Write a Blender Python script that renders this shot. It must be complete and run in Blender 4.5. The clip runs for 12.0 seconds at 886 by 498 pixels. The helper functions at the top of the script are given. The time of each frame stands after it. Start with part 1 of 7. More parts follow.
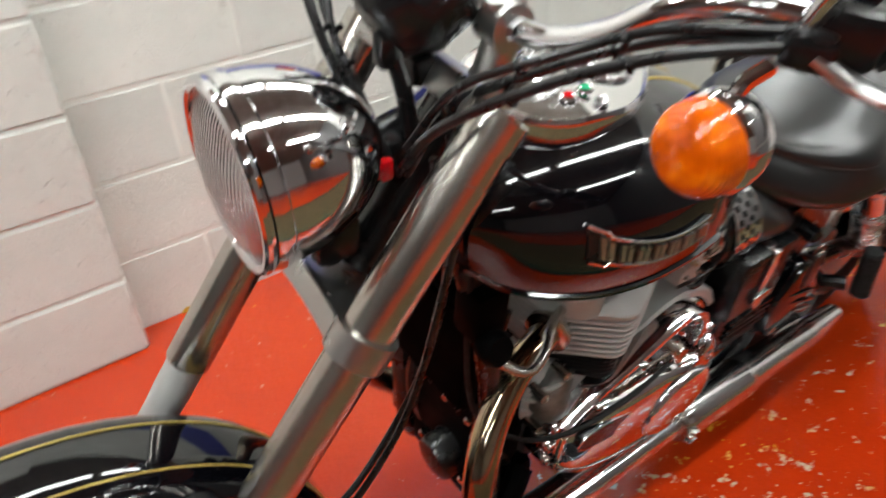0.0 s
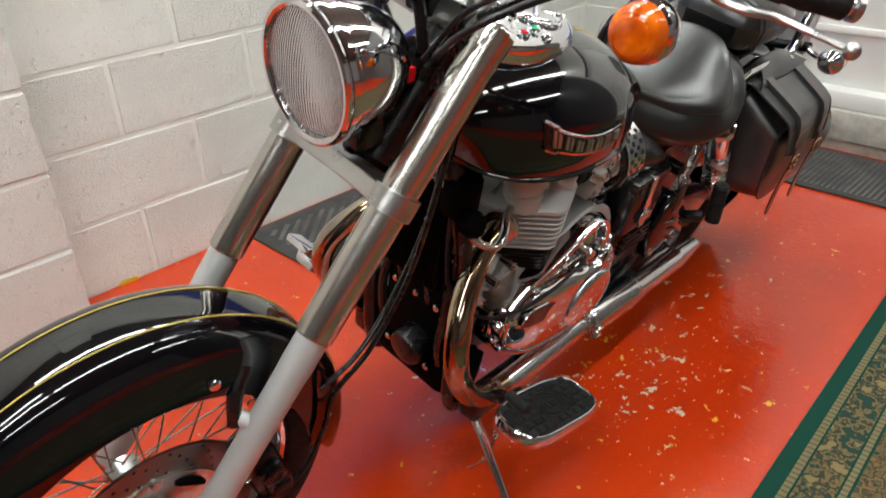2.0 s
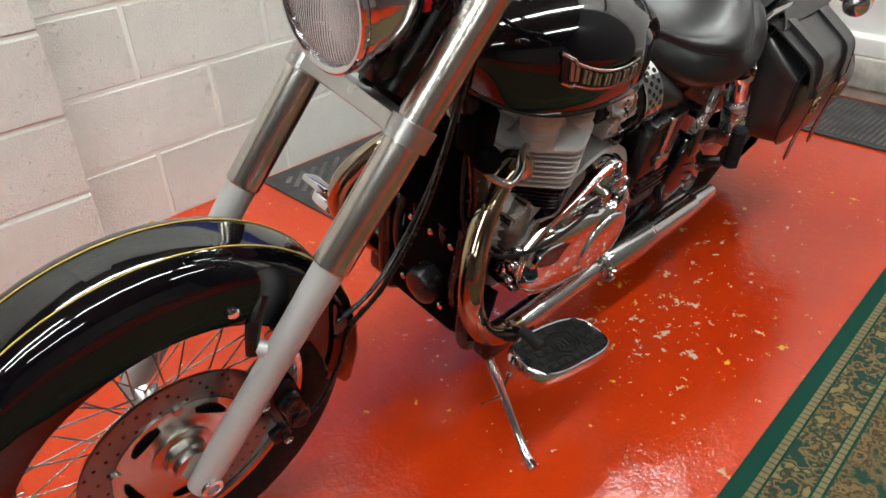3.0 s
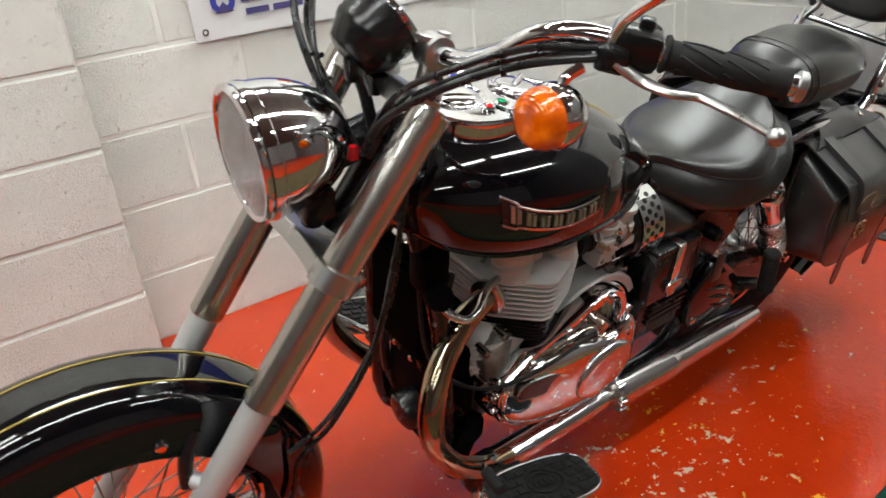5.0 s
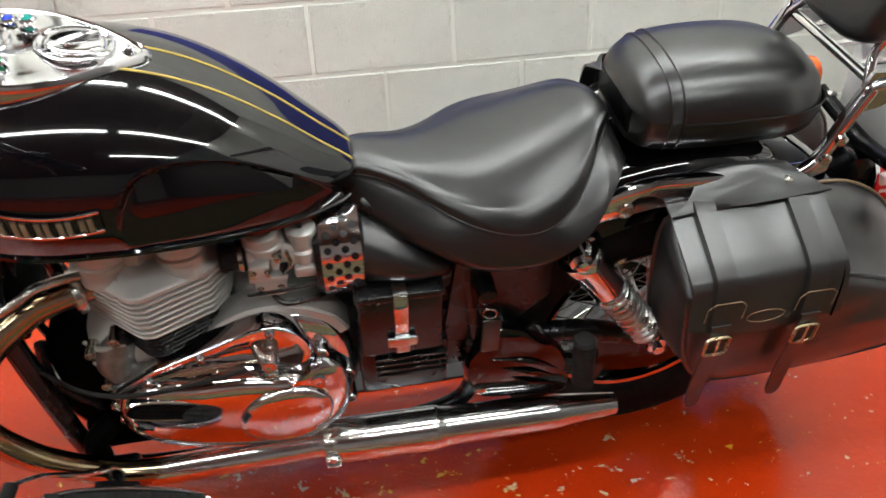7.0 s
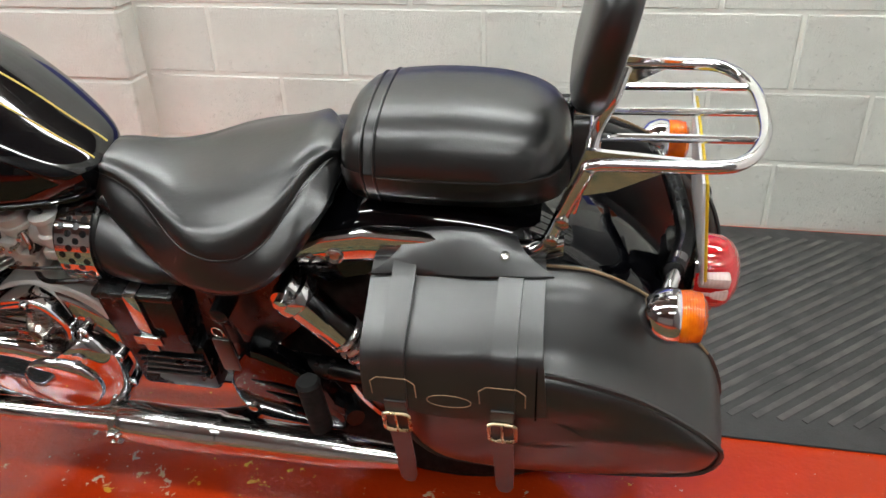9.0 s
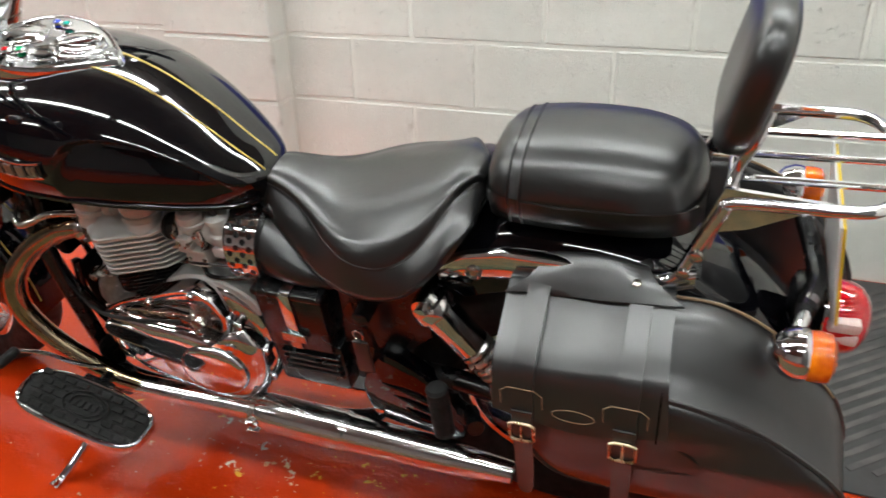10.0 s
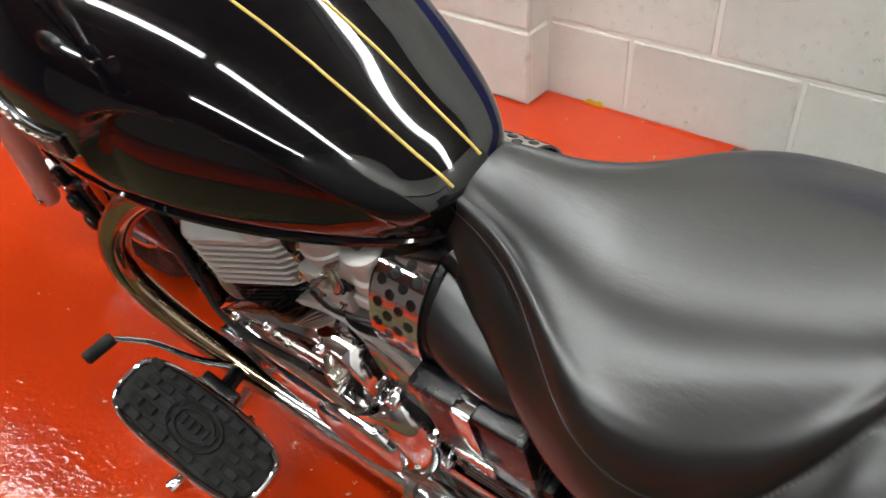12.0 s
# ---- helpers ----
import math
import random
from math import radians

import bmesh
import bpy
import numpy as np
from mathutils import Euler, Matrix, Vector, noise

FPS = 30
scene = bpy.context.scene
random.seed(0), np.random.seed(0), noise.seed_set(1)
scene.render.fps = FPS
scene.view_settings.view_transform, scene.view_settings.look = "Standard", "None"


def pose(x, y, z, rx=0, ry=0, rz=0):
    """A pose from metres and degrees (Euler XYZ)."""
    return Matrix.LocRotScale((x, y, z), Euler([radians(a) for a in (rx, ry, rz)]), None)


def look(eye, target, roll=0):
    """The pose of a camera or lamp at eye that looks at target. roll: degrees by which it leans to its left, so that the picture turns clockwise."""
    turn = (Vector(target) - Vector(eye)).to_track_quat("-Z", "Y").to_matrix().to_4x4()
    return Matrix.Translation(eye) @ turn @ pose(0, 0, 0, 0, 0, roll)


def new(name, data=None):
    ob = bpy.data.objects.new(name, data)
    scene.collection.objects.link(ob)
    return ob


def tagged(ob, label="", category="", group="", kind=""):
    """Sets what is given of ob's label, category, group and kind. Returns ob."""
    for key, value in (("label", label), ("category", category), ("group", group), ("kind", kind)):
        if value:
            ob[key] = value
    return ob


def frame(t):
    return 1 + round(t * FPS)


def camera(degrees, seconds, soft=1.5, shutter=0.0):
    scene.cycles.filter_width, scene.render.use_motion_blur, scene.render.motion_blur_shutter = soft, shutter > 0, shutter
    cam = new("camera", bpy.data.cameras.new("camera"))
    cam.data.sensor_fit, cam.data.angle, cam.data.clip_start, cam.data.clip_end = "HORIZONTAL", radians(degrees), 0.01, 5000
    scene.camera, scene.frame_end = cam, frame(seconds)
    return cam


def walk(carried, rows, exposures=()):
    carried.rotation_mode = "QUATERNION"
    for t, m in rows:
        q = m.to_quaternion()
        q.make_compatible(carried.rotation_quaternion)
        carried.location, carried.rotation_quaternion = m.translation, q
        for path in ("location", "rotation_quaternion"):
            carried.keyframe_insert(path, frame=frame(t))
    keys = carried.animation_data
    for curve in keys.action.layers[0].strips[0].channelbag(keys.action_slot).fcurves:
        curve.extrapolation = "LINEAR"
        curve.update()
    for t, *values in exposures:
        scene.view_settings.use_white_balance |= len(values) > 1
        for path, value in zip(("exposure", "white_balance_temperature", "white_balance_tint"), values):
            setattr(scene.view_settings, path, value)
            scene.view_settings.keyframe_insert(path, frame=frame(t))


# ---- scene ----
cam = camera(60.6, 12.0, shutter=0.3)
PATH = [
    (0, (-0.477, -2.007, 1.212), (0.452, -0.548, 0.207), -6.3),
    (0.2, (-0.533, -2.041, 1.262), (0.577, -0.675, 0.311), -6.3),
    (0.5, (-0.656, -2.119, 1.272), (0.59, -0.84, 0.37), -7.7),
    (1, (-0.756, -2.16, 1.301), (0.558, -0.906, 0.465), -5.2),
    (1.5, (-0.804, -2.157, 1.255), (0.489, -0.906, 0.381), -3.8),
    (2, (-0.839, -2.155, 1.201), (0.393, -0.91, 0.236), -2.5),
    (2.5, (-0.857, -2.159, 1.169), (0.324, -0.925, 0.129), -2.3),
    (3, (-0.857, -2.169, 1.172), (0.307, -0.933, 0.113), -2.9),
    (3.2, (-0.849, -2.175, 1.183), (0.316, -0.931, 0.137), -3.3),
    (4.8, (-0.692, -2.276, 1.237), (0.371, -0.813, 0.382), -6.7),
    (5, (-0.604, -2.313, 1.229), (0.374, -0.792, 0.374), -6.2),
    (5.5, (-0.355, -2.405, 1.222), (0.47, -0.813, 0.337), -4.4),
    (6, (-0.1, -2.373, 1.197), (0.659, -0.784, 0.249), -5.6),
    (6.5, (0.193, -2.373, 1.174), (0.778, -0.73, 0.194), -5.6),
    (7, (0.47, -2.375, 1.165), (0.733, -0.666, 0.16), -2.5),
    (7.5, (0.716, -2.259, 1.167), (0.809, -0.553, 0.126), -1.0),
    (7.7, (0.807, -2.23, 1.165), (0.766, -0.518, 0.131), -1.4),
    (9.3, (1.266, -2.318, 1.163), (0.864, -0.612, 0.2), -1.5),
    (9.5, (1.255, -2.331, 1.166), (0.81, -0.626, 0.219), -1.2),
    (10, (1.214, -2.391, 1.186), (0.586, -0.718, 0.288), -1.5),
    (10.5, (1.175, -2.365, 1.183), (0.306, -0.792, 0.305), -4.2),
    (11, (1.145, -2.203, 1.18), (0.066, -0.803, 0.245), -7.6),
    (11.5, (1.031, -1.993, 1.152), (-0.1, -0.712, 0.113), -6.7),
    (12, (0.851, -1.756, 1.106), (-0.184, -0.611, -0.166), -5.0),
]
walk(cam, [(t, look(eye, target, roll)) for t, eye, target, roll in PATH],
     [(0.0, 0.04), (0.5, -0.03), (1.0, -0.12), (1.5, -0.10), (2.2, -0.02), (3.0, 0.0), (5.0, -0.08), (5.5, 0.0), (6.5, 0.10), (7.0, 0.13), (7.5, 0.13), (9.5, 0.11), (10.5, 0.03), (11.5, 0.02), (12.0, 0.07)])

# ---- light ----
world = bpy.data.worlds.new("world")
scene.world = world
world.use_nodes = True
world.node_tree.nodes["Background"].inputs[0].default_value = (0.9, 0.95, 1.0, 1)
world.node_tree.nodes["Background"].inputs[1].default_value = 0.05
CEIL = 2.75
TUBES = [(-2.35, -1.66), (-0.42, -0.62), (1.56, -0.62), (-2.35, -2.2), (-0.42, -2.2), (1.56, -2.2), (-2.35, -4.0), (1.56, -3.6)]
TUBE_W = 52.5


# ---- mesh helpers ----
def bm_new():
    return bmesh.new()


def finish(name, bm, mat, smooth=True, sharp=0.6):
    bmesh.ops.recalc_face_normals(bm, faces=bm.faces)
    for f in bm.faces:
        f.smooth = smooth
    if smooth:
        for e in bm.edges:
            if len(e.link_faces) == 2 and e.calc_face_angle(0) > sharp:
                e.smooth = False
    me = bpy.data.meshes.new(name)
    bm.to_mesh(me)
    bm.free()
    if mat:
        me.materials.append(mat)
    return me


def thing(name, bm, mat, label="", category="", group="", kind="", smooth=True, sharp=0.6):
    ob = new(name, finish(name, bm, mat, smooth, sharp) if bm else None)
    return tagged(ob, label, category, group, kind)


def part(name, bm, mat, parent, label="", smooth=True, sharp=0.6):
    ob = new(name, finish(name, bm, mat, smooth, sharp))
    ob.parent = parent
    return tagged(ob, label)


def spline(pts, n=8):
    """Points of a smooth curve through pts."""
    p = [Vector(q) for q in pts]
    if len(p) < 3:
        return p
    p = [2 * p[0] - p[1]] + p + [2 * p[-1] - p[-2]]
    out = []
    for i in range(1, len(p) - 2):
        for k in range(n):
            t = k / n
            a, b, c, d = p[i - 1], p[i], p[i + 1], p[i + 2]
            out.append(0.5 * ((2 * b) + (c - a) * t + (2 * a - 5 * b + 4 * c - d) * t * t + (3 * b - a - 3 * c + d) * t ** 3))
    out.append(p[-2])
    return out


def interp(table, x):
    """Row of the table (first column rising) at x, smoothly."""
    t = np.array(table, float)
    i = int(np.clip(np.searchsorted(t[:, 0], x) - 1, 0, len(t) - 2))
    h = t[i + 1, 0] - t[i, 0]
    u = np.clip((x - t[i, 0]) / h, 0, 1)

    def slope(k):
        if k == 0 or k == len(t) - 1:
            a, b = (0, 1) if k == 0 else (len(t) - 2, len(t) - 1)
        else:
            a, b = k - 1, k + 1
        return (t[b, 1:] - t[a, 1:]) / (t[b, 0] - t[a, 0])

    p, q, m, n = t[i, 1:], t[i + 1, 1:], slope(i) * h, slope(i + 1) * h
    return (2 * u**3 - 3 * u**2 + 1) * p + (u**3 - 2 * u**2 + u) * m + (-2 * u**3 + 3 * u**2) * q + (u**3 - u**2) * n


def loft(bm, rings, caps=True, closed=True):
    rows = [[bm.verts.new(p) for p in ring] for ring in rings]
    n = len(rows[0])
    for a, b in zip(rows, rows[1:]):
        for i in range(n if closed else n - 1):
            j = (i + 1) % n
            bm.faces.new((a[i], a[j], b[j], b[i]))
    if caps and closed:
        bm.faces.new(rows[0][::-1])
        bm.faces.new(rows[-1])
    return bm


def frame_of(d):
    d = Vector(d).normalized()
    q = d.to_track_quat("Z", "Y").to_matrix()
    return q.col[0].copy(), q.col[1].copy(), d


def tube(bm, pts, r, seg=12, n=8, smooth=True, caps=True, flat=1.0):
    """A round bar along pts; r a number or one for each of pts; flat squeezes it across."""
    m = len(pts)
    path = spline(pts, n) if smooth and m > 2 else [Vector(p) for p in pts]
    rs = [r] * m if isinstance(r, (int, float)) else list(r)
    radii = np.interp(np.linspace(0, m - 1, len(path)), range(m), rs)
    u = frame_of(path[1] - path[0])[0]
    rings = []
    for i, p in enumerate(path):
        d = (path[min(i + 1, len(path) - 1)] - path[max(i - 1, 0)]).normalized()
        u = (u - d * u.dot(d)).normalized()
        v = d.cross(u)
        rings.append([p + float(radii[i]) * (math.cos(a) * u + flat * math.sin(a) * v) for a in np.linspace(0, 2 * math.pi, seg, endpoint=False)])
    return loft(bm, rings, caps)


def lathe(bm, origin, axis, profile, seg=32, caps=True):
    """Turns rows of (distance along axis, radius) round the axis."""
    o = Vector(origin)
    u, v, d = frame_of(axis)
    rings = [[o + d * float(s) + float(max(r, 1e-4)) * (math.cos(a) * u + math.sin(a) * v) for a in np.linspace(0, 2 * math.pi, seg, endpoint=False)] for s, r in profile]
    return loft(bm, rings, caps)


def curve_profile(rows, n=4):
    """More rows between those given, on a smooth line."""
    return [(p.x, max(p.z, 0.0)) for p in spline([(a, 0, b) for a, b in rows], n)]


def torus(bm, origin, axis, R, r, seg=40, sub=10, flat=1.0):
    o = Vector(origin)
    u, v, d = frame_of(axis)
    rings = []
    for a in np.linspace(0, 2 * math.pi, seg, endpoint=False):
        e = math.cos(a) * u + math.sin(a) * v
        rings.append([o + e * (R + r * math.cos(b)) + d * (r * flat * math.sin(b)) for b in np.linspace(0, 2 * math.pi, sub, endpoint=False)])
    rings.append(rings[0])
    loft(bm, rings, caps=False)
    bmesh.ops.remove_doubles(bm, verts=bm.verts, dist=1e-6)
    return bm


def box(bm, c, s, bevel=0.0, m=None, seg=2):
    r = bmesh.ops.create_cube(bm, size=1)
    vs = r["verts"]
    bmesh.ops.scale(bm, vec=s, verts=vs)
    if bevel:
        es = {e for v in vs for e in v.link_edges}
        r = bmesh.ops.bevel(bm, geom=list(es), offset=bevel, segments=seg, affect="EDGES", profile=0.5)
        vs = list({v for f in r["faces"] for v in f.verts} | {v for v in vs if v.is_valid})
    if m is not None:
        bmesh.ops.transform(bm, matrix=m, verts=vs)
    bmesh.ops.translate(bm, vec=c, verts=vs)
    return vs


def slab(bm, outline, y0, y1, dome=0.0, inset=0.0):
    """A plate from an outline of (x, z), between y0 and y1, its y1 face drawn in by inset."""
    pts = [Vector((x, 0, z)) for x, z in outline]
    c = sum(pts, Vector()) / len(pts)

    def ring(y, k):
        out = []
        for p in pts:
            d = p - c
            out.append(c + d * (1 - k / max(d.length, 1e-3)) + Vector((0, y, 0)))
        return out

    rings = [ring(y0, 0), ring(y0 + (y1 - y0) * 0.6, 0), ring(y0 + (y1 - y0) * 0.9, inset * 0.35), ring(y1, inset)]
    if dome:
        rings.append(ring(y1 + dome * 0.7, inset * 2.2))
        rings.append(ring(y1 + dome, inset * 4))
    return loft(bm, rings)


def smooth_outline(pts, n=5):
    p = [Vector((x, 0, z)) for x, z in pts]
    m = len(p)
    out = []
    for i in range(m):
        a, b, c, d = p[i - 1], p[i], p[(i + 1) % m], p[(i + 2) % m]
        for k in range(n):
            t = k / n
            q = 0.5 * ((2 * b) + (c - a) * t + (2 * a - 5 * b + 4 * c - d) * t * t + (3 * b - a - 3 * c + d) * t ** 3)
            out.append((q.x, q.z))
    return out


def mirror(bm):
    """The same shape on the other side (y turned over)."""
    for v in bm.verts:
        v.co.y = -v.co.y
    return bm


# ---- materials ----
def material(name, base, rough=0.5, metal=0.0, coat=0.0):
    m = bpy.data.materials.new(name)
    m.use_nodes = True
    b = m.node_tree.nodes["Principled BSDF"]
    b.inputs["Base Color"].default_value = (*base, 1)
    b.inputs["Roughness"].default_value = rough
    b.inputs["Metallic"].default_value = metal
    b.inputs["Coat Weight"].default_value = coat
    b.inputs["Coat Roughness"].default_value = 0.03
    return m


def node(m, kind, **values):
    n = m.node_tree.nodes.new(kind)
    for k, v in values.items():
        n.inputs[k].default_value = v
    return n


def link(m, a, out, b, inp):
    m.node_tree.links.new(a.outputs[out], b.inputs[inp])


def bsdf(m):
    return m.node_tree.nodes["Principled BSDF"]


def coords(m, scale=(1, 1, 1), source="Object"):
    t, mp = node(m, "ShaderNodeTexCoord"), node(m, "ShaderNodeMapping", Scale=scale)
    link(m, t, source, mp, "Vector")
    return mp


def noise_tex(m, scale, detail=4, rough=0.55, stretch=(1, 1, 1), source="Object"):
    n = node(m, "ShaderNodeTexNoise", Scale=scale, Detail=detail, Roughness=rough)
    link(m, coords(m, stretch, source), "Vector", n, "Vector")
    return n


def ramp(m, src, out, stops):
    r = node(m, "ShaderNodeValToRGB")
    e = r.color_ramp.elements
    while len(e) < len(stops):
        e.new(0.5)
    for el, (p, c) in zip(e, stops):
        el.position, el.color = p, (*c, 1) if len(c) == 3 else c
    link(m, src, out, r, "Fac")
    return r


def grey(v):
    return (v, v, v)


def mix(m, fac, fac_out, a, a_out, b, b_out="Color"):
    x = node(m, "ShaderNodeMix")
    x.data_type = "RGBA"
    link(m, fac, fac_out, x, 0)
    link(m, a, a_out, x, 6)
    if isinstance(b, tuple):
        x.inputs[7].default_value = (*b, 1)
    else:
        link(m, b, b_out, x, 7)
    return x


def bump(m, src, out, strength=0.2, dist=0.002, chain=None):
    b = node(m, "ShaderNodeBump", Strength=strength, Distance=dist)
    link(m, src, out, b, "Height")
    if chain:
        link(m, chain, "Normal", b, "Normal")
    link(m, b, "Normal", bsdf(m), "Normal")
    link(m, b, "Normal", bsdf(m), "Coat Normal")
    return b


def vary_rough(m, scale, low, high, stretch=(1, 1, 1)):
    n = noise_tex(m, scale, 5, 0.6, stretch)
    r = node(m, "ShaderNodeMapRange")
    r.inputs[1].default_value, r.inputs[2].default_value = 0.35, 0.7
    r.inputs[3].default_value, r.inputs[4].default_value = low, high
    link(m, n, "Fac", r, 0)
    link(m, r, 0, bsdf(m), "Roughness")
    return n


CHROME = material("chrome", (0.70, 0.70, 0.71), 0.05, 1)
vary_rough(CHROME, 14, 0.03, 0.11)
STEEL = material("brushed_steel", (0.53, 0.505, 0.46), 0.22, 1)
n = vary_rough(STEEL, 5, 0.20, 0.27)
bump(STEEL, noise_tex(STEEL, 900, 2), "Fac", 0.04, 0.0003)
ALU = material("satin_aluminium", (0.46, 0.455, 0.44), 0.34, 1)
n = vary_rough(ALU, 25, 0.26, 0.38)
bump(ALU, noise_tex(ALU, 400, 2), "Fac", 0.06, 0.0005)
SPRING = material("satin_chrome_spring", (0.66, 0.655, 0.64), 0.3, 1)
vary_rough(SPRING, 30, 0.22, 0.34)
FINS = material("bead_blasted_alloy", (0.56, 0.555, 0.53), 0.5, 0.45)
vary_rough(FINS, 30, 0.44, 0.58)
bump(FINS, noise_tex(FINS, 700, 2), "Fac", 0.12, 0.0004)
BRIGHT = material("aluminised_reflector", (0.86, 0.86, 0.84), 0.15, 0.8)
vary_rough(BRIGHT, 20, 0.12, 0.18)
DISC = material("worn_disc_steel", (0.20, 0.185, 0.17), 0.35, 1)
vary_rough(DISC, 18, 0.28, 0.42)
SILVER = material("silver_painted_alloy", (0.46, 0.46, 0.45), 0.42, 0.35)
vary_rough(SILVER, 30, 0.36, 0.5)
CASE = material("cast_engine_metal", (0.42, 0.42, 0.40), 0.5, 0.9)
n = noise_tex(CASE, 22, 6, 0.65)
link(CASE, ramp(CASE, n, "Fac", [(0.3, (0.15, 0.15, 0.14)), (0.65, (0.40, 0.40, 0.38))]), "Color", bsdf(CASE), "Base Color")
bump(CASE, noise_tex(CASE, 500, 3), "Fac", 0.15, 0.0006)
SCUFFED = material("scuffed_chrome", (0.72, 0.72, 0.72), 0.16, 1)
vary_rough(SCUFFED, 40, 0.11, 0.22, (0.2, 1, 1))
HEADER = material("heat_tinted_chrome", (0.6, 0.5, 0.36), 0.12, 1)
n = noise_tex(HEADER, 9, 3, 0.5)
link(HEADER, ramp(HEADER, n, "Fac", [(0.3, (0.24, 0.20, 0.16)), (0.5, (0.46, 0.37, 0.23)), (0.7, (0.34, 0.30, 0.26))]), "Color", bsdf(HEADER), "Base Color")
PAINT = material("black_gloss_paint", (0.002, 0.002, 0.003), 0.08, 0, 1.0)
bsdf(PAINT).inputs["Specular IOR Level"].default_value = 0.08
vary_rough(PAINT, 6, 0.05, 0.12)
BLACK = material("black_satin_metal", (0.004, 0.004, 0.0045), 0.35)
bsdf(BLACK).inputs["Specular IOR Level"].default_value = 0.5
vary_rough(BLACK, 9, 0.22, 0.32)
SATIN = material("black_satin_plastic", (0.006, 0.006, 0.0065), 0.34)
bsdf(SATIN).inputs["Specular IOR Level"].default_value = 0.85
vary_rough(SATIN, 14, 0.30, 0.38)
VOID = material("dull_black", (0.002, 0.002, 0.002), 0.6)
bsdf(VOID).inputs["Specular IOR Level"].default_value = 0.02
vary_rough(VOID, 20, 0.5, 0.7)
CABLE = material("black_cable_sleeve", (0.004, 0.004, 0.0045), 0.3)
vary_rough(CABLE, 30, 0.22, 0.36)
PLASTIC = material("black_plastic", (0.005, 0.005, 0.0055), 0.5)
bsdf(PLASTIC).inputs["Specular IOR Level"].default_value = 0.35
vary_rough(PLASTIC, 12, 0.2, 0.3)
RUBBER = material("black_rubber", (0.008, 0.008, 0.008), 0.72)
bsdf(RUBBER).inputs["Specular IOR Level"].default_value = 0.3
vary_rough(RUBBER, 50, 0.55, 0.85)
GOLD = material("yellow_pinstripe", (0.60, 0.44, 0.10), 0.35)
LEATHER = material("black_leather", (0.005, 0.005, 0.005), 0.36)
bsdf(LEATHER).inputs["Specular IOR Level"].default_value = 0.75
bsdf(LEATHER).inputs["Coat Weight"].default_value = 0.12
bsdf(LEATHER).inputs["Coat Roughness"].default_value = 0.3
vary_rough(LEATHER, 9, 0.29, 0.36)
b0 = bump(LEATHER, noise_tex(LEATHER, 420, 2, 0.5), "Fac", 0.22, 0.0005)
b1 = bump(LEATHER, noise_tex(LEATHER, 120, 2, 0.5, (0.35, 1.3, 1.0)), "Fac", 0.16, 0.0012, b0)
bump(LEATHER, noise_tex(LEATHER, 26, 1, 0.4, (1.0, 0.6, 1.0)), "Fac", 0.05, 0.003, b1)
BAG = material("black_bag_leather", (0.010, 0.010, 0.0105), 0.36)
bsdf(BAG).inputs["Specular IOR Level"].default_value = 0.6
vary_rough(BAG, 7, 0.38, 0.48)
bsdf(BAG).inputs["Coat Weight"].default_value = 0.7
bsdf(BAG).inputs["Coat Roughness"].default_value = 0.25
b1 = bump(BAG, noise_tex(BAG, 300, 2, 0.5), "Fac", 0.03, 0.0004)
bump(BAG, noise_tex(BAG, 13, 2, 0.4), "Fac", 0.16, 0.010, b1)
ORANGE = material("amber_lens", (0.90, 0.16, 0.0), 0.1)
bsdf(ORANGE).inputs["Coat Weight"].default_value = 0.3
w = node(ORANGE, "ShaderNodeTexWave", Scale=95.0, Distortion=1.5)
link(ORANGE, coords(ORANGE), "Vector", w, "Vector")
v = noise_tex(ORANGE, 34, 2, 0.5)
am = ramp(ORANGE, v, "Fac", [(0.30, (0.40, 0.050, 0.0)), (0.52, (0.66, 0.105, 0.0)), (0.70, (0.90, 0.22, 0.003))])
link(ORANGE, am, "Color", bsdf(ORANGE), "Base Color")
bump(ORANGE, w, "Fac", 0.35, 0.0012)
REDLENS = material("red_lens", (0.62, 0.005, 0.010), 0.06)
bsdf(REDLENS).inputs["Coat Weight"].default_value = 1.0
w = node(REDLENS, "ShaderNodeTexWave", Scale=70.0)
w.bands_direction = "Z"
link(REDLENS, coords(REDLENS), "Vector", w, "Vector")
bump(REDLENS, w, "Fac", 0.35, 0.001)
bsdf(REDLENS).inputs["Transmission Weight"].default_value = 0.15
GLASS = material("clear_glass", (0.95, 0.97, 0.98), 0.02)
bsdf(GLASS).inputs["Transmission Weight"].default_value = 1.0
bsdf(GLASS).inputs["IOR"].default_value = 1.3
w = node(GLASS, "ShaderNodeTexWave", Scale=62.0, Distortion=0.0)
w.bands_direction = "Y"
link(GLASS, coords(GLASS), "Vector", w, "Vector")
bump(GLASS, w, "Fac", 0.25, 0.0012)
MIRROR = material("mirror_glass", (0.8, 0.82, 0.84), 0.01, 1)
WHITE = material("white_plastic", (0.75, 0.75, 0.74), 0.4)
YELLOW = material("yellow_plate", (0.8, 0.55, 0.02), 0.35)

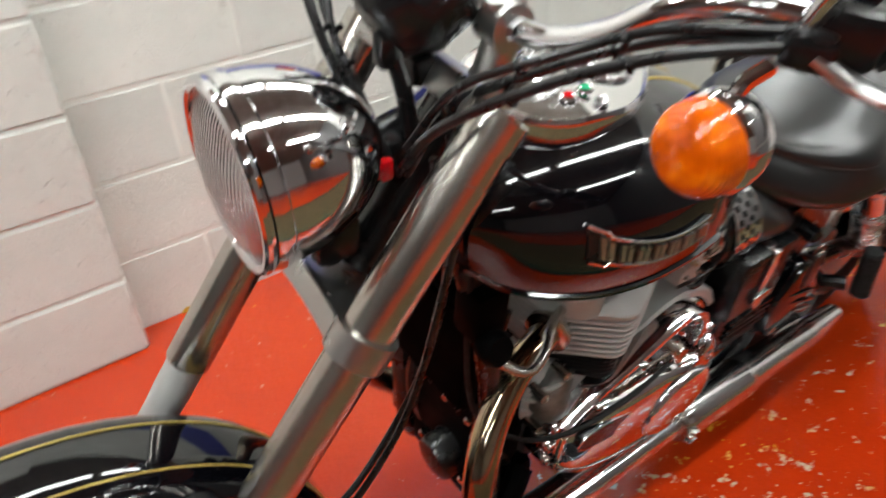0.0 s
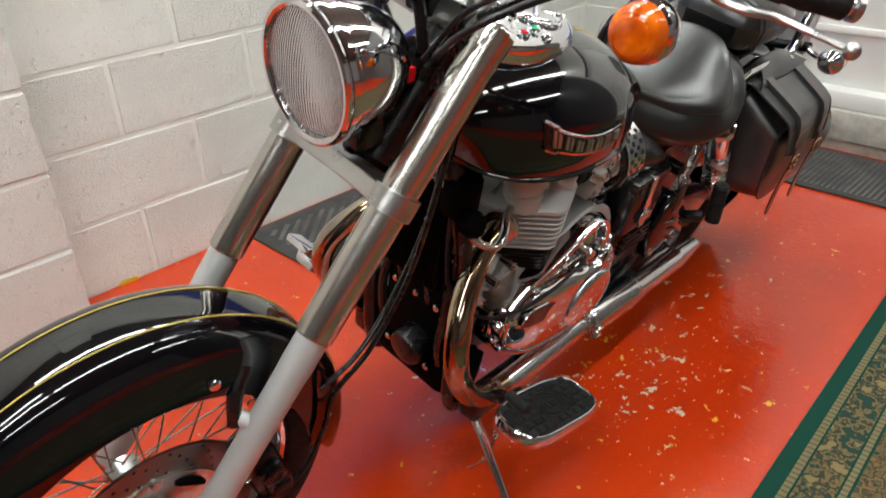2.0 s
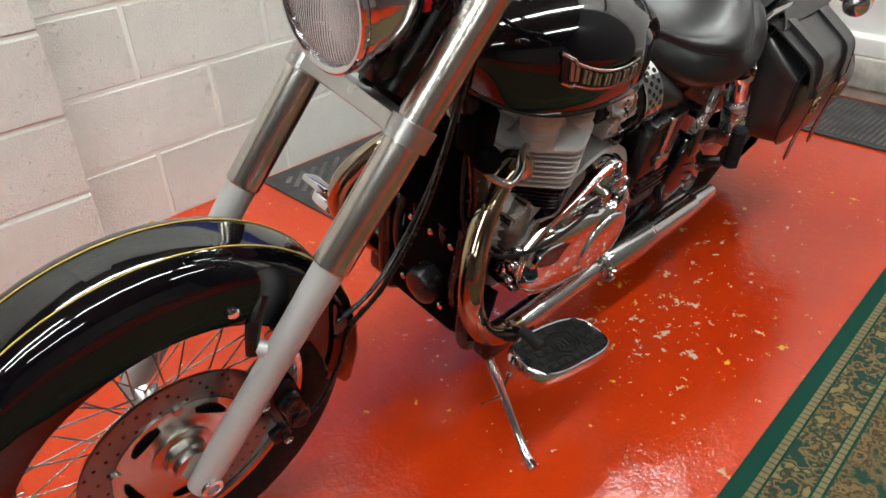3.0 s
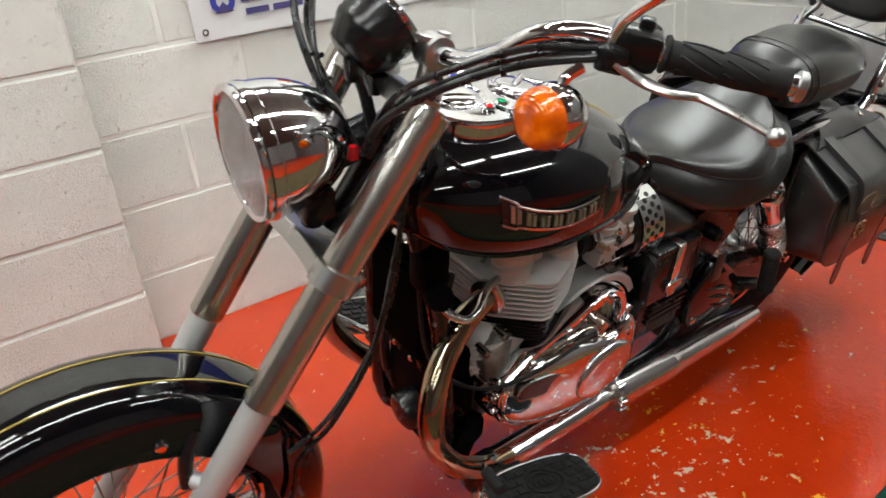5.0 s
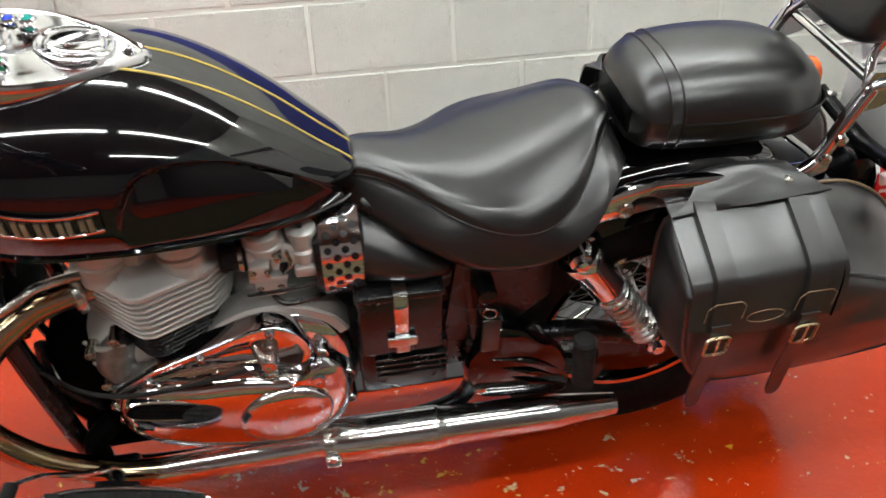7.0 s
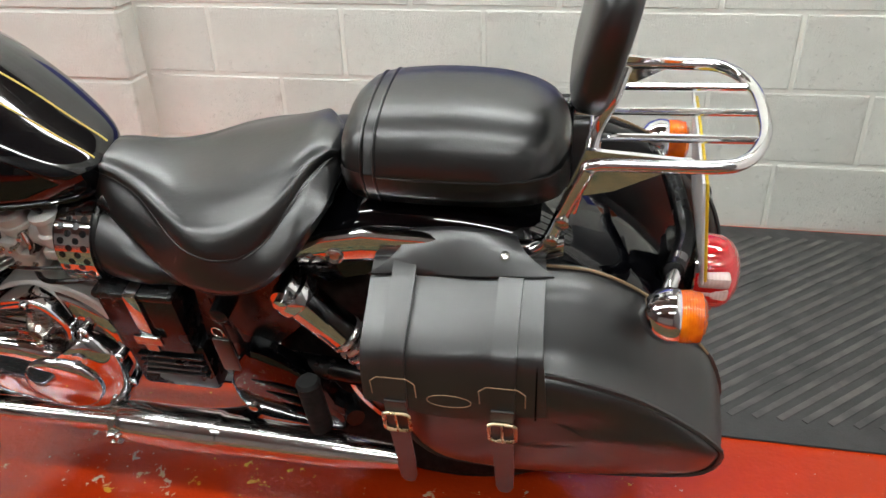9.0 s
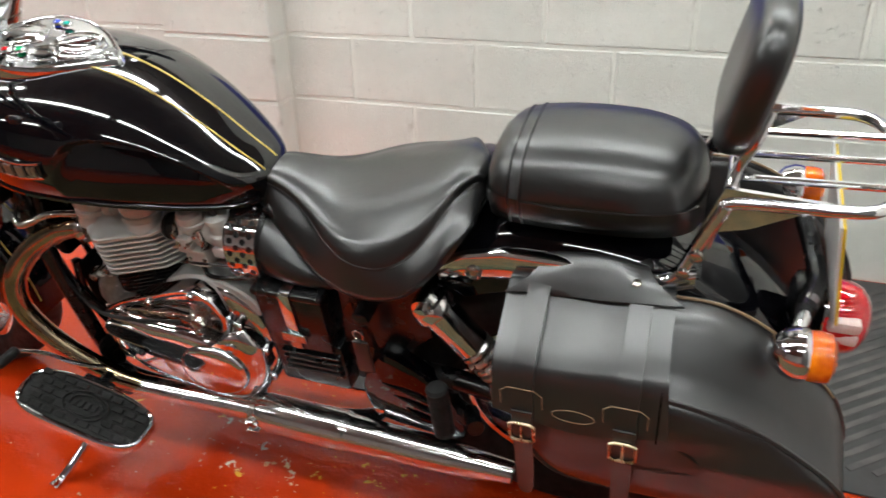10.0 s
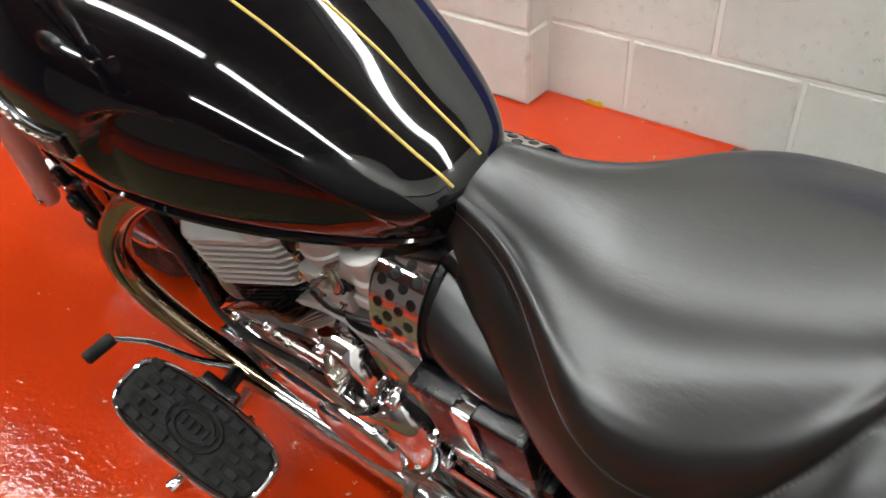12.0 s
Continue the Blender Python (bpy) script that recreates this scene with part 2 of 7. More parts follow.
BLOCK = material("painted_concrete_block", (0.72, 0.70, 0.65), 0.55)
n1 = noise_tex(BLOCK, 3.0, 6, 0.6, source="Object")
base = ramp(BLOCK, n1, "Fac", [(0.25, (0.62, 0.62, 0.575)), (0.6, (0.75, 0.75, 0.70))])
n2 = noise_tex(BLOCK, 7, 8, 0.72)
dirt = ramp(BLOCK, n2, "Fac", [(0.60, grey(0)), (0.78, grey(1))])
oi = node(BLOCK, "ShaderNodeObjectInfo")
tone = ramp(BLOCK, oi, "Random", [(0, (0.90, 0.90, 0.90)), (1, (1, 1, 1))])
mul = node(BLOCK, "ShaderNodeMix")
mul.data_type, mul.blend_type = "RGBA", "MULTIPLY"
mul.inputs[0].default_value = 1
link(BLOCK, base, "Color", mul, 6)
link(BLOCK, tone, "Color", mul, 7)
dm = node(BLOCK, "ShaderNodeMath", )
dm.operation = "MULTIPLY"
dm.inputs[1].default_value = 0.6
link(BLOCK, dirt, "Color", dm, 0)
x = mix(BLOCK, dm, 0, mul, 2, (0.32, 0.29, 0.24))
link(BLOCK, x, 2, bsdf(BLOCK), "Base Color")
b1 = bump(BLOCK, noise_tex(BLOCK, 130, 5, 0.75), "Fac", 1.0, 0.0055)
n3 = noise_tex(BLOCK, 55, 4, 0.6)
pits = ramp(BLOCK, n3, "Fac", [(0.30, grey(0)), (0.38, grey(1))])
bump(BLOCK, pits, "Color", 0.7, 0.007, b1)
MORTAR = material("painted_mortar", (0.70, 0.70, 0.65), 0.7)
bump(MORTAR, noise_tex(MORTAR, 90, 5, 0.7), "Fac", 0.4, 0.003)

FLOOR = material("red_floor_paint", (0.42, 0.035, 0.012), 0.18)
n1 = noise_tex(FLOOR, 1.1, 5, 0.55)
base = ramp(FLOOR, n1, "Fac", [(0.3, (0.43, 0.027, 0.004)), (0.7, (0.56, 0.046, 0.005))])
sp = noise_tex(FLOOR, 22, 6, 0.68)
area = noise_tex(FLOOR, 0.9, 2, 0.5)
am = node(FLOOR, "ShaderNodeMath")
am.operation = "MULTIPLY_ADD"
am.inputs[1].default_value, am.inputs[2].default_value = 0.20, -0.11
link(FLOOR, area, "Fac", am, 0)
worn = node(FLOOR, "ShaderNodeVectorMath")
worn.operation = "DISTANCE"
worn.inputs[1].default_value = (0.36, -1.48, 0)
link(FLOOR, coords(FLOOR, (0.7, 1, 1)), "Vector", worn, 0)
near = node(FLOOR, "ShaderNodeMapRange")
near.inputs[1].default_value, near.inputs[2].default_value = 0.1, 0.8
near.inputs[3].default_value, near.inputs[4].default_value = 0.078, 0.0
link(FLOOR, worn, "Value", near, 0)
a0 = node(FLOOR, "ShaderNodeMath")
a0.operation = "ADD"
link(FLOOR, am, 0, a0, 0)
link(FLOOR, near, 0, a0, 1)
ad = node(FLOOR, "ShaderNodeMath")
ad.operation = "ADD"
link(FLOOR, sp, "Fac", ad, 0)
link(FLOOR, a0, 0, ad, 1)
big = ramp(FLOOR, ad, 0, [(0.668, grey(0)), (0.677, grey(1))])
fs = noise_tex(FLOOR, 70, 4, 0.6)
fa = node(FLOOR, "ShaderNodeMath")
fa.operation = "ADD"
link(FLOOR, fs, "Fac", fa, 0)
link(FLOOR, a0, 0, fa, 1)
small = ramp(FLOOR, fa, 0, [(0.728, grey(0)), (0.738, grey(1))])
chips = node(FLOOR, "ShaderNodeMix")
chips.data_type, chips.blend_type = "RGBA", "LIGHTEN"
chips.inputs[0].default_value = 1
link(FLOOR, big, "Color", chips, 6)
link(FLOOR, small, "Color", chips, 7)
cc = noise_tex(FLOOR, 5, 2, 0.5)
chipc = ramp(FLOOR, cc, "Fac", [(0.46, (0.58, 0.47, 0.34)), (0.56, (0.70, 0.36, 0.03))])
x = mix(FLOOR, chips, 2, base, "Color", chipc)
link(FLOOR, x, 2, bsdf(FLOOR), "Base Color")
bsdf(FLOOR).inputs["IOR"].default_value = 1.5
bsdf(FLOOR).inputs["Coat Weight"].default_value = 0.12
bsdf(FLOOR).inputs["Coat Roughness"].default_value = 0.05
bsdf(FLOOR).inputs["Coat IOR"].default_value = 1.6
vary_rough(FLOOR, 5, 0.07, 0.15)
b0 = bump(FLOOR, noise_tex(FLOOR, 14, 3, 0.5), "Fac", 0.22, 0.008)
b1 = bump(FLOOR, noise_tex(FLOOR, 110, 2, 0.5), "Fac", 0.28, 0.003, bump(FLOOR, noise_tex(FLOOR, 38, 2, 0.5), "Fac", 0.24, 0.005, b0))
bump(FLOOR, chips, 2, -0.3, 0.002, b1)

YELLOWPAINT = material("dried_yellow_paint", (0.55, 0.33, 0.015), 0.5)
bump(YELLOWPAINT, noise_tex(YELLOWPAINT, 160, 3), "Fac", 0.4, 0.002)
THREAD = material("grey_thread", (0.16, 0.155, 0.15), 0.7)
RUG = material("green_patterned_rug", (0.05, 0.09, 0.05), 0.95)
bn = noise_tex(RUG, 24, 3, 0.6)
pat = ramp(RUG, bn, "Fac", [(0.36, (0.02, 0.05, 0.038)), (0.45, (0.15, 0.10, 0.045)), (0.50, (0.045, 0.04, 0.025)), (0.57, (0.20, 0.125, 0.055)), (0.63, (0.025, 0.045, 0.035)), (0.70, (0.12, 0.09, 0.045))])
link(RUG, pat, "Color", bsdf(RUG), "Base Color")
bump(RUG, noise_tex(RUG, 500, 2), "Fac", 0.6, 0.004)
bsdf(RUG).inputs["Specular IOR Level"].default_value = 0.1
RUGEDGE = material("rug_border", (0.009, 0.052, 0.036), 0.95)
bsdf(RUGEDGE).inputs["Specular IOR Level"].default_value = 0.1
bump(RUGEDGE, noise_tex(RUGEDGE, 500, 2), "Fac", 0.6, 0.004)
RUGBLOCK = material("rug_block_band", (0.2, 0.16, 0.07), 0.95)
w = node(RUGBLOCK, "ShaderNodeTexWave", Scale=20.0, Distortion=0.6)
link(RUGBLOCK, coords(RUGBLOCK), "Vector", w, "Vector")
link(RUGBLOCK, ramp(RUGBLOCK, w, "Fac", [(0.08, (0.06, 0.065, 0.035)), (0.22, (0.17, 0.135, 0.062))]), "Color", bsdf(RUGBLOCK), "Base Color")
bump(RUGBLOCK, noise_tex(RUGBLOCK, 500, 2), "Fac", 0.6, 0.004)
RUGBAND = material("rug_band", (0.17, 0.13, 0.05), 0.95)
v = noise_tex(RUGBAND, 34, 2, 0.5)
link(RUGBAND, ramp(RUGBAND, v, "Fac", [(0.40, (0.022, 0.050, 0.038)), (0.46, (0.19, 0.13, 0.055)), (0.52, (0.06, 0.05, 0.03)), (0.56, (0.018, 0.045, 0.036)), (0.64, (0.22, 0.16, 0.07))]), "Color", bsdf(RUGBAND), "Base Color")
bsdf(RUGBAND).inputs["Specular IOR Level"].default_value = 0.1
bump(RUGBAND, noise_tex(RUGBAND, 500, 2), "Fac", 0.6, 0.004)
MAT = material("dark_rubber_mat", (0.040, 0.039, 0.039), 0.75)
vary_rough(MAT, 12, 0.6, 0.85)
bump(MAT, noise_tex(MAT, 260, 3, 0.6), "Fac", 0.5, 0.002)
RIDGE = material("worn_rubber_ridge", (0.06, 0.058, 0.056), 0.7)
n = noise_tex(RIDGE, 7, 4, 0.6)
link(RIDGE, ramp(RIDGE, n, "Fac", [(0.35, (0.040, 0.039, 0.039)), (0.6, (0.105, 0.098, 0.092))]), "Color", bsdf(RIDGE), "Base Color")
TAN = material("raw_leather_edge", (0.22, 0.15, 0.085), 0.7)
BRASS = material("aged_brass", (0.50, 0.42, 0.28), 0.25, 1)
vary_rough(BRASS, 60, 0.2, 0.4)
CLEAR = material("clear_ribbed_plastic", (0.72, 0.55, 0.53), 0.12)
bsdf(CLEAR).inputs["Coat Weight"].default_value = 1.0
w = node(CLEAR, "ShaderNodeTexWave", Scale=60.0)
link(CLEAR, coords(CLEAR), "Vector", w, "Vector")
bump(CLEAR, w, "Fac", 0.4, 0.001)
DOOR = material("white_door_paint", (0.78, 0.78, 0.76), 0.35)
vary_rough(DOOR, 8, 0.28, 0.45)
CONCRETE = material("worn_concrete", (0.36, 0.34, 0.30), 0.8)
n = noise_tex(CONCRETE, 9, 6, 0.65)
link(CONCRETE, ramp(CONCRETE, n, "Fac", [(0.3, (0.22, 0.2, 0.17)), (0.65, (0.5, 0.48, 0.43))]), "Color", bsdf(CONCRETE), "Base Color")
CEILM = material("ceiling_board", (0.05, 0.04, 0.032), 0.8)
n = noise_tex(CEILM, 4, 4)
link(CEILM, ramp(CEILM, n, "Fac", [(0.3, (0.115, 0.095, 0.078)), (0.7, (0.165, 0.138, 0.115))]), "Color", bsdf(CEILM), "Base Color")
PLASTER = material("grid_paint", (0.16, 0.145, 0.125), 0.6)
bump(PLASTER, noise_tex(PLASTER, 40, 4), "Fac", 0.2, 0.003)
BANNER = material("banner_vinyl", (0.60, 0.60, 0.60), 0.45)
# greys for the walls out of view, picked for their reflections in tank and chrome
DARKWALL = material("unseen_wall_dark", (0.13, 0.13, 0.127), 0.7)
PALEWALL = material("unseen_wall_pale", (0.28, 0.27, 0.255), 0.7)
bump(PALEWALL, noise_tex(PALEWALL, 30, 4), "Fac", 0.2, 0.003)
bump(DARKWALL, noise_tex(DARKWALL, 30, 4), "Fac", 0.2, 0.003)
bump(BANNER, noise_tex(BANNER, 5, 3), "Fac", 0.3, 0.01)
BLUE = material("blue_print", (0.035, 0.045, 0.30), 0.4)
NAVY = material("navy_print", (0.06, 0.05, 0.16), 0.4)
TUBEM = bpy.data.materials.new("fluorescent_tube")
TUBEM.use_nodes = True
bsdf(TUBEM).inputs["Emission Color"].default_value = (0.955, 1.0, 0.975, 1)
bsdf(TUBEM).inputs["Emission Strength"].default_value = TUBE_W

# ---- the room ----
X0, X1, Y0 = -5.6, 2.33, -7.2
PIER = (-0.705, -0.255, 0.107)


def plate(name, lo, hi, mat, label, category):
    bm = bm_new()
    c = [(a + b) / 2 for a, b in zip(lo, hi)]
    box(bm, c, [b - a for a, b in zip(lo, hi)])
    return thing(name, bm, mat, label, category, kind="structure", smooth=False)


bm = bm_new()
bmesh.ops.create_grid(bm, x_segments=2, y_segments=2, size=1, matrix=Matrix.Translation((-1.6, -3.6, 0)) @ Matrix.Diagonal((4.2, 3.8, 1, 1)))
floor = thing("floor", bm, FLOOR, "glossy red painted concrete floor, chipped and spotted", "floor", kind="structure")
bm = bm_new()
box(bm, ((X0 + X1) / 2, Y0 / 2, CEIL + 0.05), (X1 - X0 + 0.5, 0.5 - Y0, 0.1))
for i in range(20):
    for j in range(19):
        box(bm, (X0 + 0.2 + 0.4 * i, -0.15 - 0.4 * j, CEIL - 0.004), (0.385, 0.385, 0.01), 0.003, None, 1)
ceiling = thing("ceiling", bm, CEILM, "dark brown ceiling of square panels", "ceiling", kind="structure", smooth=False)
bm = bm_new()
for i in range(21):
    box(bm, (X0 + 0.4 * i, Y0 / 2, CEIL - 0.011), (0.022, -Y0, 0.008))
for j in range(20):
    box(bm, ((X0 + X1) / 2, 0.05 - 0.4 * j, CEIL - 0.0115), (X1 - X0, 0.022, 0.008))
thing("ceiling_trim", bm, PLASTER, "pale metal grid of the panel ceiling", "ceiling grid", kind="structure", smooth=False)
wall_north = plate("wall_north", (X0, 0.0030, 0), (X1 + 0.15, 0.15, CEIL), MORTAR, "white painted concrete block wall with recessed joints", "wall")
# west and south walls are added out of view; their tone shapes the reflections
wall_west = plate("wall_west", (X0 - 0.1, Y0, 0), (X0, 0.15, CEIL), DARKWALL, "unseen west wall, dark grey to shape reflections", "wall")
wall_south = plate("wall_south", (X0 - 0.1, Y0 - 0.1, 0), (X1 + 0.15, Y0, CEIL), PALEWALL, "unseen south wall, mid grey to shape reflections", "wall")
DY0, DY1 = -2.35, -0.98
wall_east = plate("wall_east", (X1 + 0.0030, DY1, 0), (X1 + 0.15, 0.006, CEIL), MORTAR, "white painted concrete block wall beside the door", "wall")
# out of view, kept dark so that the tank's flank reflects little
plate("wall_east_2", (X1 + 0.006, Y0, 0), (X1 + 0.15, DY0, CEIL), DARKWALL, "unseen wall past the door, darkened to shape reflections", "wall")
pier = plate("pier", (PIER[0] + 0.006, -PIER[2] + 0.006, 0), (PIER[1] - 0.006, 0.006, CEIL), MORTAR, "white painted block pier standing out of the wall", "pier")

# ---- the motorcycle: x to its rear, y to its right, z up, leaning on its stand ----
bike = new("motorcycle")
bike.matrix_basis = pose(0, -1.135, 0, 14.0, 0, 0.6)
tagged(bike, "black and chrome cruiser motorcycle with leather saddlebags, leaning on its stand", "motorcycle")
RAKE = radians(35.5)
STEER = Matrix.Translation((0, 0, 0.82)) @ Matrix.Rotation(radians(0.4), 4, "X") @ Matrix.Translation((0, 0, -0.82)) @ Matrix.Translation((-0.03, 0, 1.0)) @ Matrix.Rotation(radians(-4), 4, Vector((math.sin(RAKE), 0, math.cos(RAKE)))) @ Matrix.Translation((0.03, 0, -1.0))
UPFORK = Vector((math.sin(RAKE), 0, math.cos(RAKE)))
ALONG = Vector((-math.cos(RAKE), 0, math.sin(RAKE)))


def fork(z, y=0.0, ahead=0.0):
    """A point on the line of the fork legs at the height z."""
    return Vector((-0.087 - (1.003 - z) * math.tan(RAKE), y, z)) + ALONG * ahead


def front(name, bm, mat, parent, label="", **k):
    bm.transform(STEER)
    return part(name, bm, mat, parent, label, **k)


AXLE = fork(0.325) + ALONG * 0.02


def un(x, y, z):
    """A place seen on the turned bars, taken back to bars held straight."""
    return STEER.inverted() @ Vector((x, y, z))


def side(p, s):
    return Vector((p.x, abs(p.y) * s, p.z))
REAR = Vector((1.02, 0, 0.312))


def wheel(parent_name, c, R, rim_r, width, steer, spokes=40):
    bm = bm_new()
    prof = []
    for a in np.linspace(0, 2 * math.pi, 24, endpoint=False):
        w = width / 2 * np.sign(math.cos(a)) * abs(math.cos(a)) ** 0.75
        rr = (R + rim_r) / 2 + (R - rim_r) / 2 * np.sign(math.sin(a)) * abs(math.sin(a)) ** 0.8
        prof.append((w, rr))
    rings = []
    for a in np.linspace(0, 2 * math.pi, 64, endpoint=False):
        rings.append([c + Vector((math.cos(a) * r, w, math.sin(a) * r)) for w, r in prof])
    rings.append(rings[0])
    loft(bm, rings, caps=False)
    bmesh.ops.remove_doubles(bm, verts=bm.verts, dist=1e-6)
    put = front if steer else part
    w = put(parent_name, bm, RUBBER, bike, "black tyre on a spoked chrome wheel")
    bm = bm_new()
    for y in (-1, 1):
        torus(bm, c + Vector((0, y * width * 0.30, 0)), (0, 1, 0), rim_r, 0.010, 64, 8)
    lathe(bm, c - Vector((0, width * 0.3, 0)), (0, 1, 0), [(0, rim_r - 0.012), (width * 0.3, rim_r - 0.03), (width * 0.6, rim_r - 0.012)], 64, caps=False)
    put("rim", bm, CHROME, w)
    bm = bm_new()
    lathe(bm, c - Vector((0, 0.06, 0)), (0, 1, 0), [(0, 0.012), (0, 0.03), (0.03, 0.026), (0.09, 0.026), (0.12, 0.03), (0.12, 0.012)], 24)
    put("hub", bm, ALU, w)
    for i in range(spokes):
        bm = bm_new()
        a = 2 * math.pi * i / spokes
        s = 1 if i % 2 else -1
        b = a + s * 0.55 * (1 if (i // 2) % 2 else -1)
        p = c + Vector((math.cos(b) * 0.028, s * 0.045, math.sin(b) * 0.028))
        q = c + Vector((math.cos(a) * (rim_r - 0.02), s * 0.008, math.sin(a) * (rim_r - 0.02)))
        tube(bm, [p, q], 0.0016, 6)
        tube(bm, [q + (p - q).normalized() * 0.022, q], 0.0028, 6)
        put("spoke", bm, STEEL, w)
    return w


front_wheel = wheel("front_wheel", AXLE, 0.328, 0.234, 0.112, True)
rear_wheel = wheel("rear_wheel", REAR, 0.318, 0.19, 0.165, False)


def disc(c, y, r, steer, parent):
    put = front if steer else part
    bm = bm_new()
    o = c + Vector((0, y, 0))
    rings = []
    for s, q in ((-0.0025, r), (0.0025, r), (0.0025, r * 0.66), (-0.0025, r * 0.66)):
        rings.append([o + Vector((math.cos(a) * q, s, math.sin(a) * q)) for a in np.linspace(0, 2 * math.pi, 64, endpoint=False)])
    rings.append(rings[0])
    loft(bm, rings, caps=False)
    d = put("brake_disc", bm, DISC, parent, "drilled steel brake disc", sharp=0.4)
    bm = bm_new()
    lathe(bm, o - Vector((0, 0.004, 0)), (0, 1, 0), [(0, 0.03), (0, r * 0.44), (-0.002, r * 0.47), (-0.002, r * 0.7), (0.008, r * 0.7), (0.008, 0.03)], 40)
    put("disc_carrier", bm, STEEL, d)
    # dull black bars on the solid carrier stand in for the shade in its slots
    for k in range(5):
        bm = bm_new()
        a = 2 * math.pi * (k + 0.5) / 5 + 0.3
        pts = [o + Vector((math.cos(a + b) * r * 0.57, -0.0062, math.sin(a + b) * r * 0.57)) for b in (-0.3, -0.15, 0, 0.15, 0.3)]
        tube(bm, pts, [0.004, 0.007, 0.0075, 0.007, 0.004], 8)
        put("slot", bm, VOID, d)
    bm = bm_new()
    lathe(bm, o + Vector((0, 0.006, 0)), (0, -1, 0), [(0, 0.05), (0.012, 0.05), (0.014, 0.046), (0.014, 0.036), (0.026, 0.033), (0.030, 0.028), (0.040, 0.026), (0.042, 0.020), (0.042, 0)], 32)
    put("hub_flange", bm, STEEL, d)
    for k in range(5):
        bm = bm_new()
        a = 2 * math.pi * k / 5 + 0.3
        lathe(bm, o + Vector((math.cos(a) * r * 0.68, -0.012, math.sin(a) * r * 0.68)), (0, 1, 0), [(0, 0.0), (0, 0.008), (0.012, 0.009)], 12)
        put("bolt", bm, STEEL, d)
    # black dots laid on the disc stand in for the dark inside drilled holes
    for ring, q in enumerate((0.74, 0.82, 0.90, 0.96)):
        for k in range(18):
            bm = bm_new()
            a = 2 * math.pi * (k + ring * 0.31) / 18
            lathe(bm, o + Vector((math.cos(a) * r * q, -0.0036, math.sin(a) * r * q)), (0, 1, 0), [(0, 0.0), (0, 0.0028), (0.001, 0.0028)], 8)
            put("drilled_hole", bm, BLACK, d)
    return d


disc(AXLE, -0.068, 0.156, True, front_wheel)

# fork
for s in (-1, 1):
    bm = bm_new()
    p, q = fork(1.0, 0.118 * s), fork(0.632, 0.118 * s)
    L = (q - p).length
    lathe(bm, p, q - p, [(0, 0.02), (0.0, 0.0275), (0.034, 0.0275), (0.034, 0.0262), (0.037, 0.0262), (0.037, 0.0285), (L - 0.002, 0.0285), (L, 0.027)], 32)
    leg = front("fork_leg", bm, STEEL, bike, "brushed stainless fork cover over a grey slider")
    bm = bm_new()
    q2 = fork(0.30, 0.118 * s)
    lathe(bm, q, q2 - q, [(-0.02, 0.0245), (0.05, 0.0245), (0.07, 0.0235), ((q2 - q).length - 0.05, 0.0225), ((q2 - q).length, 0.020), ((q2 - q).length + 0.006, 0.012)], 28)
    front("slider", bm, SILVER, leg, "satin grey aluminium slider")
    bm = bm_new()
    ax = fork(0.315, 0.118 * s)
    lathe(bm, ax + Vector((0, s * 0.018, 0)), (0, s, 0), [(0, 0.017), (0.006, 0.017), (0.006, 0.011), (0.002, 0.010)], 20)
    front("axle_end", bm, CHROME, leg)
    bm = bm_new()
    lug = fork(0.515, 0.118 * s, 0.0) + Vector((-0.012, -s * 0.01, 0.0))
    lathe(bm, fork(0.505, 0.118 * s), ALONG * 0.8 + Vector((0, -s * 0.6, 0)), [(0, 0.013), (0.035, 0.013), (0.04, 0.01)], 14)
    front("lug", bm, SILVER, leg)
    # clamp of the lower yoke
    bm = bm_new()
    c = fork(0.811, 0.118 * s)
    lathe(bm, c - UPFORK * 0.02, UPFORK, [(0.004, 0.0285), (0.004, 0.0345), (0.036, 0.0345), (0.036, 0.0285)], 36)
    front("fork_clamp", bm, ALU, bike, "machined aluminium fork clamp")
    bm = bm_new()
    c = fork(1.0, 0.118 * s)
    lathe(bm, c, UPFORK, [(0.0, 0.026), (0.0, 0.0295), (0.030, 0.0295), (0.030, 0.0205), (0.034, 0.0205), (0.034, 0.012), (0.030, 0.011), (0.030, 0.0)], 32)
    front("fork_cap", bm, STEEL, bike, "machined aluminium fork cap")

for z, thick, name, depth in ((0.811, 0.030, "lower_yoke", 0.040), (1.012, 0.034, "upper_yoke", 0.036)):
    bm = bm_new()
    rings = []
    for y in np.linspace(-0.1, 0.1, 15):
        k = 1 - (y / 0.1) ** 2
        mid = fork(z + 0.008 * (z > 0.9), y) - ALONG * (0.030 * k)
        h = depth * (0.75 + 0.5 * k)
        ring = []
        for a in np.linspace(0, 2 * math.pi, 16, endpoint=False):
            ca, sa = math.cos(a), math.sin(a)
            ring.append(mid + ALONG * h * np.sign(ca) * abs(ca) ** 0.22 + UPFORK * thick / 2 * np.sign(sa) * abs(sa) ** 0.22)
        rings.append(ring)
    loft(bm, rings)
    front(name, bm, ALU, bike, "satin aluminium fork yoke", sharp=0.3)
bm = bm_new()
tube(bm, [(-0.02, 0, 0.99), (-0.16, 0, 0.80)], 0.034, 20)
part("steering_head", bm, BLACK, bike)

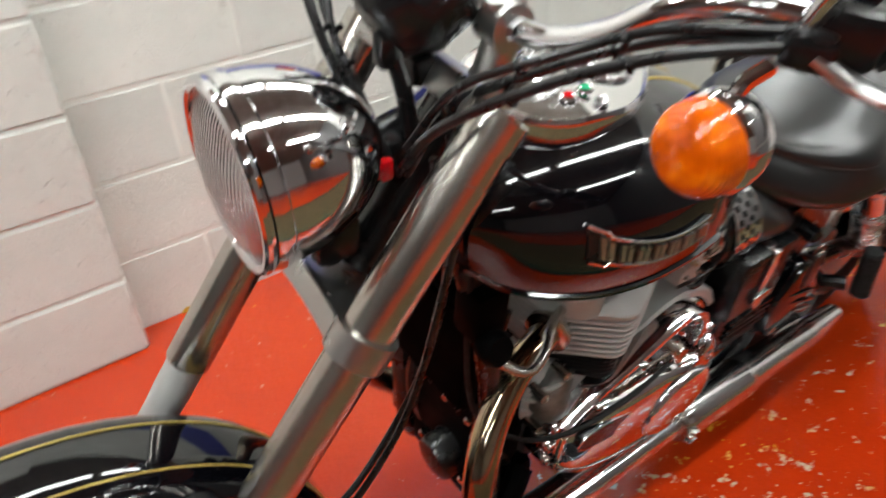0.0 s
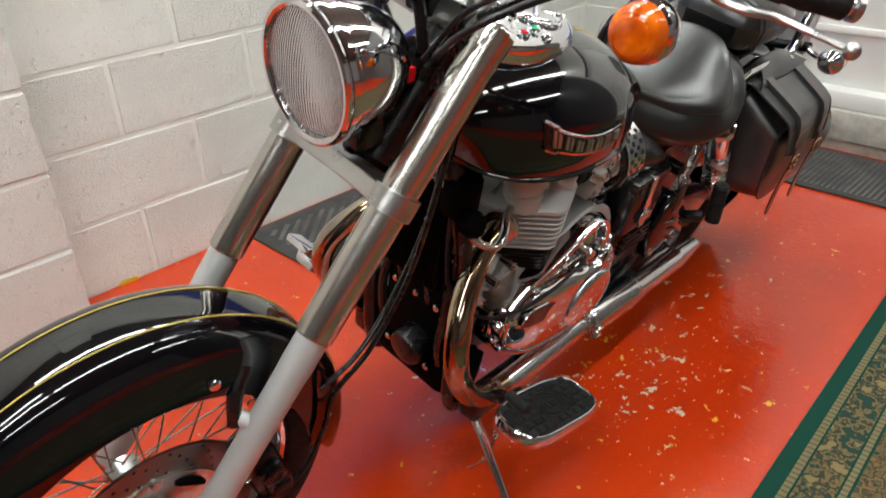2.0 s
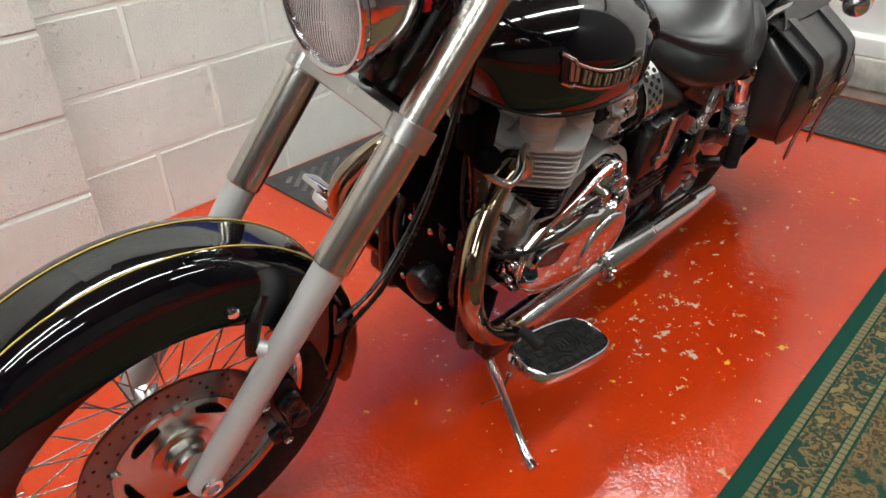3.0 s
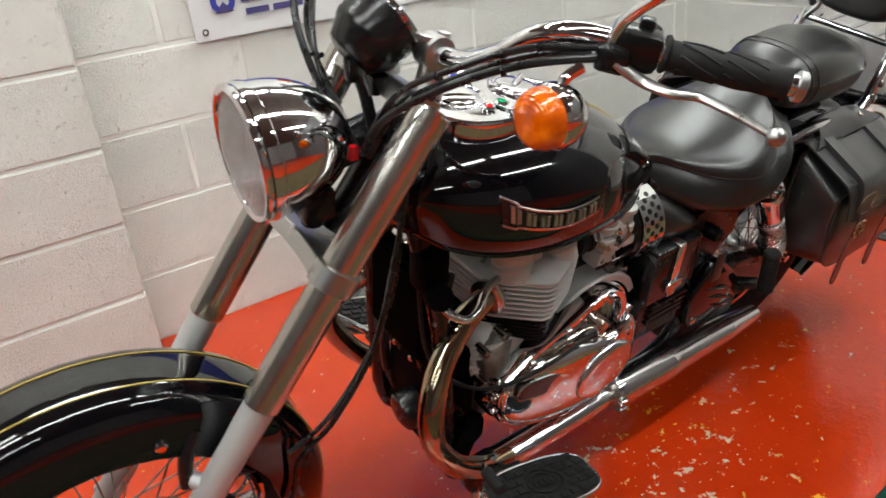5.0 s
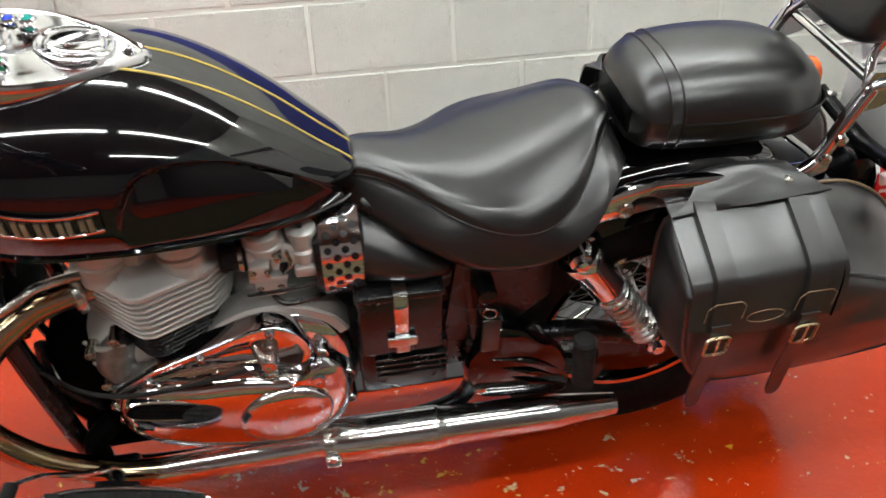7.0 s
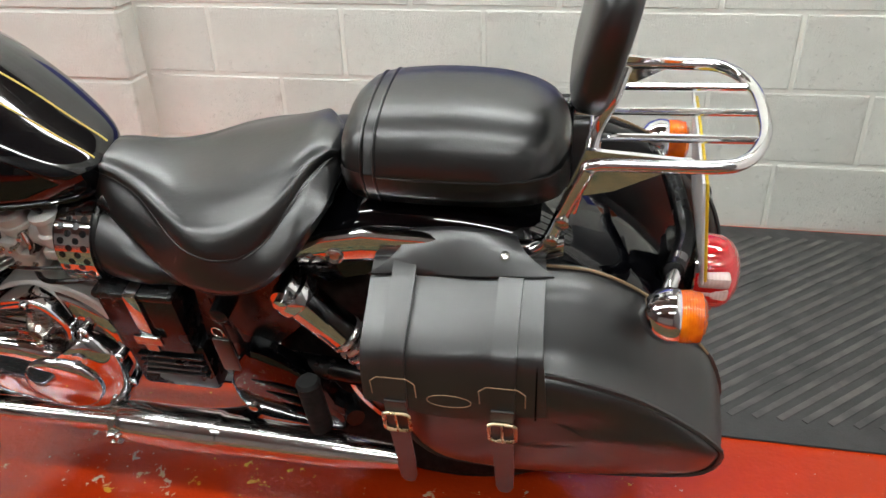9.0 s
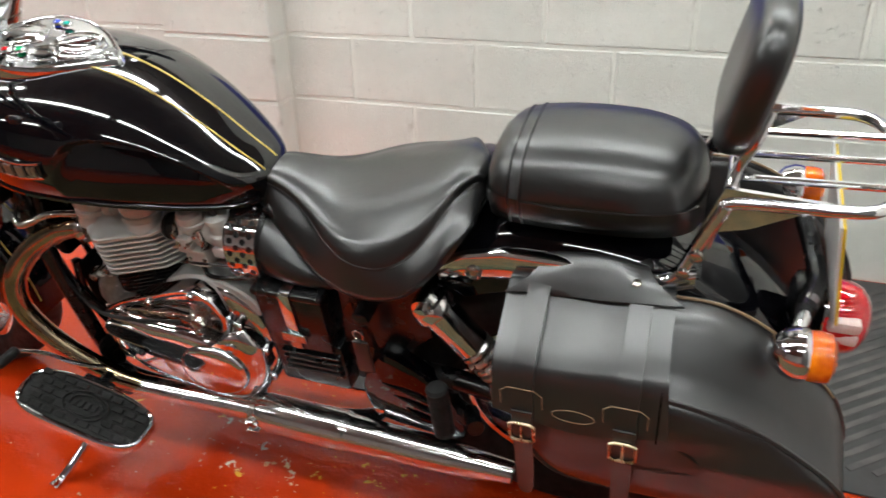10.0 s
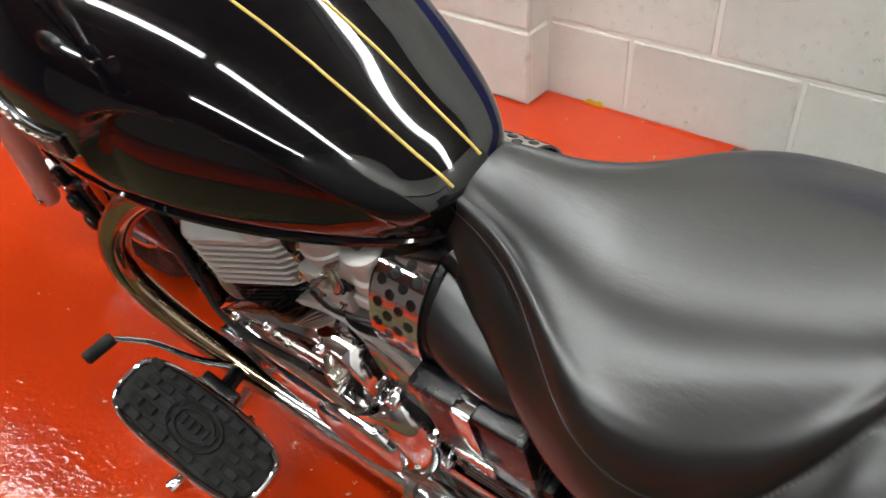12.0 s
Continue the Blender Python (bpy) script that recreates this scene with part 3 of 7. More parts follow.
# front mudguard
def mudguard(c, R, half, a0, a1, drop, n=28):
    rings = []
    m = 15
    for i in range(n + 1):
        u = i / n
        a = a0 + (a1 - a0) * u
        e = Vector((-math.cos(a), 0, math.sin(a)))
        ring = []
        ends = min(1.0, min(u, 1 - u) * 9 + 0.35)
        for k in range(m):
            b = -1 + 2 * k / (m - 1)
            ang = b * 1.45
            rad = R - drop * (1 - math.cos(ang)) ** 1.75 * ends
            ring.append(c + e * rad + Vector((0, half * math.sin(ang) * (0.55 + 0.45 * ends), 0)))
        rings.append(ring)
    inner = []
    for i, ring in enumerate(rings):
        a = a0 + (a1 - a0) * i / n
        e = Vector((-math.cos(a), 0, math.sin(a)))
        inner.append([p - e * 0.003 - Vector((0, 0.002 * np.sign(p.y), 0)) for p in ring])
    bm = bm_new()
    loft(bm, [r + s[::-1] for r, s in zip(rings, inner)], caps=True)
    return bm


FEND_R, FEND_W, FEND_D = 0.353, 0.090, 0.122
bm = mudguard(AXLE, FEND_R, FEND_W, radians(4), radians(192), FEND_D)
front_guard = front("front_mudguard", bm, PAINT, bike, "gloss black front mudguard with yellow pinstripes")
for s in (-1, 1):
    bm = bm_new()
    pts = []
    for a in np.linspace(radians(4), radians(185), 50):
        e = Vector((-math.cos(a), 0, math.sin(a)))
        ang = 0.40 * s
        rad = FEND_R - FEND_D * (1 - math.cos(ang)) ** 1.75
        pts.append(AXLE + e * (rad + 0.0006) + Vector((0, FEND_W * math.sin(ang), 0)))
    tube(bm, pts, 0.0011, 6, smooth=False)
    front("pinstripe", bm, GOLD, front_guard)
    bm = bm_new()
    tube(bm, [fork(0.495, s * 0.100, 0.030), fork(0.53, s * 0.090, 0.048), fork(0.565, s * 0.078, 0.050)], [0.010, 0.012, 0.010], 10)
    front("stay", bm, BLACK, front_guard)
    bm = bm_new()
    lathe(bm, AXLE + Vector((0.095, s * 0.087, 0.262)), (0, s, 0), [(0, 0.0), (0, 0.009), (0.006, 0.009), (0.009, 0.006), (0.009, 0)], 14)
    front("bolt", bm, CHROME, front_guard)
# caliper and hose on the left leg
cc = AXLE + Vector((0.171, -0.076, 0.006))
turn = Matrix.Rotation(radians(-18), 4, "Y")
bm = bm_new()
box(bm, cc, (0.062, 0.050, 0.125), 0.014, turn)
box(bm, cc + turn @ Vector((0.004, -0.028, 0.0)), (0.044, 0.022, 0.088), 0.010, turn)
for k in (-1, 1):
    lathe(bm, cc + turn @ Vector((0.004, -0.034, 0.024 * k)), (0, -1, 0), [(0, 0.0), (0, 0.018), (0.008, 0.017), (0.010, 0.013), (0.008, 0.010), (0.008, 0)], 20)
box(bm, cc + turn @ Vector((-0.020, -0.020, 0.070)), (0.030, 0.022, 0.036), 0.006, turn)
box(bm, cc + turn @ Vector((-0.034, -0.018, -0.052)), (0.036, 0.018, 0.030), 0.006, turn)
caliper = front("brake_caliper", bm, PLASTIC, bike, "black two-piston brake caliper")
for k in (-1, 1):
    bm = bm_new()
    lathe(bm, cc + turn @ Vector((-0.030, -0.026, 0.062 * k)), (0, -1, 0), [(0, 0.0085), (0.010, 0.0085), (0.012, 0.006), (0.008, 0.004), (0.008, 0)], 12)
    front("bolt", bm, STEEL, caliper)
bm = bm_new()
tube(bm, [cc + turn @ Vector((0.01, -0.03, -0.058)), (-0.400, -0.104, 0.292), (-0.354, -0.102, 0.317), (-0.315, -0.100, 0.389), (-0.297, -0.100, 0.460), (-0.232, -0.100, 0.515), un(-0.160, -0.10, 0.630), un(-0.120, -0.10, 0.80), un(-0.105, -0.10, 0.93), (-0.11, -0.08, 1.03)], 0.0048, 10)
front("brake_hose", bm, CABLE, bike)
bm = bm_new()
tube(bm, [AXLE + Vector((0.04, -0.045, 0.0)), AXLE + Vector((0.16, -0.045, 0.08)), (-0.330, -0.075, 0.452), (-0.245, -0.085, 0.500), un(-0.165, -0.08, 0.585), un(-0.115, -0.08, 0.70), un(-0.10, -0.08, 0.82), un(-0.11, -0.06, 0.96)], 0.0045, 10)
front("speedo_cable", bm, CABLE, bike)

# headlamp
HL = un(-0.301, 0.001, 0.970)
HD = Vector((1, 0, 0.03)).normalized()
bm = bm_new()
lathe(bm, HL, HD, [(0.012, 0.085), (0.012, 0.0935), (0.02, 0.0955), (0.027, 0.0945), (0.029, 0.0925)] + curve_profile([(0.031, 0.0925), (0.05, 0.0915), (0.075, 0.0865), (0.10, 0.077), (0.125, 0.061), (0.143, 0.042), (0.152, 0.022), (0.154, 0.0)], 5), 64)
lamp = front("headlamp", bm, CHROME, bike, "round chrome headlamp with a ribbed glass")
bm = bm_new()
torus(bm, HL + HD * 0.006, HD, 0.0885, 0.0065, 56, 10)
front("rim", bm, CHROME, lamp)
bm = bm_new()
lathe(bm, HL + HD * 0.010, HD, [(-0.022, 0.0), (-0.0215, 0.02), (-0.018, 0.045), (-0.011, 0.07), (-0.002, 0.086), (0.001, 0.086), (-0.008, 0.07), (-0.015, 0.045), (-0.0185, 0.02), (-0.019, 0.0)], 48)
front("glass", bm, GLASS, lamp, "ribbed clear headlamp glass").visible_shadow = False
bm = bm_new()
lathe(bm, HL + HD * 0.013, HD, [(0.0, 0.085), (0.02, 0.068), (0.04, 0.045), (0.055, 0.02), (0.058, 0.0)], 40, caps=False)
front("reflector", bm, BRIGHT, lamp)
bm = bm_new()
lathe(bm, HL + HD * 0.02, HD, [(0, 0.0), (0, 0.014), (0.006, 0.018), (0.04, 0.018)], 20)
front("bulb_shield", bm, BRIGHT, lamp)
bm = bm_new()
box(bm, HL + Vector((0.10, 0, -0.10)), (0.05, 0.05, 0.05), 0.006)
tube(bm, [HL + Vector((0.10, 0, -0.09)), fork(0.83, 0) + Vector((0.01, 0, 0))], 0.018, 10)
tube(bm, [HL + Vector((0.12, 0, -0.03)), (-0.10, 0, 0.95)], 0.03, 12)
front("headlamp_bracket", bm, BLACK, bike)
bm = bm_new()
box(bm, (-0.155, -0.053, 0.955), (0.013, 0.010, 0.022), 0.002)
front("side_reflector", bm, REDLENS, bike, "small red reflector")

# speedometer
SP, SD = un(-0.100, 0.008, 1.088), Vector((0.84, 0, 0.54)).normalized()
bm = bm_new()
lathe(bm, SP - SD * 0.05, SD, [(0.014, 0.0), (0.014, 0.030), (0.018, 0.037), (0.036, 0.0465), (0.044, 0.0525), (0.050, 0.0545), (0.085, 0.0555), (0.095, 0.0555)], 40)
sp = front("speedometer", bm, BLACK, bike, "black speedometer cup with a chrome ring")
bm = bm_new()
torus(bm, SP + SD * 0.046, SD, 0.054, 0.0055, 44, 10)
front("ring", bm, CHROME, sp)
bm = bm_new()
lathe(bm, SP + SD * 0.044, SD, [(0, 0.051), (0.004, 0.051), (0.005, 0.0)], 36)
front("dial", bm, BLACK, sp)
bm = bm_new()
box(bm, SP - SD * 0.035 + Vector((0.0, -0.018, -0.012)), (0.024, 0.022, 0.034), 0.005)
tube(bm, [SP - SD * 0.03 + Vector((0.0, -0.02, -0.02)), SP - SD * 0.02 + Vector((0.0, -0.025, -0.06)), SP + Vector((-0.01, -0.03, -0.12))], 0.009, 10)
box(bm, SP + Vector((0.01, 0.0, -0.062)), (0.028, 0.05, 0.03), 0.006)
front("bracket", bm, PLASTIC, sp)

# handlebar
def bar_points(s):
    return [(-0.03, 0.0, 1.075), (-0.03, 0.06 * s, 1.077), (-0.022, 0.12 * s, 1.083), (-0.010, 0.17 * s, 1.106), (0.006, 0.215 * s, 1.140), (0.03, 0.265 * s, 1.157), tuple(side(un(0.068, -0.33, 1.156), s)), tuple(side(un(0.172, -0.452, 1.138), s))]


for s in (-1, 1):
    bm = bm_new()
    tube(bm, bar_points(s), 0.0127, 16)
    ob = front("handlebar", bm, CHROME, bike, "bent chrome handlebar")
    g0, g1 = side(un(0.068, -0.33, 1.156), s), side(un(0.172, -0.452, 1.138), s)
    d = (g1 - g0).normalized()
    bm = bm_new()
    lathe(bm, g0 + d * 0.012, d, [(0, 0.013), (0, 0.021), (0.004, 0.022), (0.008, 0.0175), (0.03, 0.0172), (0.08, 0.0178), (0.13, 0.0185), (0.14, 0.0185), (0.142, 0.012)], 22)
    u, v, _ = frame_of(d)
    grip = front("grip", bm, RUBBER, ob, "black rubber grip with slanting ribs")
    for k in range(14):
        bm = bm_new()
        a = 2 * math.pi * (k % 7) / 7 + (k // 7) * 0.45
        st = 0.03 + 0.05 * (k // 7)
        tube(bm, [g0 + d * (st + 0.045 * t) + 0.0182 * (math.cos(a + 0.9 * t) * u + math.sin(a + 0.9 * t) * v) for t in (0, 0.5, 1)], 0.0016, 5, 3)
        front("rib", bm, RUBBER, grip)
    bm = bm_new()
    lathe(bm, g1 + d * 0.0, d, [(0, 0.012), (0, 0.0172), (0.008, 0.0172), (0.0095, 0.0155), (0.0095, 0.0)], 22)
    front("bar_end", bm, ALU, ob)
    # switch housing
    bm = bm_new()
    h = g0 - d * 0.018
    m = Matrix((u, v, d)).transposed().to_4x4()
    box(bm, h, (0.046, 0.046, 0.055), 0.010, m)
    box(bm, h - d * 0.012 + Vector((-0.018, 0, -0.012)), (0.035, 0.03, 0.04), 0.008, m)
    box(bm, h + Vector((0.012, 0.0, 0.022)), (0.02, 0.02, 0.018), 0.004, m)
    front("switch_housing", bm, PLASTIC, ob, "black plastic switch housing")
    bm = bm_new()
    lathe(bm, h + Vector((0.022, 0, 0.01)), Vector((0.8, 0, 0.5)), [(0, 0.0), (0, 0.009), (0.01, 0.009), (0.012, 0.006), (0.012, 0)], 12)
    front("switch_button", bm, PLASTIC, ob)
    # lever
    bm = bm_new()
    e = side(un(0.084, -0.488, 1.118), s)
    bow = [side(un(*c), s) for c in ((0.045, -0.342, 1.130), (0.053, -0.374, 1.127), (0.069, -0.386, 1.125), (0.083, -0.399, 1.123), (0.088, -0.440, 1.120), (0.086, -0.468, 1.119))]
    tube(bm, [h + Vector((-0.030, 0.0, -0.012))] + bow + [e], [0.010, 0.0095, 0.008, 0.0078, 0.0078, 0.0068, 0.006, 0.006], 12, flat=0.7)
    lathe(bm, e - Vector((0, 0.006, 0)), (0, 1, 0), [(-0.010 + 0.010 * (1 - math.cos(a)), 0.0105 * math.sin(a)) for a in np.linspace(0.0, math.pi, 9)], 16)
    front("lever", bm, ALU, ob, "polished alloy hand lever with a ball end")
    bm = bm_new()
    box(bm, h + Vector((-0.022, -0.006 * s, -0.008)), (0.034, 0.03, 0.022), 0.006, m)
    front("lever_perch", bm, BLACK, ob)
    # mirror
    bm = bm_new()
    f = h + Vector((-0.012, -0.02 * s, 0.02))
    mh = side(un(0.060, -0.445, 1.330), s)
    tube(bm, [side(un(a, b, c), s) for a, b, c in ((0.03, -0.300, 1.140), (0.03, -0.307, 1.178), (0.033, -0.322, 1.202), (0.039, -0.37, 1.247), (0.042, -0.415, 1.288), (0.034, -0.432, 1.306))] + [mh + Vector((-0.026, 0, 0))], [0.0085, 0.0072, 0.0068, 0.0066, 0.007, 0.0075, 0.007], 12)
    mi = front("mirror", bm, CHROME, bike, "round chrome rear-view mirror on a bent stem")
    bm = bm_new()
    lathe(bm, mh, Vector((1, -0.25 * s, 0.05)), [(-0.03, 0.0), (-0.028, 0.02), (-0.018, 0.042), (0, 0.054), (0.006, 0.054), (0.006, 0.051)], 36)
    front("mirror_bowl", bm, CHROME, mi)
    bm = bm_new()
    lathe(bm, mh, Vector((1, -0.25 * s, 0.05)), [(0.0045, 0.0), (0.0045, 0.0515), (0.006, 0.0515), (0.006, 0.0)], 36)
    front("mirror_glass", bm, MIRROR, mi)
    # turn signal
    c = side(un(-0.066, -0.311, 1.100), s)
    bm = bm_new()
    lathe(bm, c + Vector((0.005, 0, 0)), (1, 0, 0), [(-0.006, 0.0355), (-0.001, 0.0385)] + curve_profile([(0.0, 0.0385), (0.014, 0.037), (0.028, 0.031), (0.040, 0.019), (0.045, 0.0)], 4), 36)
    tube(bm, [c + Vector((0.018, 0, 0.03)), c + Vector((0.022, 0.0, 0.042)), c + Vector((0.040, 0.004 * s, 0.052))], 0.0065, 10)
    ts = front("turn_signal", bm, CHROME, bike, "round chrome turn signal with an amber lens")
    bm = bm_new()
    lathe(bm, c, (-1, 0, 0), [(0, 0.0358)] + curve_profile([(0.002, 0.0358), (0.014, 0.0345), (0.024, 0.0285), (0.030, 0.017), (0.032, 0.0)], 4), 36)
    front("lens", bm, ORANGE, ts, "amber lens")
    # riser
    bm = bm_new()
    c = Vector((-0.043, 0.058 * s, 1.015))
    lathe(bm, c, Vector((0.25, 0, 1)), [(0, 0.025), (0.006, 0.024), (0.018, 0.0195), (0.040, 0.0185), (0.052, 0.021)], 24)
    lathe(bm, (-0.03, 0.039 * s, 1.077), (0, s, 0), [(0, 0.018), (0.002, 0.024), (0.036, 0.024), (0.038, 0.018)], 28)
    for a in (-1, 1):
        lathe(bm, (-0.03 + 0.014 * a, 0.058 * s, 1.094), (0.25, 0, 1), [(0, 0.009), (0.007, 0.009), (0.008, 0.006), (0.006, 0.0)], 14)
    front("riser", bm, ALU, bike, "cast aluminium handlebar riser")
# cables between bars and lamp
for i, pts in enumerate([
    [(0.035, -0.305, 1.140), (-0.03, -0.25, 1.125), (-0.09, -0.19, 1.09), (-0.14, -0.12, 1.03), (-0.15, -0.07, 0.96)],
    [(0.035, -0.295, 1.148), (-0.02, -0.23, 1.135), (-0.07, -0.17, 1.10), (-0.11, -0.10, 1.05), (-0.13, -0.05, 0.97)],
    [(0.03, -0.29, 1.140), (-0.01, -0.22, 1.12), (-0.06, -0.14, 1.07), (-0.10, -0.08, 1.02), (-0.13, -0.05, 0.94)],
    [(0.0, 0.22, 1.14), (-0.08, 0.16, 1.16), (-0.16, 0.06, 1.10), (-0.15, -0.03, 0.98)],
    [(0.0, 0.24, 1.15), (-0.10, 0.15, 1.20), (-0.18, 0.05, 1.12), (-0.16, -0.04, 0.96)],
    [(0.0, 0.24, 1.13), (-0.09, 0.14, 1.18), (-0.165, 0.03, 1.08), (-0.145, -0.05, 0.95)],
]):
    bm = bm_new()
    tube(bm, pts, 0.0042 if i % 2 else 0.0052, 10)
    front("cable", bm, CABLE, bike)
    for t in ((1, 2) if i < 3 else (1, 2)):
        bm = bm_new()
        p, q = Vector(pts[t]), Vector(pts[t + 1])
        torus(bm, p.lerp(q, 0.3), q - p, 0.0062, 0.0014, 14, 6, 2.0)
        front("cable_tie", bm, PLASTIC, bike)

# ---- tank ----
TANK = [  # x, half width, top, height of the widest line, half width and height of the lower lip
    (-0.105, 0.045, 0.880, 0.862, 0.038, 0.842), (-0.09, 0.085, 0.912, 0.866, 0.074, 0.828), (-0.05, 0.135, 0.940, 0.858, 0.124, 0.806), (0.02, 0.176, 0.957, 0.846, 0.161, 0.788),
    (0.10, 0.195, 0.962, 0.835, 0.181, 0.780), (0.18, 0.197, 0.957, 0.826, 0.183, 0.775), (0.26, 0.186, 0.938, 0.814, 0.172, 0.766), (0.33, 0.162, 0.905, 0.800, 0.146, 0.749),
    (0.40, 0.130, 0.855, 0.782, 0.110, 0.730), (0.46, 0.092, 0.802, 0.762, 0.070, 0.716), (0.495, 0.056, 0.772, 0.752, 0.042, 0.716), (0.505, 0.030, 0.758, 0.748, 0.022, 0.730)]
KNEE = [(0.200, 0.800), (0.211, 0.838), (0.230, 0.868), (0.262, 0.878), (0.308, 0.869), (0.355, 0.848), (0.405, 0.815), (0.443, 0.785), (0.468, 0.762)]
TANK_Y = -0.008


def knee_dent(x, z, zl):
    """Depth of the hollow for the knee below its creased upper edge."""
    if not 0.202 < x < 0.475:
        return 0.0
    below = float(interp(KNEE, x)[0]) - z
    ends = min(1.0, (x - 0.202) / 0.028, (0.475 - x) / 0.06)
    edge = min(max(below / 0.014, 0.0), 1.0)
    fade = min(1.0, max((z - zl) / (below + z - zl + 1e-4), 0.08) * 1.15)
    return 0.023 * ends * edge * edge * (3 - 2 * edge) * fade


def tank_ring(x):
    w, zt, zm, wl, zl = interp(TANK, x)
    w, zt = w * 0.965, zt - 0.005
    half = []
    for a in np.linspace(math.pi / 2, 0, 60):
        c, s = math.cos(a), math.sin(a)
        half.append((w * c ** 0.82, zm + (zt - zm) * s ** 0.95))
    for t in np.linspace(0.06, 1, 18):
        half.append((w + (wl - w) * t ** 1.8, zm - (zm - zl) * t))
    half = [(y - knee_dent(x, z, zl) * min(1.0, y / max(wl, 1e-3)), z) for y, z in half]
    half += [(wl + 0.003, zl - 0.002), (wl + 0.003, zl - 0.007), (wl - 0.004, zl - 0.010), (wl * 0.6, zl - 0.022), (wl * 0.2, zl - 0.026)]
    return [Vector((x, TANK_Y - y, z)) for y, z in half] + [Vector((x, TANK_Y + y, z)) for y, z in half[:0:-1]]


bm = bm_new()
loft(bm, [tank_ring(x) for x in np.linspace(-0.105, 0.505, 150)])
from mathutils.bvhtree import BVHTree
bm.normal_update()
tank_tree = BVHTree.FromBMesh(bm)
tank = part("fuel_tank", bm, PAINT, bike, "gloss black fuel tank with yellow pinstripes and a chrome badge")
for s in (-1, 1):
    pts = []
    for x in np.linspace(0.20, 0.498, 40):
        y = -0.014 + s * float(np.interp(x, [0.20, 0.29, 0.40, 0.50], [0.031, 0.029, 0.026, 0.021]))
        hit = tank_tree.ray_cast(Vector((x, y, 1.2)), Vector((0, 0, -1)))
        if hit[0] is not None:
            pts.append(hit[0] + hit[1] * 0.0003)
    bm = bm_new()
    tube(bm, pts, 0.0017, 6, smooth=False)
    part("pinstripe", bm, GOLD, tank)
    # badge: a plain raised scroll on the flank
    rows = []
    for k in np.linspace(0, 1, 61):
        x = 0.014 + 0.178 * k
        dip = 0.015 * (1 - (2 * k - 1) ** 2)
        zc = 0.869 - 0.035 * k - dip
        hgt = 0.0165 - 0.004 * k + (0.004 if k < 0.12 else 0)
        row = []
        for z in (zc + hgt, zc + hgt * 0.9, zc - hgt * 0.9, zc - hgt):
            hit = tank_tree.ray_cast(Vector((x, s * 0.5, z)), Vector((0, -s, 0)))
            row.append((hit[0], hit[1]))
        rows.append(row)
    bm = bm_new()
    rings = []
    for r in rows:
        (a, an), (b, bn), (c, cn), (d, dn) = r
        rings.append([a - an * 0.002, a + an * 0.002, b + bn * 0.005, c + cn * 0.005, d + dn * 0.002, d - dn * 0.002])
    loft(bm, rings)
    badge = part("badge", bm, BLACK, tank, "raised chrome scroll badge with plain bars")
    for e in (0, 3):
        bm = bm_new()
        tube(bm, [r[e][0] + r[e][1] * 0.004 for r in rows], 0.0024, 8, smooth=False)
        part("scroll_edge", bm, CHROME, badge)
    for k in range(14):
        i = 3 + 4 * k + (k % 2 == 0)
        bm = bm_new()
        rings = []
        for j in (i, i + 1, i + 2):
            (a, an), (b, bn), (c, cn), (d, dn) = rows[j]
            rings.append([b.lerp(c, 0.10) + bn * 0.004, b.lerp(c, 0.12) + bn * 0.0085, b.lerp(c, 0.88) + bn * 0.0085, b.lerp(c, 0.90) + bn * 0.004])
        loft(bm, rings)
        part("raised_bar", bm, ALU, badge, smooth=False)
# chrome console on the tank: a pear-shaped plate with a rolled rim
def console_outline(k, lift):
    ring = []
    for a in np.linspace(0, 2 * math.pi, 56, endpoint=False):
        c, s_ = math.cos(a), math.sin(a)
        if c > 0:
            x = 0.095 + 0.165 * k * c
            w = 0.098 * (1 - 0.62 * c ** 2.2)
        else:
            x = 0.095 + 0.112 * k * np.sign(c) * abs(c) ** 0.8
            w = 0.098
        ring.append(Vector((x, TANK_Y + w * k * s_, 0.962 + lift - 0.155 * max(x - 0.08, 0) - 0.3 * (w * k * s_) ** 2)))
    return ring


bm = bm_new()
loft(bm, [console_outline(k, h) for k, h in ((1.0, -0.020), (1.0, -0.004), (0.998, 0.003), (0.985, 0.009), (0.965, 0.0115), (0.945, 0.0105), (0.93, 0.0085), (0.9, 0.0082), (0.7, 0.0085), (0.4, 0.009), (0.15, 0.009))])
console = part("console", bm, CHROME, tank, "chrome tank console with warning lamps and filler cap")
CAP, CN = Vector((0.172, -0.004, 0.953)), Vector((0.17, 0, 1)).normalized()
bm = bm_new()
lathe(bm, CAP, CN, curve_profile([(0, 0.047), (0.007, 0.0465), (0.0095, 0.043), (0.0075, 0.039)], 4) + curve_profile([(0.0075, 0.036), (0.011, 0.033), (0.0125, 0.026), (0.013, 0.012), (0.013, 0.0)], 4), 56)
tube(bm, [CAP + CN * 0.013 + Vector((0.026 * t, 0.018 * t, 0)) for t in (-1, -0.5, 0, 0.5, 1)], [0.004, 0.006, 0.0065, 0.006, 0.004], 12)
part("filler_cap", bm, CHROME, console, "chrome filler cap")
bm = bm_new()
lathe(bm, (0.055, -0.002, 0.965), (0.05, 0, 1), curve_profile([(0, 0.046), (0.006, 0.0455), (0.008, 0.042), (0.006, 0.038)], 4) + curve_profile([(0.006, 0.036), (0.010, 0.032), (0.013, 0.022), (0.0145, 0.010), (0.015, 0.0)], 4), 48)
part("ignition_cover", bm, CHROME, console, "chrome boss with a faceted top")
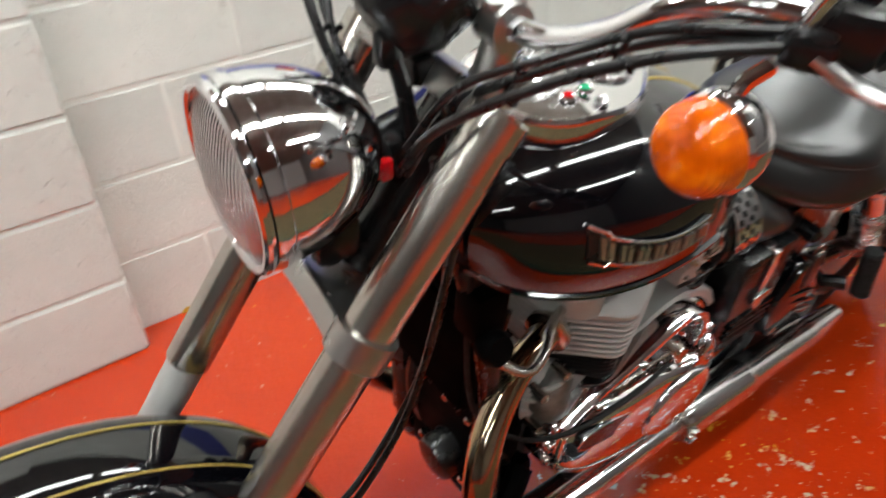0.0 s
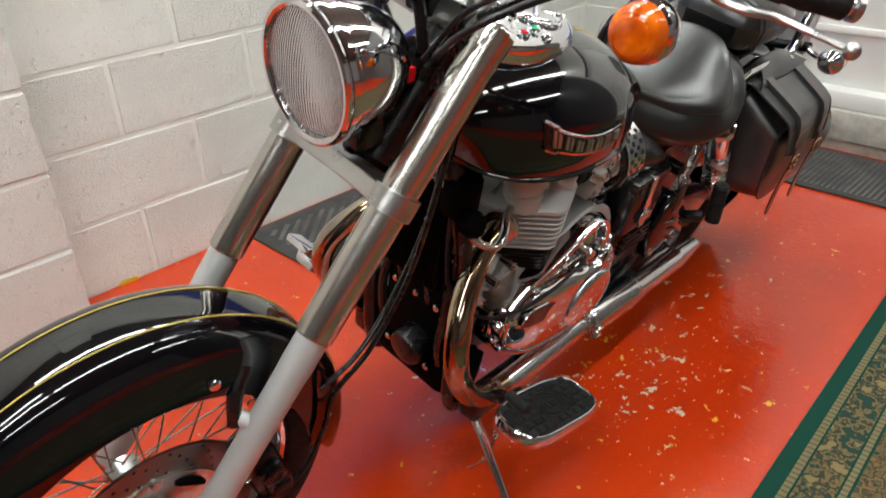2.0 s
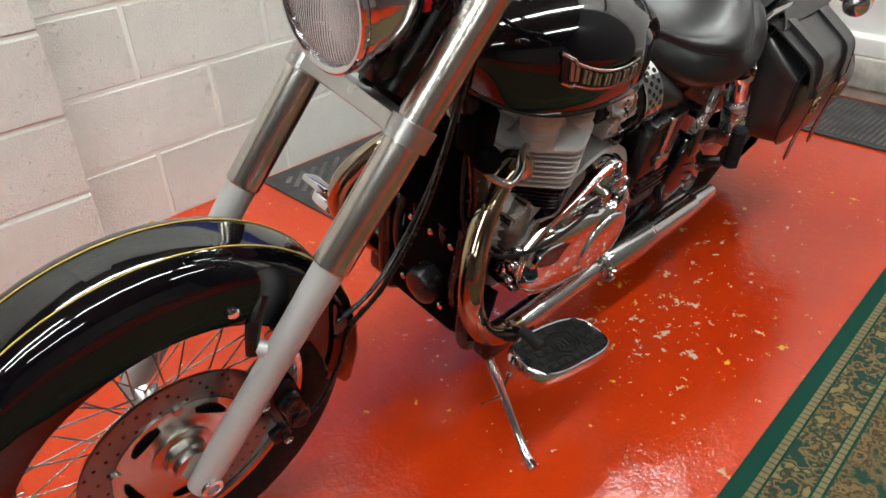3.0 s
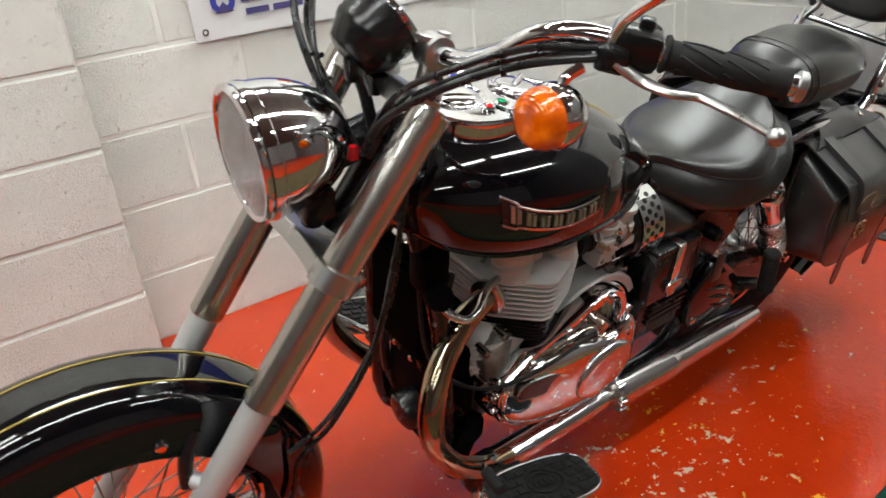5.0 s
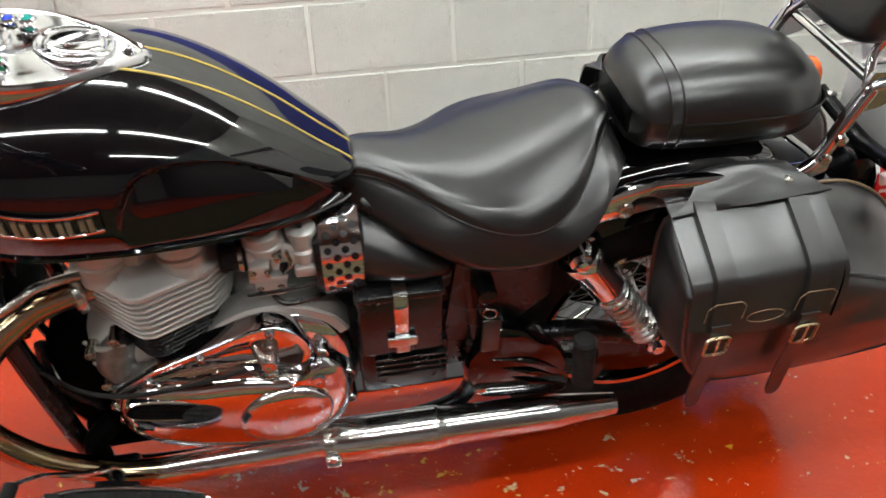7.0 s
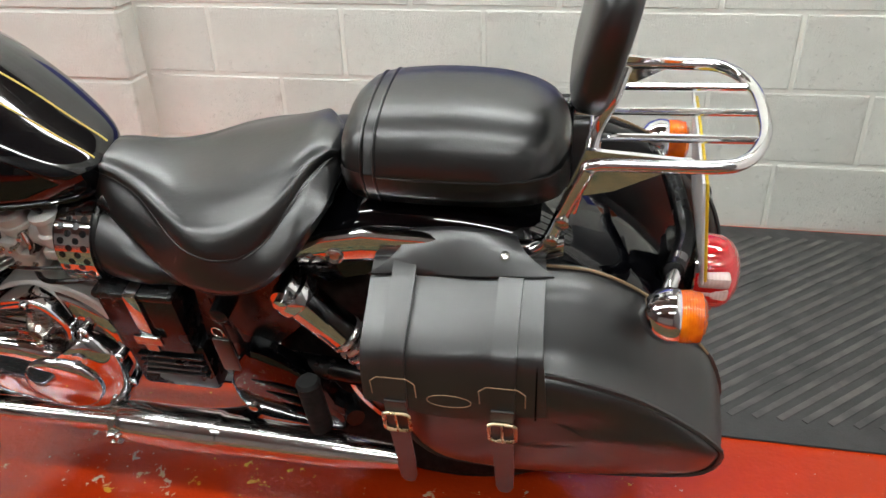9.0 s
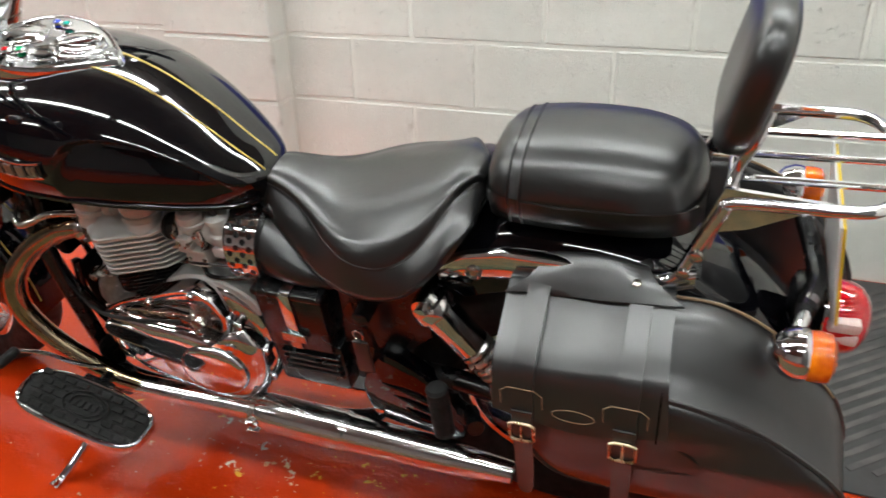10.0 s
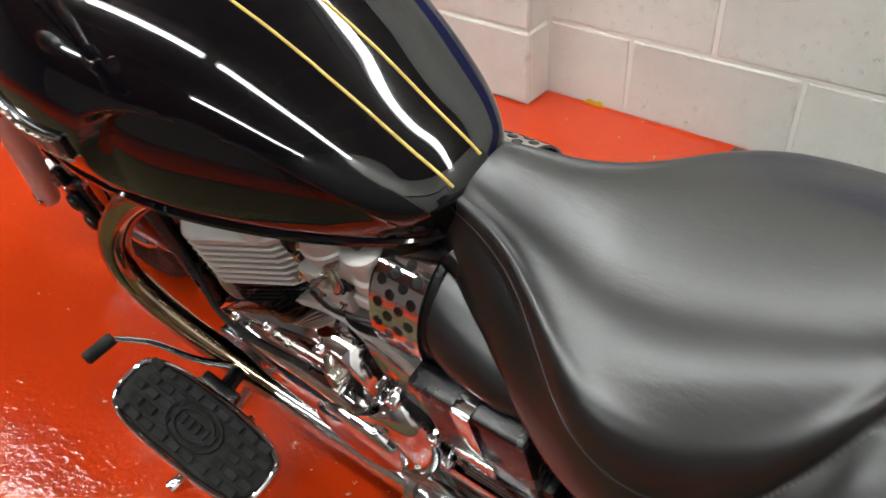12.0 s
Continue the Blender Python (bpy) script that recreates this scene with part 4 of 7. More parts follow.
for (x, y), mat in (((0.070, -0.060), REDLENS), ((0.098, -0.057), material("green_lens", (0.02, 0.4, 0.16), 0.1)), ((0.088, 0.050), material("blue_lens", (0.02, 0.05, 0.5), 0.1)), ((0.112, 0.046), material("teal_lens", (0.02, 0.3, 0.25), 0.1))):
    bm = bm_new()
    torus(bm, (x, y, 0.9725), (0, 0, 1), 0.0085, 0.0028, 20, 8)
    wl = part("warning_bezel", bm, CHROME, console)
    bm = bm_new()
    lathe(bm, (x, y, 0.971), (0, 0, 1), [(0, 0.007), (0.004, 0.0065), (0.007, 0.003), (0.0075, 0)], 14)
    part("warning_lamp", bm, mat, console)
for x, y in ((0.234, -0.008), (0.100, -0.082)):
    bm = bm_new()
    lathe(bm, (x, y, 0.966 if x < 0.2 else 0.944), (0.15, 0, 1), [(0, 0.009), (0.005, 0.0085), (0.007, 0.005), (0.005, 0.003), (0.005, 0)], 16)
    part("screw", bm, CHROME, console)

# ---- seats ----
SEAT = [  # x, top at the middle, crest half width, crest height, side half width, side bottom
    (0.470, 0.740, 0.026, 0.735, 0.040, 0.702), (0.480, 0.754, 0.036, 0.747, 0.052, 0.690), (0.52, 0.757, 0.047, 0.747, 0.083, 0.664), (0.57, 0.742, 0.066, 0.730, 0.113, 0.644),
    (0.62, 0.736, 0.106, 0.711, 0.148, 0.629), (0.67, 0.744, 0.148, 0.707, 0.174, 0.624), (0.72, 0.757, 0.167, 0.705, 0.187, 0.627), (0.77, 0.774, 0.163, 0.709, 0.190, 0.638),
    (0.812, 0.790, 0.140, 0.733, 0.184, 0.660), (0.838, 0.800, 0.110, 0.765, 0.172, 0.686), (0.858, 0.806, 0.074, 0.791, 0.154, 0.706), (0.874, 0.804, 0.042, 0.798, 0.132, 0.728), (0.892, 0.786, 0.024, 0.782, 0.102, 0.748)]


def seat_dims(x):
    """The seat's section at x, eased along its length."""
    r = min(0.022, x - 0.470, 0.892 - x)
    return sum(np.array(interp(SEAT, x + r * k)) for k in (-1, -0.6, -0.3, 0, 0.3, 0.6, 1)) / 7


def seat_ring(x):
    zc, cw, cz, sw, sb = seat_dims(x)
    half = []
    full = min(1.0, cw / 0.10)
    for u in (0, 0.15, 0.3, 0.42, 0.53, 0.60, 0.66, 0.72, 0.77, 0.82, 0.87, 0.91, 0.95, 0.98, 1.0):
        roll = full * (0.0035 * math.exp(-((u - 0.90) / 0.075) ** 2) - 0.0015 * math.exp(-((u - 0.70) / 0.16) ** 2))
        half.append((cw * u, cz + (zc - cz) * (1 - u ** 2.6) ** 0.8 + roll))
    half += [(cw * 1.02, cz - 0.006), (cw * 1.02 + 0.001, cz - 0.010)]
    w0 = cw * 1.02 + 0.001
    for k in range(1, 9):
        a = math.pi / 2 * k / 8
        half.append((w0 + (sw - w0) * (0.6 * k / 8 + 0.4 * math.sin(a)), cz - 0.010 - (cz - sb - 0.010) * 0.72 * (0.75 * k / 8 + 0.25 * (1 - math.cos(a)))))
    half += [(sw * 0.985, sb + 0.014), (sw * 0.95, sb + 0.004), (sw * 0.90, sb), (sw * 0.75, sb + 0.004), (sw * 0.4, max(sb, 0.66))]
    return [Vector((x, y, z)) for y, z in half] + [Vector((x, -y, z)) for y, z in half[:0:-1]]


bm = bm_new()
loft(bm, [seat_ring(x) for x in np.linspace(0.470, 0.892, 72)])
seat = part("seat", bm, LEATHER, bike, "sculpted black leather rider's seat with a piped edge", sharp=1.2)
for s in (-1, 1):
    bm = bm_new()
    pts = []
    for x in np.linspace(0.49, 0.882, 50):
        zc, cw, cz, sw, sb = seat_dims(x)
        pts.append(Vector((x, s * (cw * 1.02 + 0.0012), cz - 0.009)))
    tube(bm, pts, 0.0014, 6, smooth=False)
    part("piping", bm, LEATHER, seat)
    bm = bm_new()
    for k in range(40):
        row = []
        for x in (0.775 + 0.0026 * k, 0.7766 + 0.0026 * k):
            zc, cw, cz, sw, sb = seat_dims(x)
            row.append(Vector((x, s * (cw * 1.02 + 0.0045), cz - 0.0105)))
        tube(bm, row, 0.0007, 5)
    part("stitching", bm, THREAD, seat, "row of pale stitches")

PILL = [(0.905, 0.066, 0.834), (0.915, 0.090, 0.853), (0.94, 0.106, 0.870), (1.0, 0.114, 0.879), (1.08, 0.115, 0.880), (1.14, 0.111, 0.874), (1.185, 0.096, 0.861), (1.208, 0.073, 0.839), (1.216, 0.045, 0.820)]
bm = bm_new()
rings = []
for x in np.linspace(0.905, 1.216, 34):
    w, zt = interp(PILL, x)
    zb = 0.765
    half = [(0.0, zt), (w * 0.4, zt - 0.003), (w * 0.7, zt - 0.012), (w * 0.9, zt - 0.032), (w, zt - 0.058), (w * 1.005, 0.816), (w * 0.998, 0.812), (w * 1.0, 0.805), (w * 0.97, 0.785), (w * 0.9, zb), (w * 0.4, zb - 0.002)]
    rings.append([Vector((x, y, z)) for y, z in half] + [Vector((x, -y, z)) for y, z in half[:0:-1]])
loft(bm, rings)
pill = part("pillion_seat", bm, LEATHER, bike, "rounded black leather pillion pad with a stitched band", sharp=1.2)
for xx in (0.948, 0.966):
    bm = bm_new()
    w, zt = interp(PILL, xx)
    half = [(0.0, zt), (w * 0.4, zt - 0.003), (w * 0.7, zt - 0.012), (w * 0.9, zt - 0.032), (w, zt - 0.058), (w * 1.005, 0.81), (w * 0.97, 0.785), (w * 0.9, 0.765)]
    pts = [Vector((xx, -y, z)) for y, z in half[::-1]] + [Vector((xx, y, z)) for y, z in half[1:]]
    tube(bm, pts, 0.0022, 6, 4)
    part("band_seam", bm, LEATHER, pill)
for s in (-1, 1):
    bm = bm_new()
    pts = [Vector((x, s * (interp(PILL, x)[0] * 1.004 + 0.0005), 0.814)) for x in np.linspace(0.966, 1.205, 24)]
    tube(bm, pts, 0.0014, 6, smooth=False)
    part("piping", bm, LEATHER, pill)

# ---- engine ----
engine_bm = bm_new()
box(engine_bm, (0.28, 0, 0.385), (0.40, 0.19, 0.23), 0.04)
box(engine_bm, (0.19, 0, 0.495), (0.19, 0.19, 0.10), 0.03)
box(engine_bm, (0.10, 0, 0.36), (0.10, 0.15, 0.14), 0.03)
tube(engine_bm, [(0.12, -0.10, 0.52), (0.10, -0.10, 0.47), (0.12, -0.095, 0.41)], [0.02, 0.035, 0.03], 12)
engine = part("engine", engine_bm, CASE, bike, "grey twin cylinder engine with cooling fins and chrome covers")


def prism(bm, plan, z0, z1, soft=0.0015):
    """A flat piece from a plan of (x, y), its edges a little rounded."""
    cx = sum(p[0] for p in plan) / len(plan)
    cy = sum(p[1] for p in plan) / len(plan)

    def ring(z, k):
        return [Vector((x - soft * k * np.sign(x - cx), y - soft * k * np.sign(y - cy), z)) for x, y in plan]

    return loft(bm, [ring(z0, 1), ring(z0 + soft, 0), ring(z1 - soft, 0), ring(z1, 1)])


def barrel(g):
    left = [(0.076 - g, -0.045), (0.080 - g, -0.072 - g), (0.098 - g, -0.092 - g), (0.158, -0.146 - g), (0.168, -0.152 - g), (0.184, -0.153 - g), (0.268 + g, -0.114 - g), (0.288 + g, -0.088 - g), (0.294 + g, -0.060)]
    return left + [(x, -y) for x, y in left[::-1]]


bm = bm_new()
prism(bm, barrel(-0.026), 0.50, 0.64)
part("cylinder_block", bm, BLACK, engine, smooth=False)
for k in range(6):
    z = 0.508 + 0.0086 * k
    bm = bm_new()
    prism(bm, barrel(-0.010), z, z + 0.0028, 0.0008)
    part("cooling_fin", bm, BLACK, engine, "thin black fin of the barrel", smooth=False)
for k in range(7):
    z = 0.562 + 0.0116 * k
    bm = bm_new()
    prism(bm, barrel(0.0005 * k), z, z + 0.0046, 0.0012)
    part("cooling_fin", bm, FINS, engine, smooth=False)
bm = bm_new()
rings = []
for z, g in ((0.6430, 0.003), (0.649, 0.003), (0.652, 0.000), (0.660, -0.018), (0.672, -0.044), (0.715, -0.056)):
    rings.append([Vector((x, y, z)) for x, y in barrel(g)])
loft(bm, rings)
part("cylinder_head", bm, FINS, engine, "satin aluminium cylinder head", sharp=0.35)
for x, y in ((0.098, -0.092), (0.150, -0.138), (0.266, -0.113), (0.290, -0.075)):
    for s in (-1, 1):
        bm = bm_new()
        lathe(bm, (x + 0.02 * (0.18 - x) / 0.1, -s * (y + 0.02), 0.648), (0, 0, 1), [(0, 0.009), (0.006, 0.009), (0.007, 0.006), (0.012, 0.006), (0.012, 0)], 8)
        part("head_nut", bm, STEEL, engine)
for s in (-1, 1):
    for x in (0.134, 0.240):
        bm = bm_new()
        lathe(bm, (x, s * 0.090, 0.644), (0, -s * 0.12, 1), [(0, 0.038), (0.010, 0.035), (0.020, 0.034), (0.023, 0.037), (0.031, 0.037), (0.034, 0.034), (0.042, 0.037), (0.052, 0.038), (0.056, 0.042), (0.066, 0.043), (0.12, 0.043)], 32)
        part("cam_tower", bm, FINS, engine)

PRIM = smooth_outline([(0.080, 0.382), (0.104, 0.440), (0.150, 0.480), (0.215, 0.508), (0.275, 0.524), (0.335, 0.543), (0.385, 0.541), (0.430, 0.512), (0.458, 0.465), (0.468, 0.400), (0.461, 0.338), (0.430, 0.286), (0.385, 0.250), (0.30, 0.252), (0.20, 0.275), (0.12, 0.305), (0.084, 0.338)], 4)
LOBE = smooth_outline([(0.086, 0.398), (0.104, 0.438), (0.152, 0.462), (0.222, 0.455), (0.290, 0.450), (0.345, 0.440), (0.386, 0.448), (0.420, 0.466), (0.450, 0.430), (0.459, 0.375), (0.447, 0.318), (0.412, 0.274), (0.360, 0.253), (0.270, 0.262), (0.180, 0.287), (0.118, 0.320), (0.088, 0.356)], 4)
RIDGE_LINE = [(0.098, 0.440), (0.150, 0.476), (0.200, 0.498), (0.255, 0.519), (0.305, 0.540), (0.345, 0.547), (0.376, 0.531), (0.394, 0.492), (0.388, 0.456)]
INLAY = smooth_outline([(0.106, 0.426), (0.124, 0.442), (0.180, 0.435), (0.232, 0.412), (0.240, 0.395), (0.218, 0.381), (0.156, 0.393), (0.112, 0.408)], 4)


def rim(bm, line, y0, y1, half, s):
    """A raised rim along a line of (x, z), rounded on top."""
    path = spline([(x, 0, z) for x, z in line], 6)
    rings = []
    for i, p in enumerate(path):
        d = (path[min(i + 1, len(path) - 1)] - path[max(i - 1, 0)]).normalized()
        n = Vector((-d.z, 0, d.x))
        rings.append([p + n * (half * a) + Vector((0, s * y, 0)) for a, y in ((-1, y0), (-1, y1 - 0.004), (-0.75, y1 - 0.0012), (0, y1), (0.75, y1 - 0.0012), (1, y1 - 0.004), (1, y0))])
    return loft(bm, rings)


def domed(bm, outline, depths, s, bend=0.0, zb=0.40):
    """A lid whose face rises in soft steps (depth, inset) and leans back above zb."""
    cx = sum(p[0] for p in outline) / len(outline)
    cz = sum(p[1] for p in outline) / len(outline)
    rings = []
    for y, k in depths:
        ring = []
        for x, z in outline:
            px, pz = cx + (x - cx) * k, cz + (z - cz) * k
            ring.append(Vector((px, s * (y - bend * max(pz - zb, 0) ** 1.3 * (y > 0.12)), pz)))
        rings.append(ring)
    return loft(bm, rings)
for s in (-1, 1):
    bm = bm_new()
    domed(bm, PRIM, [(0.085, 1.0), (0.116, 1.0), (0.1195, 0.99), (0.124, 0.97), (0.128, 0.93), (0.131, 0.85), (0.133, 0.6), (0.134, 0.2)], s)
    cov = part("engine_cover", bm, CHROME, engine, "polished chrome crankcase cover")
    bm = bm_new()
    domed(bm, LOBE, [(0.110, 1.0), (0.142, 1.0), (0.151, 0.988), (0.159, 0.960), (0.166, 0.915), (0.171, 0.84), (0.1745, 0.70), (0.1765, 0.5), (0.178, 0.2)], s)
    part("cover_lobe", bm, CHROME, cov)
    bm = bm_new()
    rim(bm, RIDGE_LINE, 0.118, 0.157, 0.0075, s)
    part("cover_ridge", bm, CHROME, cov)
    bm = bm_new()
    o = []
    for a in np.linspace(0, 2 * math.pi, 40, endpoint=False):
        o.append((0.346 + 0.077 * math.cos(a) + 0.010 * math.sin(a), 0.360 + 0.068 * math.sin(a)))
    domed(bm, o, [(0.150, 1.0), (0.177, 1.0), (0.1805, 0.985), (0.1835, 0.95), (0.186, 0.86), (0.1885, 0.65), (0.190, 0.3)], s)
    part("clutch_cover", bm, CHROME, cov)
    bm = bm_new()
    slab(bm, INLAY, 0.150 * s, 0.1765 * s, 0, 0.003)
    part("cover_inlay", bm, BLACK, cov, "black inlay")
    bm = bm_new()
    loop = [(x, 0.1745 * s, z) for x, z in INLAY]
    tube(bm, loop + loop[:1], 0.0022, 8, smooth=False)
    part("inlay_rim", bm, CHROME, cov)
    bm = bm_new()
    tube(bm, [(0.098, 0.152 * s, 0.338), (0.14, 0.160 * s, 0.309), (0.20, 0.164 * s, 0.288), (0.262, 0.166 * s, 0.274)], [0.002, 0.003, 0.003, 0.002], 8)
    part("cover_bead", bm, CHROME, cov)
    for x, z, y, r in ((0.094, 0.432, 0.128, 0.012), (0.084, 0.398, 0.130, 0.012), (0.087, 0.358, 0.128, 0.012), (0.112, 0.322, 0.126, 0.011), (0.150, 0.470, 0.150, 0.008), (0.235, 0.508, 0.150, 0.008), (0.345, 0.545, 0.150, 0.008), (0.418, 0.473, 0.140, 0.011), (0.456, 0.408, 0.135, 0.010), (0.455, 0.335, 0.135, 0.010), (0.405, 0.268, 0.130, 0.010), (0.24, 0.268, 0.130, 0.010)):
        bm = bm_new()
        lathe(bm, (x, y * s - 0.02 * s, z), (0, s, 0), [(0, r), (0.030, r), (0.034, r * 0.8), (0.035, r * 0.55), (0.030, r * 0.5), (0.030, 0)], 12)
        part("cover_bolt", bm, CHROME, cov)
    bm = bm_new()
    lathe(bm, (0.404, 0.150 * s, 0.430), (0, s, 0), [(0, 0.015), (0.022, 0.015), (0.025, 0.012), (0.025, 0.006), (0.022, 0.006), (0.022, 0)], 20)
    part("timing_plug", bm, CHROME, cov)
    # clutch arm, and the cable that reaches it along the pocket
    bm = bm_new()
    tube(bm, [(0.318, 0.132 * s, 0.490), (0.326, 0.152 * s, 0.478), (0.333, 0.160 * s, 0.458)], [0.011, 0.010, 0.008], 12)
    lathe(bm, (0.334, 0.130 * s, 0.472), (0, s, 0), [(0, 0.016), (0.024, 0.015), (0.030, 0.011), (0.034, 0.011), (0.034, 0)], 18)
    lathe(bm, (0.334, 0.156 * s, 0.455), (0.1, s, -0.3), [(0, 0.008), (0.012, 0.008), (0.014, 0.005), (0.014, 0)], 12)
    part("clutch_arm", bm, STEEL, cov, "bright steel clutch release arm")
    bm = bm_new()
    tube(bm, [(0.120, 0.145 * s, 0.448), (0.200, 0.148 * s, 0.470), (0.325, 0.150 * s, 0.476)], 0.0036, 8)
    a, b = Vector((0.195, 0.148 * s, 0.4685)), Vector((0.29, 0.150 * s, 0.4745))
    lathe(bm, a, b - a, [(0, 0.0055), (0.012, 0.0055), (0.012, 0.010), (0.022, 0.010), (0.022, 0.006), (0.050, 0.006), (0.050, 0.0095), (0.058, 0.0095), (0.058, 0.006), (0.085, 0.005)], 8)
    part("cable_adjuster", bm, STEEL, cov)
    bm = bm_new()
    pts = []
    for p in spline([(0.250, 0, 0.510), (0.268, 0, 0.527), (0.302, 0, 0.545), (0.346, 0, 0.553), (0.392, 0, 0.546), (0.436, 0, 0.518), (0.458, 0, 0.484)], 5):
        pts.append(p)
    rings = []
    for p in pts:
        e = (p - Vector((0.34, 0, 0.43))).normalized()
        rings.append([p + e * h + Vector((0, y * s, 0)) for y, h in ((0.070, -0.012), (0.114, -0.012), (0.120, -0.010), (0.120, 0.004), (0.116, 0.008), (0.070, 0.008))])
    loft(bm, rings)
    part("cover_arch", bm, FINS, engine, "satin grey arched casing")
bm = bm_new()
tube(bm, [(0.30, -0.165, 0.475), (0.20, -0.17, 0.462), (0.10, -0.16, 0.45), (0.02, -0.13, 0.46), (-0.05, -0.10, 0.55), (-0.07, -0.09, 0.75), (-0.05, -0.085, 0.95)], 0.004, 8)
part("clutch_cable", bm, RUBBER, bike)
for s in (-1, 1):
    bm = bm_new()
    rings = []
    for x, w, zt, zb in ((0.052, 0.070, 0.500, 0.420), (0.062, 0.092, 0.520, 0.400), (0.090, 0.108, 0.540, 0.380), (0.140, 0.116, 0.548, 0.370), (0.200, 0.116, 0.548, 0.370)):
        rings.append([Vector((x, s * (0.02 + (w - 0.02) * abs(math.cos(a)) ** 0.6), (zt + zb) / 2 + (zt - zb) / 2 * math.sin(a))) for a in np.linspace(-math.pi / 2, math.pi / 2, 16)])
    loft(bm, rings)
    cs = part("crankcase_half", bm, FINS, engine, "grey cast crankcase with ribs")
    for k in range(3):
        bm = bm_new()
        z = 0.452 + 0.026 * k
        tube(bm, [(0.056, 0.088 * s, z), (0.085, 0.112 * s, z + 0.006), (0.125, 0.119 * s, z + 0.016)], [0.003, 0.0045, 0.002], 8)
        part("cast_rib", bm, FINS, cs)
    for x, z in ((0.070, 0.505), (0.110, 0.528), (0.072, 0.425)):
        bm = bm_new()
        lathe(bm, (x, 0.090 * s, z), (0, s, 0), [(0, 0.009), (0.030, 0.009), (0.032, 0.006), (0.028, 0.005), (0.028, 0)], 12)
        part("bolt", bm, STEEL, cs)
# carburettors
for s in (-1, 1):
    bm = bm_new()
    c = Vector((0.352, 0.086 * s, 0.648))
    lathe(bm, c + Vector((-0.024, 0, 0)), (1, 0, 0), [(0, 0.020), (0.004, 0.028), (0.012, 0.028), (0.014, 0.024), (0.034, 0.024), (0.036, 0.030), (0.046, 0.030), (0.048, 0.025), (0.075, 0.025)], 24)
    lathe(bm, c + Vector((0.004, 0.004 * s, 0.012)), (0, 0.10 * s, 1), [(0, 0.026), (0.012, 0.026), (0.014, 0.030), (0.020, 0.030), (0.022, 0.027), (0.036, 0.025), (0.042, 0.018), (0.044, 0)], 26)
    box(bm, c + Vector((0.004, 0.010 * s, -0.046)), (0.048, 0.046, 0.038), 0.007)
    box(bm, c + Vector((0.004, 0.010 * s, -0.024)), (0.056, 0.054, 0.008), 0.002)
    box(bm, c + Vector((-0.006, 0.030 * s, -0.006)), (0.030, 0.022, 0.026), 0.004)
    cb = part("carburettor", bm, FINS, bike, "cast aluminium carburettor", sharp=0.5)
    bm = bm_new()
    lathe(bm, c + Vector((-0.062, 0, 0)), (1, 0, 0), [(0, 0.024), (0.008, 0.026), (0.010, 0.023), (0.024, 0.022), (0.026, 0.026), (0.036, 0.026), (0.037, 0.02)], 24)
    part("intake_rubber", bm, RUBBER, cb)
    bm = bm_new()
    lathe(bm, c + Vector((-0.034, 0, 0)), (1, 0, 0), [(0, 0.0275), (0.007, 0.0275)], 24, caps=False)
    box(bm, c + Vector((-0.030, 0.029 * s, 0.004)), (0.008, 0.008, 0.014), 0.002)
    part("hose_clip", bm, STEEL, cb)
    for dx, dy, dz, r, mat in ((-0.016, 0.040, -0.004, 0.006, BRASS), (0.006, 0.042, -0.002, 0.005, STEEL), (0.022, 0.030, 0.014, 0.007, STEEL), (-0.010, 0.032, -0.044, 0.005, STEEL), (0.020, 0.032, -0.044, 0.005, STEEL), (0.030, 0.026, -0.012, 0.009, BLACK)):
        bm = bm_new()
        lathe(bm, c + Vector((dx, (dy - 0.012) * s, dz)), (0, s, 0), [(0, r), (0.014, r), (0.016, r * 0.6), (0.021, r * 0.6), (0.021, 0)], 10)
        part("jet_screw", bm, mat, cb)
    bm = bm_new()
    tube(bm, [c + Vector((0.026, 0.034 * s, -0.018)), c + Vector((0.040, 0.040 * s, 0.004)), c + Vector((0.036, 0.036 * s, 0.030))], [0.004, 0.006, 0.004], 8, flat=0.5)
    part("throttle_link", bm, STEEL, cb)
    # choke plunger and its cable elbow behind the body
    bm = bm_new()
    d = Vector((0.412, 0.094 * s, 0.612))
    lathe(bm, d, (0, 0, 1), [(0, 0.012), (0.004, 0.018), (0.030, 0.018), (0.032, 0.022), (0.046, 0.022), (0.050, 0.018), (0.070, 0.017), (0.074, 0.022), (0.082, 0.022), (0.086, 0.014), (0.086, 0)], 22)
    box(bm, d + Vector((0.0, 0.012 * s, 0.012)), (0.034, 0.024, 0.020), 0.004)
    part("choke_body", bm, FINS, cb, sharp=0.5)
    bm = bm_new()
    tube(bm, [d + Vector((0, 0, 0.08)), d + Vector((-0.004, 0.006 * s, 0.098)), d + Vector((-0.03, 0.004 * s, 0.108)), d + Vector((-0.10, -0.02 * s, 0.115))], 0.0045, 8)
    part("choke_cable", bm, CABLE, cb)
    bm = bm_new()
    tube(bm, [c + Vector((0.0, 0.02 * s, -0.062)), c + Vector((0.02, 0.034 * s, -0.080)), c + Vector((0.06, 0.026 * s, -0.086)), c + Vector((0.10, 0.0, -0.10))], 0.0045, 8)
    part("drain_hose", bm, CABLE, cb)
    bm = bm_new()
    tube(bm, [c + Vector((-0.03, 0.036 * s, -0.052)), c + Vector((0.02, 0.046 * s, -0.040)), c + Vector((0.075, 0.030 * s, -0.050))], 0.003, 8)
    part("breather_hose", bm, CABLE, cb)
